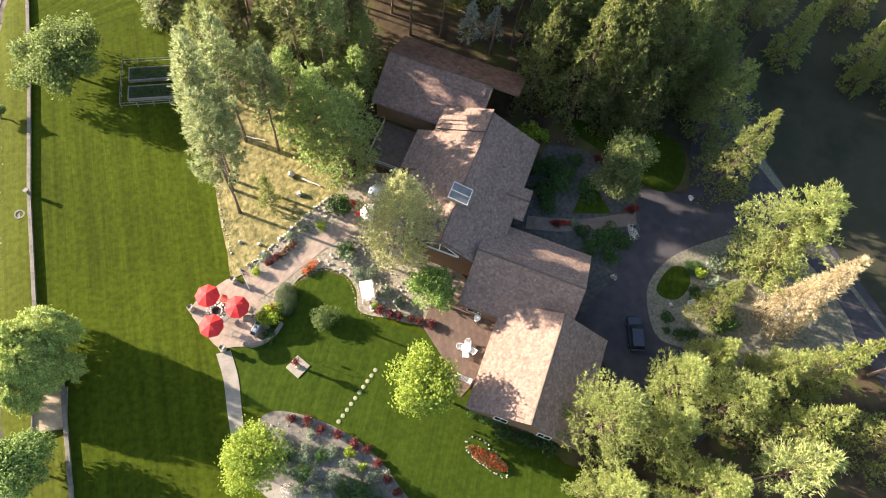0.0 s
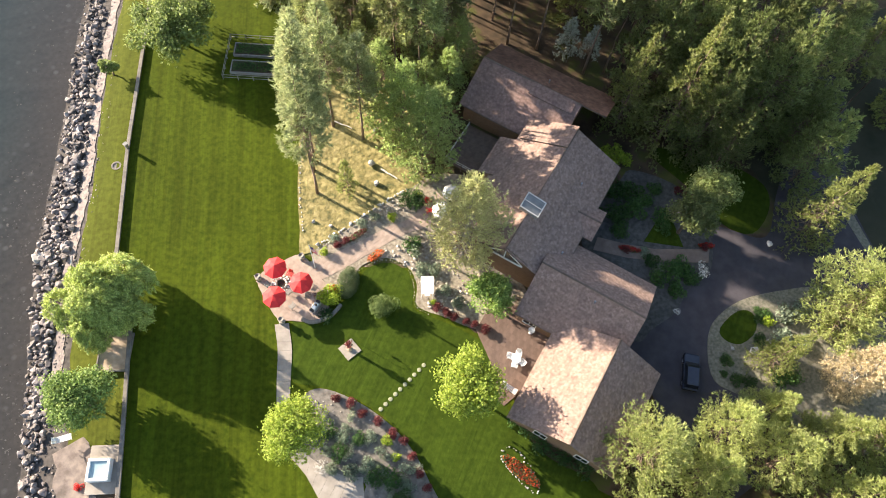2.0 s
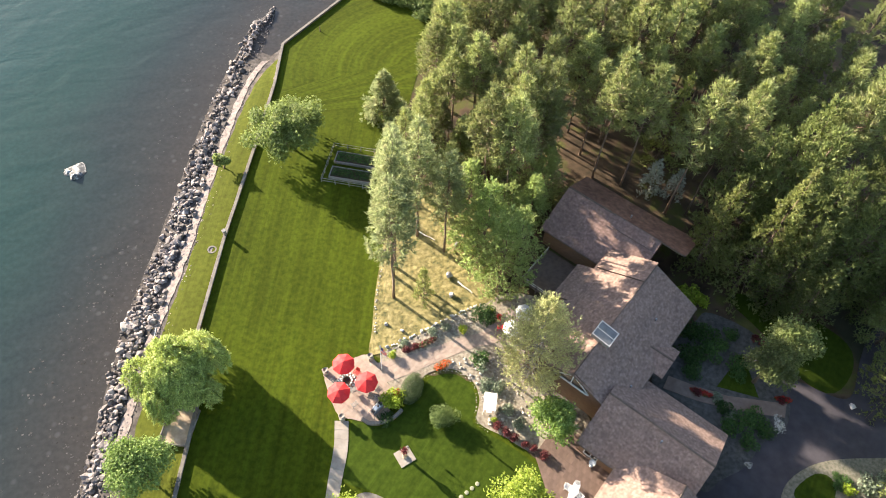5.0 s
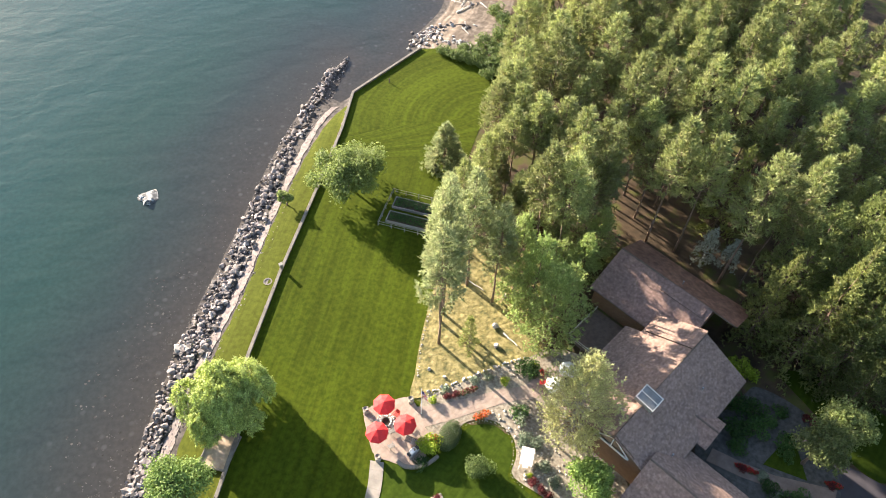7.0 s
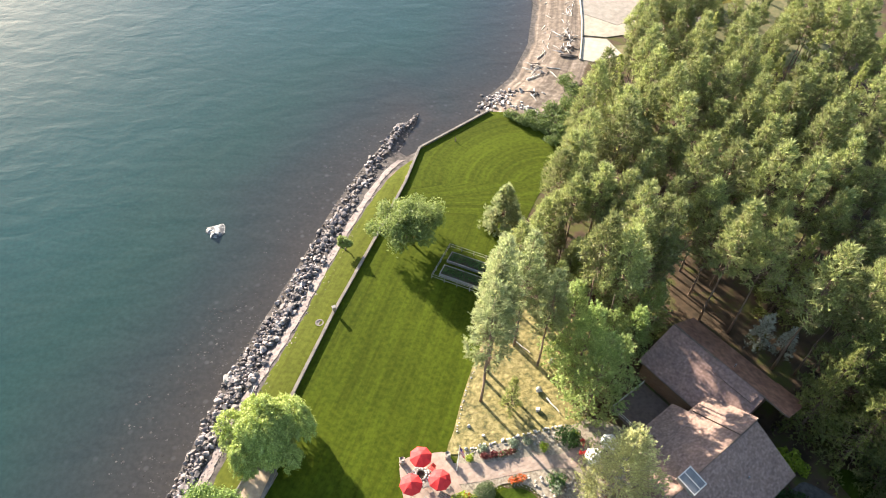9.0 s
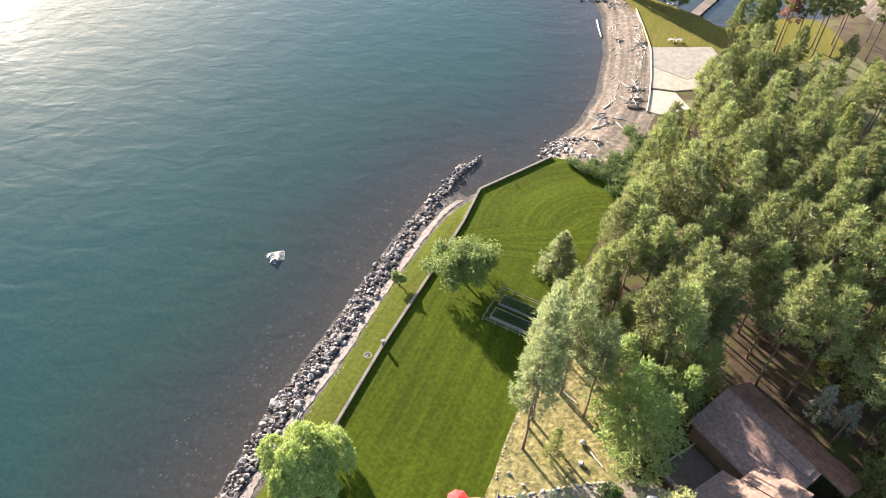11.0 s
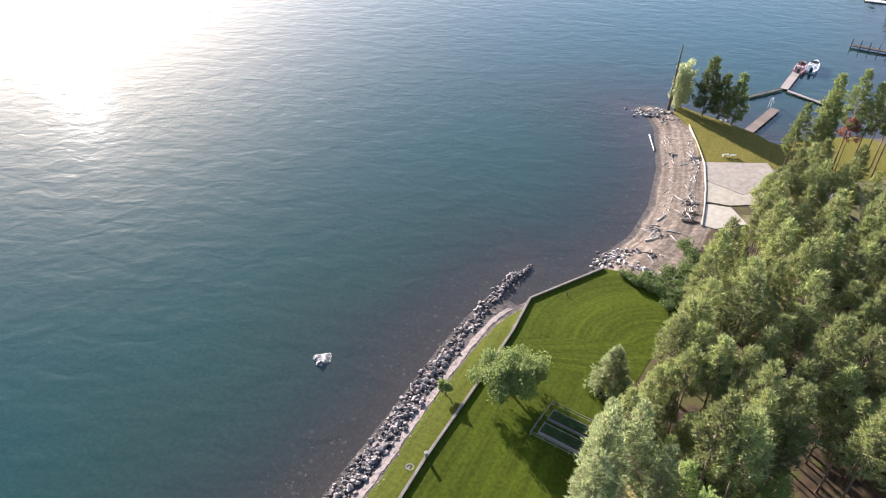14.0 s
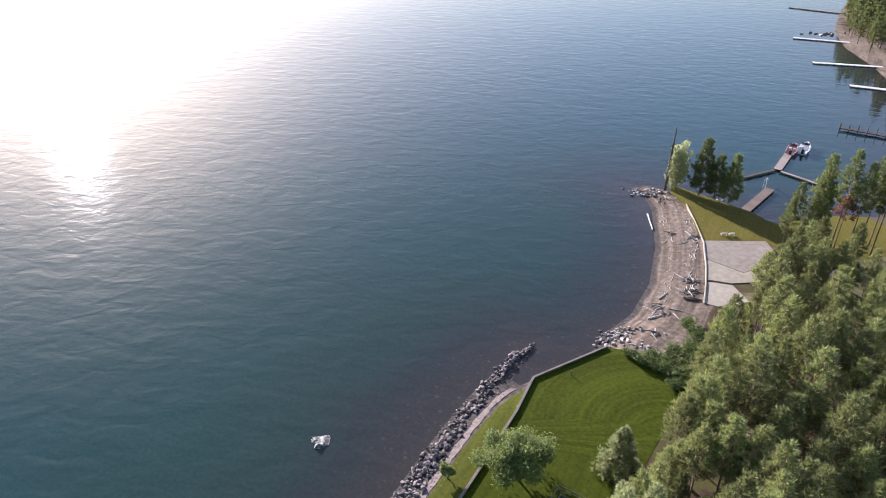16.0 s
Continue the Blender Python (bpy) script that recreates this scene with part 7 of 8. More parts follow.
def lounger(x, y, turn, label):
    root = thing("sun_lounger", label, "lounger", pose(x, y, 0.09, 0, 0, turn))
    bm = bmesh.new()
    for k in range(9):
        box(bm, -0.33, 0.33, -0.95 + 0.15 * k, -0.84 + 0.15 * k, 0.30, 0.33)
    part("seat", bm, root, mat=M["white_paint"])
    bm = bmesh.new()
    for k in range(5):
        box(bm, -0.33, 0.33, 0.02 + 0.13 * k, 0.12 + 0.13 * k, 0.0, 0.03, m=pose(0, 0.40, 0.33, 38))
    part("backrest", bm, root, mat=M["white_paint"])
    for sx in (-0.3, 0.3):
        for yy in (-0.85, 0.4):
            bm = bmesh.new()
            box(bm, sx - 0.03, sx + 0.03, yy - 0.03, yy + 0.03, 0, 0.30)
            part("leg", bm, root, mat=M["white_paint"])


lounger(22.1, 12.4, 30, "white slatted sun lounger on the terrace")
lounger(-22.7, 30.1, 80, "white slatted lounger on the bank")

grill = thing("barbecue_grill", "stainless barbecue grill on the patio", "grill", pose(6.9, 31.2, 0.09, 0, 0, 30))
bm = bmesh.new()
box(bm, -0.75, 0.75, -0.3, 0.3, 0.12, 0.85, 0.02)
part("cabinet", bm, grill, mat=M["steel_hood"])
bm = bmesh.new()
box(bm, -0.42, 0.42, -0.3, 0.28, 0.855, 1.2, 0.1)
part("hood", bm, grill, "brushed steel hood", mat=M["steel_hood"])
for s in (-1, 1):
    bm = bmesh.new()
    box(bm, s * 0.62 - 0.17, s * 0.62 + 0.17, -0.28, 0.28, 0.855, 0.89)
    part("side_shelf", bm, grill, mat=M["black"])
bm = bmesh.new()
tube(bm, [(-0.35, -0.36, 1.0), (0.35, -0.36, 1.0)], [0.02, 0.02], 6)
part("handle", bm, grill, mat=M["metal"])

mat_rug = thing("door_mat", "dark slatted mat lying on the patio", "mat", pose(7.0, 33.0, 0.10, 0, 0, -35))
for k in range(9):
    bm = bmesh.new()
    box(bm, -0.6 + 0.14 * k, -0.5 + 0.14 * k, -0.4, 0.4, 0, 0.03)
    part("slat", bm, mat_rug, mat=M["black"])

for x, y, s in ((8.1, 37.8, 1.0), (2.8, 31.5, 1.0), (2.5, 37.7, 1.0)):
    pot = thing("planter", "pale stone pedestal planter at the patio's edge", "planter", pose(x, y, 0.03))
    bm = bmesh.new()
    box(bm, -0.28, 0.28, -0.28, 0.28, 0, 0.7, 0.03)
    box(bm, -0.36, 0.36, -0.36, 0.36, 0.702, 0.8, 0.02)
    part("pillar", bm, pot, mat=M["concrete"])
    bm = bmesh.new()
    lathe(bm, [(0.15, 0.805), (0.28, 1.0), (0.3, 1.1), (0.24, 1.08), (0.1, 1.0)], 12)
    part("bowl", bm, pot, mat=M["wall_stone"])

# flag pole
pole = thing("flagpole", "white flagpole with a striped flag hanging", "flagpole", pose(9.0, 36.0, 0.05))
bm = bmesh.new()
lathe(bm, [(0.06, 0), (0.05, 3.0), (0.035, 6.2)], 8)
part("pole", bm, pole, mat=M["white_paint"])
bm = bmesh.new()
bmesh.ops.create_icosphere(bm, subdivisions=2, radius=0.08, matrix=Matrix.Translation((0, 0, 6.26)))
part("finial", bm, pole, mat=M["metal"])
verts, faces, idx = [], [], []
for i in range(9):
    for j in range(14):
        s, t = i / 8, j / 13
        verts.append((0.06 + 0.75 * s, 0.10 * math.sin(5 * s + 2 * t) * s, 6.0 - 1.25 * t - 0.95 * s ** 1.3))
for i in range(8):
    for j in range(13):
        faces.append((i * 14 + j, (i + 1) * 14 + j, (i + 1) * 14 + j + 1, i * 14 + j + 1))
        idx.append(2 if (i < 3 and j < 7) else j % 2)
flag = mesh_of("flag", verts, faces, [M["red_canvas"], M["white_canvas"], M["blue_cloth"]], True, idx)
part("flag", flag, pole, "red and white striped flag with blue corner", m=pose(0, 0, 0, 0, 0, -40))

# garden ornament on its stone square
orn = thing("pedestal_planter", "tall stone pedestal planter on a square slab", "garden ornament", pose(8.25, 24.9, 0.035, 0, 0, 12))
bm = bmesh.new()
box(bm, -0.95, 0.95, -0.95, 0.95, 0, 0.08, 0.02)
part("slab", bm, orn, mat=M["concrete"])
bm = bmesh.new()
lathe(bm, [(0.30, 0.085), (0.30, 0.25), (0.17, 0.35), (0.14, 1.3), (0.2, 1.4), (0.36, 1.65), (0.40, 1.8), (0.3, 1.8), (0.2, 1.72)], 14)
part("urn", bm, orn, mat=M["sand"])
part("plant", triangles("plant", leaf_points(np.random.default_rng(8).normal(0, 0.2, (160, 3)) + np.array((0, 0, 2.0)), np.tile((0, 0, 1.0), (160, 1)), 0.12, np.random.default_rng(9)), M["shrub_red"]), orn)

hook = thing("shepherd_hook", "tall black garden hook with a hanging feeder", "garden hook", pose(6.3, 30.2, 0.03, 0, 0, 20))
bm = bmesh.new()
tube(bm, [(0, 0, 0), (0, 0, 3.3), (0.1, 0, 3.6), (0.35, 0, 3.75), (0.6, 0, 3.6), (0.66, 0, 3.4)], [0.03] * 6, 6)
part("rod", bm, hook, mat=M["black"])
bm = bmesh.new()
lathe(bm, [(0.05, 2.95), (0.12, 3.0), (0.12, 3.25), (0.03, 3.4)], 8, (0.66, 0))
part("feeder", bm, hook, mat=M["dark_wood"])

bm = bmesh.new()
lathe(bm, [(0.24, 0.0), (0.25, 0.03), (0.21, 0.05), (0.05, 0.065)], 12)
stone_me = from_bm("stepping_stone", bm, M["stepping"])
for k in range(10):
    thing("stepping_stone", "pale round stepping stone set in the lawn", "stepping stone", pose(8.3 + 0.73 * k, 17.15 + 0.24 * k, 0.035, 0, 0, 40 * k), "stepping stones", data=stone_me)

swing = thing("garden_swing", "white canopy garden swing in the gravel bed", "swing", pose(19.5, 27.2, 0.05, 0, 0, -28))
bm = bmesh.new()
vs = [[bm.verts.new((x, y, 1.75 + 0.14 * (1 - (y / 1.1) ** 2))) for x in (-0.75, 0.75)] for y in (-1.1, -0.55, 0, 0.55, 1.1)]
lo_ = [[bm.verts.new((v.co.x, v.co.y, v.co.z - 0.05)) for v in row] for row in vs]
for i in range(4):
    bm.faces.new((vs[i][0], vs[i][1], vs[i + 1][1], vs[i + 1][0]))
    bm.faces.new((lo_[i][0], lo_[i + 1][0], lo_[i + 1][1], lo_[i][1]))
    for c in (0, 1):
        bm.faces.new((vs[i][c], vs[i + 1][c], lo_[i + 1][c], lo_[i][c]))
for i in (0, 4):
    bm.faces.new((vs[i][0], vs[i][1], lo_[i][1], lo_[i][0]))
part("canopy", bm, swing, mat=M["white_canvas"])
for sy in (-1.05, 1.05):
    for sx in (-0.7, 0.7):
        bm = bmesh.new()
        tube(bm, [(sx, sy, 0), (sx * 0.85, sy, 1.72)], [0.035, 0.035], 6)
        part("leg", bm, swing, mat=M["white_paint"])
bm = bmesh.new()
box(bm, -0.28, 0.28, -0.9, 0.9, 0.45, 0.53, 0.02)
part("seat", bm, swing, mat=M["white_canvas"])
bm = bmesh.new()
box(bm, 0.29, 0.35, -0.9, 0.9, 0.5, 1.0, 0.02)
part("backrest", bm, swing, mat=M["white_canvas"])
bath = thing("bird_bath", "small white bird bath against the house", "bird bath", pose(27.8, 16.9, 0.09))
bm = bmesh.new()
lathe(bm, [(0.22, 0), (0.1, 0.12), (0.09, 0.7), (0.38, 0.85), (0.4, 0.92), (0.3, 0.88), (0.05, 0.84)], 14)
part("basin", bm, bath, mat=M["white_paint"])


# ---- lawn by the lake ----
frame_thing = thing("garden_enclosure", "grey timber rail enclosure round vegetable beds", "garden fence", pose(9.6, 67.0, 0.02, 0, 0, -30.5))
W_, L_ = 8.2, 7.0
def rail(p, q, r=0.035):
    bm = bmesh.new()
    tube(bm, [p, q], [r, r], 4)
    part("rail", bm, frame_thing, mat=M["grey_timber"])
for z in (0.45, 0.95):
    for p, q in (((0, 0), (W_, 0)), ((W_, 0), (W_, L_)), ((W_, L_), (0, L_)), ((0, L_), (0, 0))):
        rail((*p, z), (*q, z))
for k in range(5):
    for p in ((W_ * k / 4, 0), (W_ * k / 4, L_), (0, L_ * k / 4), (W_, L_ * k / 4)):
        bm = bmesh.new()
        box(bm, p[0] - 0.045, p[0] + 0.045, p[1] - 0.045, p[1] + 0.045, -0.1, 1.0)
        part("post", bm, frame_thing, mat=M["grey_timber"])
for y0 in (0.9, 3.9):
    bed = thing("raised_bed", "grey timber raised vegetable bed with plants", "raised bed", frame_thing.matrix_basis.copy())
    for b in ((0.8, W_ - 0.6, y0, y0 + 0.12), (0.8, W_ - 0.6, y0 + 2.0, y0 + 2.12), (0.8, 0.92, y0 + 0.12, y0 + 2.0), (W_ - 0.72, W_ - 0.6, y0 + 0.12, y0 + 2.0)):
        bm = bmesh.new()
        box(bm, *b, -0.05, 0.5)
        part("board", bm, bed, mat=M["grey_timber"])
    bm = bmesh.new()
    box(bm, 0.93, W_ - 0.73, y0 + 0.13, y0 + 1.99, -0.05, 0.38)
    part("soil", bm, bed, mat=M["soil"])
    g = np.random.default_rng(int(y0 * 10))
    c = np.stack([g.uniform(1.1, W_ - 0.9, 900), y0 + 0.3 + 1.5 * g.random(900), g.uniform(0.38, 0.85, 900)], 1)
    part("vegetation", triangles("vegetation", leaf_points(c, np.tile((0, 0, 1.0), (900, 1)), 0.13, g), M["shrub_green"]), bed)
lamp = thing("wall_lamp", "small grey lamp pillar on the sea wall", "lamp", pose(-5.15, 61.9, 0.41, 0, 0, 24))
bm = bmesh.new()
box(bm, -0.2, 0.2, -0.2, 0.2, 0, 0.75, 0.02)
part("pillar", bm, lamp, mat=M["wall_stone"])
bm = bmesh.new()
box(bm, -0.27, 0.27, -0.27, 0.27, 0.752, 0.85, 0.03)
part("cap", bm, lamp, mat=M["grey_timber"])
ring = thing("stone_ring", "round stone ring set in the grass bank", "stone ring", pose(-7.3, 60.4, float(height(-7.3, 60.4)) + 0.10))
bm = bmesh.new()
lathe(bm, [(0.62, 0.0), (0.62, 0.08), (0.42, 0.08), (0.42, 0.02), (0.02, 0.02)], 20)
part("ring", bm, ring, mat=M["wall_stone"])
stake = thing("lawn_stake", "short dark stake standing in the lawn", "stake", pose(17.9, 99.8, 0.02))
bm = bmesh.new()
tube(bm, [(0, 0, 0), (0, 0, 0.9)], [0.09, 0.07], 6)
part("post", bm, stake, mat=M["dark_wood"])
sandbox = thing("sand_box", "timber-edged square of sand beside the sea wall", "sandbox", pose(-14.95, 36.8, -0.28, 0, 0, -28))
bm = bmesh.new()
box(bm, -1.6, 1.6, -2.05, 2.05, -0.5, 0.42)
part("sand", bm, sandbox, mat=M["sand"])
for b in ((-1.75, -1.605, -2.2, 2.2), (1.605, 1.75, -2.2, 2.2), (-1.60, 1.60, -2.2, -2.055), (-1.60, 1.60, 2.055, 2.2)):
    bm = bmesh.new()
    box(bm, *b, -0.6, 0.62)
    part("edge_board", bm, sandbox, mat=M["wall_stone"])
tub = thing("hot_tub", "square white hot tub with pale blue water", "hot tub", pose(-20.3, 25.2, -0.35, 0, 0, -26))
bm = bmesh.new()
box(bm, -1.15, 1.15, -1.15, -0.85, 0, 1.15, 0.05)
box(bm, -1.15, 1.15, 0.85, 1.15, 0, 1.15, 0.05)
box(bm, -1.15, -0.85, -0.845, 0.845, 0, 1.15, 0.05)
box(bm, 0.85, 1.15, -0.845, 0.845, 0, 1.15, 0.05)
part("shell", bm, tub, mat=M["white_paint"])
bm = bmesh.new()
box(bm, -0.84, 0.84, -0.84, 0.84, 0.05, 0.98)
part("water", bm, tub, "still pale blue water", mat=M["tub_water"])
pad2 = thing("tub_deck", "pale concrete pad under the hot tub", "pad", pose(-19.8, 25.2, float(height(-19.8, 25.2)) + 0.08, 0, 0, -26))
bm = bmesh.new()
box(bm, -1.8, 2.0, -2.6, 2.4, 0.0, 0.14, 0.02)
part("slab", bm, pad2, mat=M["concrete"])
stand(shrub("red_planter", 220, 0.5, 0.6, "flower_red", "pot of red flowers beside the hot tub", 260, 0.09, "plant", 5), -22.9, 24.7)

# ---- drive ----
car = thing("parked_car", "dark blue sport utility car parked on the drive", "car", pose(41.6, 4.0, 0.04, 0, 0, 50) @ Matrix.Scale(0.92, 4))
bm = bmesh.new()
secs = [(-2.35, 0.55, 0.85, 0.86), (-2.25, 0.35, 1.0, 0.95), (-1.0, 0.32, 1.05, 0.97), (1.0, 0.32, 1.05, 0.97), (2.2, 0.35, 1.02, 0.95), (2.36, 0.5, 0.9, 0.88)]
rows_ = [[bm.verts.new((x, y, z)) for y, z in ((-w, z0), (-w, (z0 + z1) / 2), (-w * 0.94, z1), (w * 0.94, z1), (w, (z0 + z1) / 2), (w, z0))] for x, z0, z1, w in secs]
for a_, b_ in zip(rows_, rows_[1:]):
    for k in range(6):
        bm.faces.new((a_[k], a_[(k + 1) % 6], b_[(k + 1) % 6], b_[k]))
bm.faces.new(rows_[0])
bm.faces.new(rows_[-1][::-1])
body = part("body", bm, car, mat=M["car_paint"])
bm = bmesh.new()
b0 = [bm.verts.new((x, s * w, 1.055)) for x, w, s in ((-2.15, 0.87, -1), (1.2, 0.87, -1), (1.2, 0.87, 1), (-2.15, 0.87, 1))]
b1 = [bm.verts.new((x, s * w, 1.66)) for x, w, s in ((-1.9, 0.72, -1), (0.4, 0.72, -1), (0.4, 0.72, 1), (-1.9, 0.72, 1))]
for k in range(4):
    bm.faces.new((b0[k], b0[(k + 1) % 4], b1[(k + 1) % 4], b1[k]))
bm.faces.new(b1)
part("glasshouse", bm, car, "dark tinted windows", mat=M["dark_glass"])
bm = bmesh.new()
box(bm, -1.92, 0.42, -0.73, 0.73, 1.664, 1.72, 0.03)
part("roof", bm, car, mat=M["car_paint"])
for x in (-1.45, 1.45):
    for s in (-1, 1):
        bm = bmesh.new()
        tube(bm, [(0, -0.12, 0), (0, 0.12, 0)], [0.36, 0.36], 16)
        w_ = part("wheel", bm, car, m=pose(x, s * 0.86, 0.36), mat=M["black"])
        bm = bmesh.new()
        tube(bm, [(0, s * 0.115, 0), (0, s * 0.135, 0)], [0.2, 0.2], 12)
        part("rim", bm, w_, mat=M["metal"])
for s in (-1, 1):
    bm = bmesh.new()
    box(bm, 0.75, 0.9, s * 1.02 - 0.09, s * 1.02 + 0.09, 1.0, 1.14, 0.03)
    part("mirror", bm, car, mat=M["car_paint"])
    bm = bmesh.new()
    box(bm, 2.28, 2.375, s * 0.65 - 0.18, s * 0.65 + 0.18, 0.7, 0.85)
    part("headlight", bm, car, mat=M["pale_glass"])

# ---- beach, point and docks ----
slab("point_lawn", rounded([(56.9, 188.0), (62.0, 183.5), (69.0, 177.0), (74.0, 172.0), (78.0, 166.0), (88.0, 170.0), (104.0, 172.0), (106.0, 155.0), (90.0, 148.0), (76.0, 151.0), (70.0, 154.3), (56.6, 152.4), (57.4, 173.0), (55.4, 183.0)], 3), 0.05, 0.4, M["point_turf"],
     "sunlit grass on the point", "lawn")
slab("cabin_yard", [(71.9, 153.2), (76.0, 150.6), (90.0, 147.6), (105.5, 154.6), (112.0, 140.0), (106.0, 124.0), (90.0, 119.0), (74.0, 116.5), (62.0, 115.0), (56.8, 130.8), (66.3, 130.9), (72.2, 139.9)], 0.03, 0.3, M["dry_yard"], "dry rough grass round the lake cabin", "grass")
slab("concrete_pad", [(56.3, 154.4), (71.8, 155.4), (72.4, 146.0), (61.2, 139.4), (54.5, 145.2)], 0.10, 0.5, M["concrete"], "worn grey-tan concrete apron above the beach", "paving")
slab("apron_wedge", [(54.4, 145.0), (61.1, 139.2), (69.0, 143.4), (72.0, 137.0), (57.0, 134.3), (52.0, 135.5)], 0.12, 0.5, M["buff_concrete"], "paler tan concrete wedge of the apron", "paving")
slab("lower_apron", [(51.8, 134.6), (57.0, 133.6), (58.5, 127.0), (51.2, 124.6), (48.7, 125.8)], 0.06, 0.5, M["pale_concrete"], "almost white concrete ramp one step below the apron", "paving")
bwall = thing("beach_wall", "pale low concrete retaining wall behind the beach", "wall", kind="structure")
for p, q in zip([(57.4, 175.5), (57.0, 165.0), (56.1, 153.4), (53.4, 141.5), (51.0, 133.0), (48.6, 125.6)], [(57.0, 165.0), (56.1, 153.4), (53.4, 141.5), (51.0, 133.0), (48.6, 125.6)]):
    d = math.hypot(q[0] - p[0], q[1] - p[1])
    bm = bmesh.new()
    box(bm, 0, d - 0.02, -0.13, 0.13, -1.8, 0.3, 0.03)
    part("wall_length", bm, bwall, mat=M["pale_concrete"], m=pose(p[0], p[1], 0, 0, 0, math.degrees(math.atan2(q[1] - p[1], q[0] - p[0]))))
r5 = random.Random(21)
drift = [((46.6, 172.5), (46.0, 163.0), 0.35), ((48.6, 168.0), (49.4, 165.5), 0.15), ((51.0, 170.0), (52.5, 168.0), 0.16), ((50.0, 160.0), (51.5, 158.5), 0.2), ((53.6, 158.5), (54.8, 155.0), 0.25), ((52.0, 150.0), (52.6, 146.0), 0.2), ((50.0, 146.5), (51.6, 144.8), 0.14), ((49.0, 142.0), (50.8, 137.6), 0.2),
         ((46.0, 139.0), (47.6, 135.6), 0.2), ((45.0, 125.9), (47.8, 124.7), 0.42), ((40.0, 128.5), (42.4, 131.0), 0.25), ((37.0, 124.0), (39.4, 127.4), 0.3), ((36.0, 120.6), (39.0, 121.6), 0.3), ((33.0, 118.0), (35.0, 121.4), 0.25), ((41.0, 124.0), (43.6, 122.6), 0.22), ((38.6, 117.0), (40.0, 119.6), 0.2), ((-16.0, 51.2), (-17.6, 46.8), 0.13)]
for (a_, b_, w_) in drift[:2] + drift[2::2]:
    log("bleached driftwood log lying on the beach", (*a_, float(height(*a_)) + w_ * 0.7), (*b_, float(height(*b_)) + w_ * 0.7), w_, "driftwood_log")["group"] = "driftwood"
# sticks in two wrack lines, thicker towards the heaps
wracks = [(run([(54.6, 158.0), (52.6, 150.5), (50.9, 144.3), (49.0, 138.0), (47.4, 131.5)], 6), 0.7, 46), (run([(50.5, 172.0), (48.4, 158.0), (46.7, 146.0), (43.4, 134.5), (40.0, 126.5), (36.8, 121.0)], 6), 0.6, 36),
          (run([(54.4, 178.0), (55.6, 168.0), (54.8, 158.5)], 6), 0.7, 16)]
for line, loose, count in wracks:
    for k in range(count):
        f = r5.random() * (len(line) - 1.001)
        p, q = line[int(f)], line[int(f) + 1]
        base = p + (q - p) * (f - int(f)) + np.array((r5.gauss(0, loose), r5.gauss(0, loose)))
        if far_from(SHORE, [base[0]], [base[1]])[0] < 1.2 or not inside(SHORE, [base[0]], [base[1]])[0]:
            continue
        way = math.atan2(q[1] - p[1], q[0] - p[0]) + (r5.uniform(-1.6, 1.6) if k % 4 == 0 else r5.gauss(0, 0.3))
        ln = r5.uniform(0.5, 2.4)
        e = base + np.array((math.cos(way), math.sin(way))) * ln
        log("small bleached driftwood stick on the beach", (*base, float(height(*base)) + 0.08), (*e, float(height(*e)) + 0.08), r5.uniform(0.06, 0.15), "driftwood_stick")["group"] = "driftwood"


def debris_heap(label, x, y, reach, sticks, stones, seed):
    """Washed-up wood and stones heaped together."""
    r = random.Random(seed)
    root = thing("debris_heap", label, "driftwood heap")
    for k in range(sticks):
        px_, py_ = x + r.gauss(0, reach), y + r.gauss(0, reach * 0.7)
        way, ln = r.uniform(0, 6.28), r.uniform(0.8, 2.6)
        z = float(height(px_, py_)) + r.uniform(0.1, 0.45)
        bm = bmesh.new()
        tube(bm, [(px_, py_, z), (px_ + 0.5 * ln * math.cos(way), py_ + 0.5 * ln * math.sin(way), z + 0.06), (px_ + ln * math.cos(way), py_ + ln * math.sin(way), z - 0.05)], [0.12, 0.11, 0.06], 5)
        part("stick", bm, root, mat=M["dark_wood"] if k % 3 else M["driftwood"])
    for k in range(stones):
        px_, py_ = x + r.gauss(0, reach), y + r.gauss(0, reach * 0.7)
        w = r.uniform(0.4, 0.9)
        part("stone", (boulders if k % 2 else pale_boulders)[r.randrange(8)], root, m=pose(px_, py_, float(height(px_, py_)) + 0.1 * w, 0, 0, r.uniform(0, 360)) @ Matrix.Diagonal((w, w, w, 1)))
    return root


debris_heap("dark heap of washed-up wood on the beach", 46.4, 130.6, 1.2, 22, 5, 1)
debris_heap("small heap of dark driftwood on the beach", 48.4, 135.4, 0.7, 10, 3, 2)
debris_heap("pale stones and logs heaped on the beach", 38.2, 125.2, 0.9, 7, 9, 3)
debris_heap("pale stones and logs heaped on the beach", 39.8, 122.4, 0.9, 6, 6, 4)
debris_heap("dark stones and roots below the wood", 36.2, 114.6, 0.8, 6, 9, 5)
debris_heap("dark roots washed against the wall", 54.6, 157.6, 0.9, 12, 3, 6)
debris_heap("dark stump and stones on the beach", 50.0, 159.8, 0.5, 6, 4, 7)
debris_heap("stones and driftwood at the head of the beach", 53.2, 180.5, 1.4, 8, 16, 8)
rowboat = thing("rowing_boat", "dark overturned rowing boat lying on the beach", "boat", pose(46.7, 127.4, float(height(46.7, 127.4)), 0, 0, -15))
bm = bmesh.new()
secs = [(-1.9, 0.35, 0.35), (-1.0, 0.62, 0.48), (0.2, 0.68, 0.52), (1.2, 0.45, 0.46), (1.9, 0.05, 0.3)]
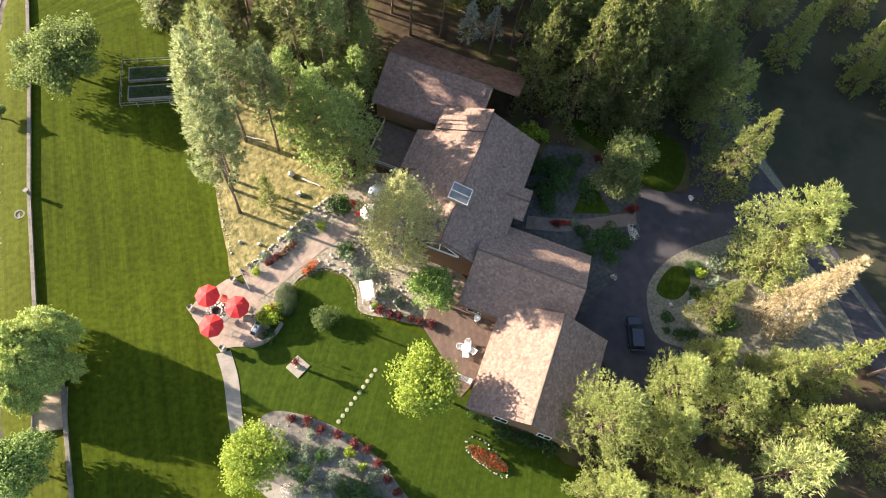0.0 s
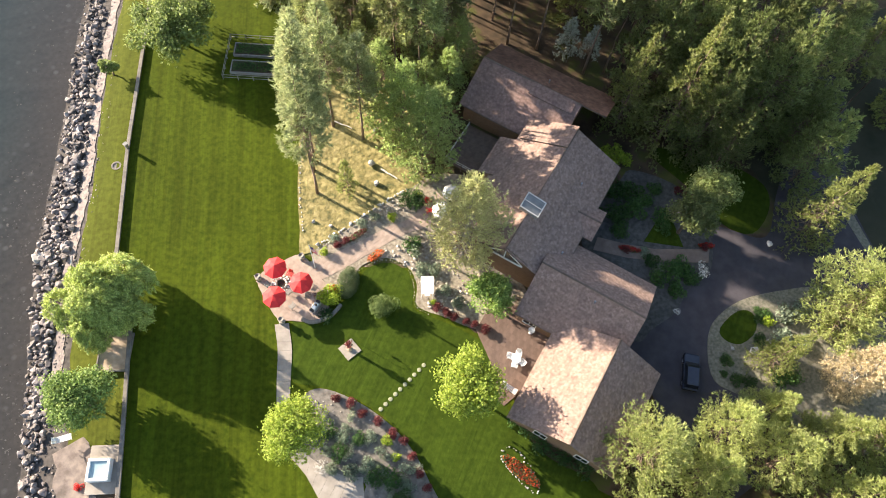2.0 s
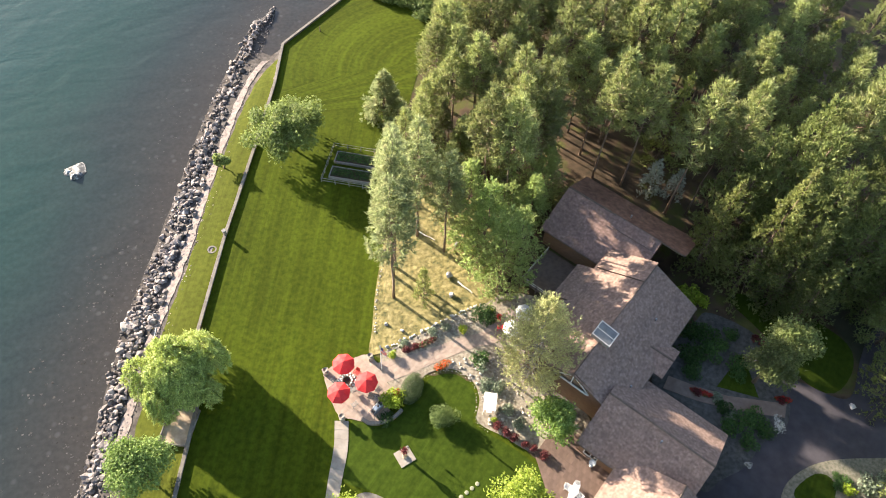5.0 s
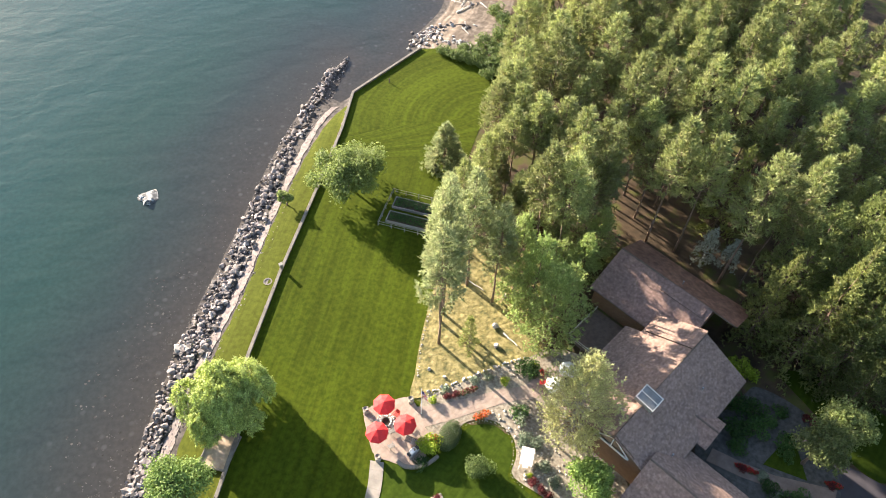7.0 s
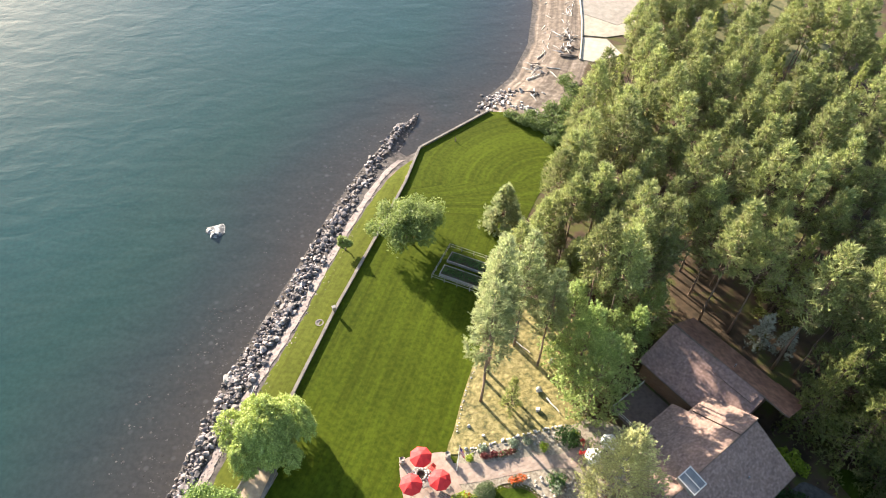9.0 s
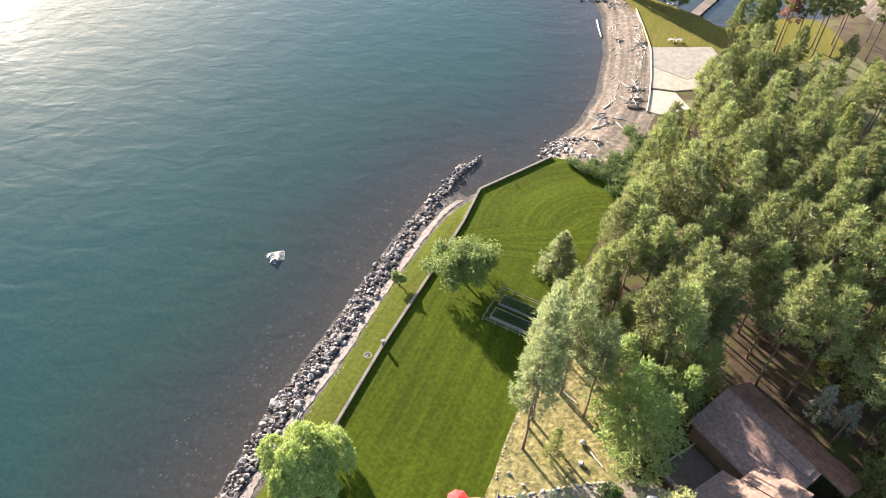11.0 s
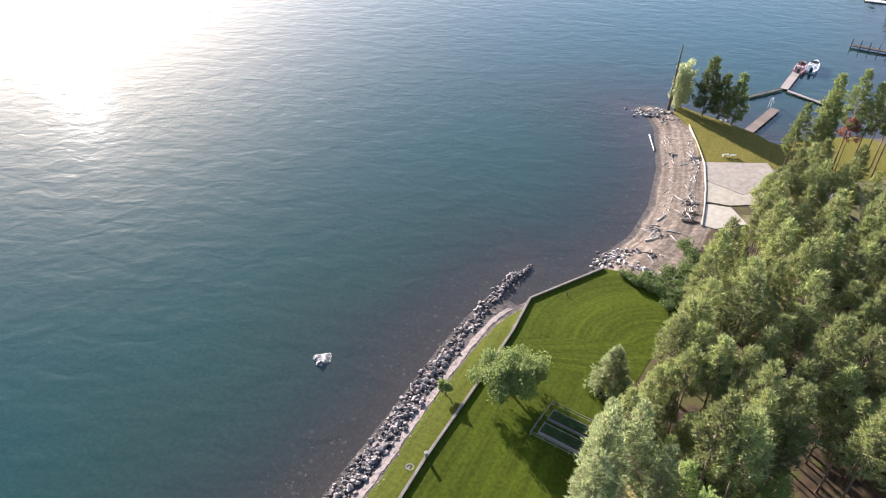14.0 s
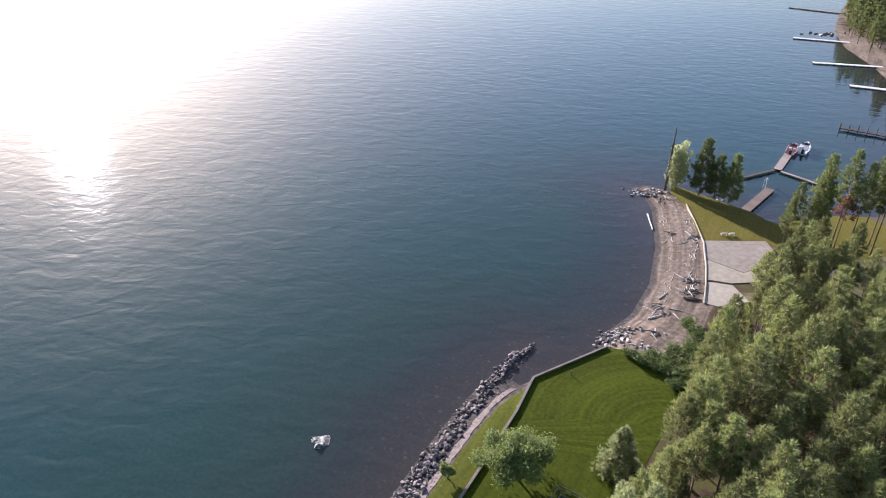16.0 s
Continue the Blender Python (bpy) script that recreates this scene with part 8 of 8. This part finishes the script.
rows_ = [[bm.verts.new(v) for v in ((x_, -w, 0.02), (x_, -w * 0.8, h * 0.7), (x_, 0, h), (x_, w * 0.8, h * 0.7), (x_, w, 0.02))] for x_, w, h in secs]
for a_, b_ in zip(rows_, rows_[1:]):
    for k in range(5):
        bm.faces.new((a_[k], a_[(k + 1) % 5], b_[(k + 1) % 5], b_[k]))
bm.faces.new(rows_[0])
bm.faces.new(rows_[-1][::-1])
part("hull", bm, rowboat, mat=M["dark_wood"])
bm = bmesh.new()
tube(bm, [(-1.9, 0, 0.37), (0.2, 0, 0.55), (1.85, 0, 0.34)], [0.04, 0.04, 0.04], 4)
part("keel", bm, rowboat, mat=M["dark_wood"])
for k in range(2):
    bench = thing("beach_bench", "white slatted bench on the point lawn", "bench", pose(62.2 + 1.9 * k, 158.0, 0.06, 0, 0, 190), "beach benches")
    bm = bmesh.new()
    for j in range(4):
        box(bm, -0.75, 0.75, -0.3 + 0.16 * j, -0.18 + 0.16 * j, 0.42, 0.46)
    part("seat", bm, bench, mat=M["white_paint"])
    bm = bmesh.new()
    for j in range(3):
        box(bm, -0.75, 0.75, 0.32, 0.36, 0.5 + 0.17 * j, 0.62 + 0.17 * j)
    part("backrest", bm, bench, mat=M["white_paint"])
    for s in (-0.65, 0.65):
        for yy in (-0.2, 0.3):
            bm = bmesh.new()
            box(bm, s - 0.04, s + 0.04, yy - 0.04, yy + 0.04, 0, 0.42)
            part("leg", bm, bench, mat=M["white_paint"])

snag = thing("dead_snag", "tall bare grey snag at the tip of the point", "dead tree", pose(54.3, 187.0, -0.6))
bm = bmesh.new()
tube(bm, [(0, 0, -0.3), (0.1, 0, 6), (0.05, 0.1, 12), (0.2, 0.1, 18.6)], [0.52, 0.42, 0.28, 0.08], 8)
part("trunk", bm, snag, mat=M["dark_wood"])
g = np.random.default_rng(31)
for k in range(34):
    z, az = g.uniform(4.5, 18.2), g.uniform(0, 6.28)
    ln = g.uniform(0.6, 1.8) * (1.15 - z / 24)
    bm = bmesh.new()
    tube(bm, [(0.1, 0.05, z), (0.1 + 0.6 * ln * math.cos(az), 0.6 * ln * math.sin(az), z + 0.05), (0.1 + ln * math.cos(az), ln * math.sin(az), z + g.uniform(-0.2, 0.5))], [0.13, 0.08, 0.03], 4)
    part("branch", bm, snag, mat=M["dark_wood"])


def dock(label, runs, width, mat, piles=True, top=0.55, tall=0.0):
    """A timber dock along straight runs, in deck lengths on piles."""
    root = thing("dock", label, "dock")
    for p, q in runs:
        d = math.hypot(q[0] - p[0], q[1] - p[1])
        turn = math.degrees(math.atan2(q[1] - p[1], q[0] - p[0]))
        n = max(1, round(d / 3.0))
        for k in range(n):
            s = k / n
            m = pose(p[0] + (q[0] - p[0]) * s, p[1] + (q[1] - p[1]) * s, WATER, 0, 0, turn)
            bm = bmesh.new()
            for j in range(10):
                box(bm, d / n * j / 10 + 0.01, d / n * (j + 1) / 10 - 0.01, -width / 2, width / 2, top - 0.06, top)
            box(bm, 0.01, d / n - 0.01, -width / 2 + 0.05, -width / 2 + 0.17, top - 0.3, top - 0.065)
            box(bm, 0.01, d / n - 0.01, width / 2 - 0.17, width / 2 - 0.05, top - 0.3, top - 0.065)
            part("deck_length", bm, root, m=m, mat=mat)["kind"] = "stuff"
            if piles:
                for sy in (-1, 1):
                    bm = bmesh.new()
                    tube(bm, [(0.2, sy * (width / 2 + 0.12), -2.5), (0.2, sy * (width / 2 + 0.12), top + 0.1 + tall)], [0.14, 0.13], 6)
                    part("post", bm, root, m=m, mat=M["dark_wood"])
    return root


dock("grey timber dock with a crosswise arm", [((94.0, 208.0), (108.4, 231.4))], 2.4, M["dock_wood"])
dock("narrow pale gangway to the dock", [((94.6, 206.6), (104.0, 195.5))], 1.3, M["dock_wood"])
dock("low dark breakwater of timber", [((93.0, 207.6), (80.5, 200.0))], 1.0, M["dark_wood"], True, 0.6)
dock("brown timber dock in the inlet", [((73.8, 176.4), (86.3, 192.4))], 2.6, M["brown_dock"])
dock("dark piled pier on tall posts", [((132.0, 251.5), (160.0, 235.0))], 2.2, M["dark_wood"], True, 0.9, 1.6)
dock("long pale dock on the far shore", [((163.0, 312.0), (196.0, 300.0))], 3.2, M["white_canvas"], True)
dock("long pale dock on the far shore", [((163.7, 352.9), (197.0, 348.0))], 3.0, M["white_canvas"], True)
dock("long pale dock on the far shore", [((176.3, 411.1), (210.0, 401.0))], 3.2, M["white_canvas"], True)
dock("long grey dock on the far shore", [((212.7, 513.7), (250.0, 490.0))], 3.0, M["dock_wood"], True)
rock_heap("rock_pile", "dark rocks off the far shore", (200.0, 425.0), (6.0, 2.0), 14, (1.6, 3.2), 9)


def boat(label, x, y, turn, mat, s=1.0):
    root = thing("motor_boat", label, "boat", pose(x, y, WATER, 0, 0, turn) @ Matrix.Scale(s, 4))
    bm = bmesh.new()
    secs = [(-2.6, 0.95, 0.75), (-1.0, 1.05, 0.8), (0.8, 0.95, 0.85), (2.0, 0.6, 0.95), (2.9, 0.06, 1.05)]
    rows_ = [[bm.verts.new(v) for v in ((x_, -w, h), (x_, -w * 0.75, 0.05), (x_, 0, -0.25), (x_, w * 0.75, 0.05), (x_, w, h), (x_, w * 0.8, h), (x_, w * 0.7, 0.35), (x_, -w * 0.7, 0.35), (x_, -w * 0.8, h))] for x_, w, h in secs]
    for a_, b_ in zip(rows_, rows_[1:]):
        for k in range(9):
            bm.faces.new((a_[k], a_[(k + 1) % 9], b_[(k + 1) % 9], b_[k]))
    bm.faces.new(rows_[0])
    bm.faces.new(rows_[-1][::-1])
    part("hull", bm, root, mat=mat)
    bm = bmesh.new()
    box(bm, 0.7, 0.76, -0.7, 0.7, 0.85, 1.35, m=pose(0, 0, 0, 0, -12, 0))
    part("windscreen", bm, root, mat=M["dark_glass"])
    for yy in (-0.4, 0.4):
        bm = bmesh.new()
        box(bm, -0.5, 0.1, yy - 0.25, yy + 0.25, 0.36, 0.85, 0.06)
        part("seat", bm, root, mat=M["white_canvas"])
    bm = bmesh.new()
    box(bm, -3.0, -2.62, -0.25, 0.25, 0.2, 1.15, 0.08)
    part("outboard_motor", bm, root, mat=M["black"])


boat("white motor boat moored at the dock", 110.0, 227.4, 60, M["white_paint"], 1.75)
boat("faded red boat moored tight at the dock", 105.4, 226.0, 60, M["faded_red"], 1.7)
slide = thing("water_slide", "white water slide at the end of the inlet dock", "slide", pose(85.0, 193.5, WATER + 0.55, 0, 0, 55))
bm = bmesh.new()
tube(bm, [(0, 0, 2.4), (1.2, 0, 2.2), (2.6, 0, 1.0), (3.8, 0, 0.3)], [0.32, 0.32, 0.32, 0.32], 6)
part("chute", bm, slide, mat=M["white_paint"])
for s in (-0.3, 0.3):
    bm = bmesh.new()
    tube(bm, [(-0.8, s, 0), (0, s, 2.4)], [0.05, 0.05], 5)
    part("ladder_rail", bm, slide, mat=M["white_paint"])
cabin = thing("lake_cabin", "grey-roofed cabin half hidden by pines", "house", pose(75.5, 137.0, 0, 0, 0, -60))
bm = bmesh.new()
box(bm, -4.5, 4.5, -3.2, 3.2, -0.2, 2.7)
part("wall", bm, cabin, mat=M["siding"])
for s in (-1, 1):
    bm = bmesh.new()
    vs = [bm.verts.new(v) for v in ((-5, s * 3.8, 2.5), (5, s * 3.8, 2.5), (5, 0, 4.3), (-5, 0, 4.3))]
    f = bm.faces.new(vs)
    gg = bmesh.ops.extrude_face_region(bm, geom=[f])["geom"]
    bmesh.ops.translate(bm, vec=(0, 0, 0.18), verts=[v for v in gg if isinstance(v, bmesh.types.BMVert)])
    part("roof", bm, cabin, mat=M["cabin_roof"])
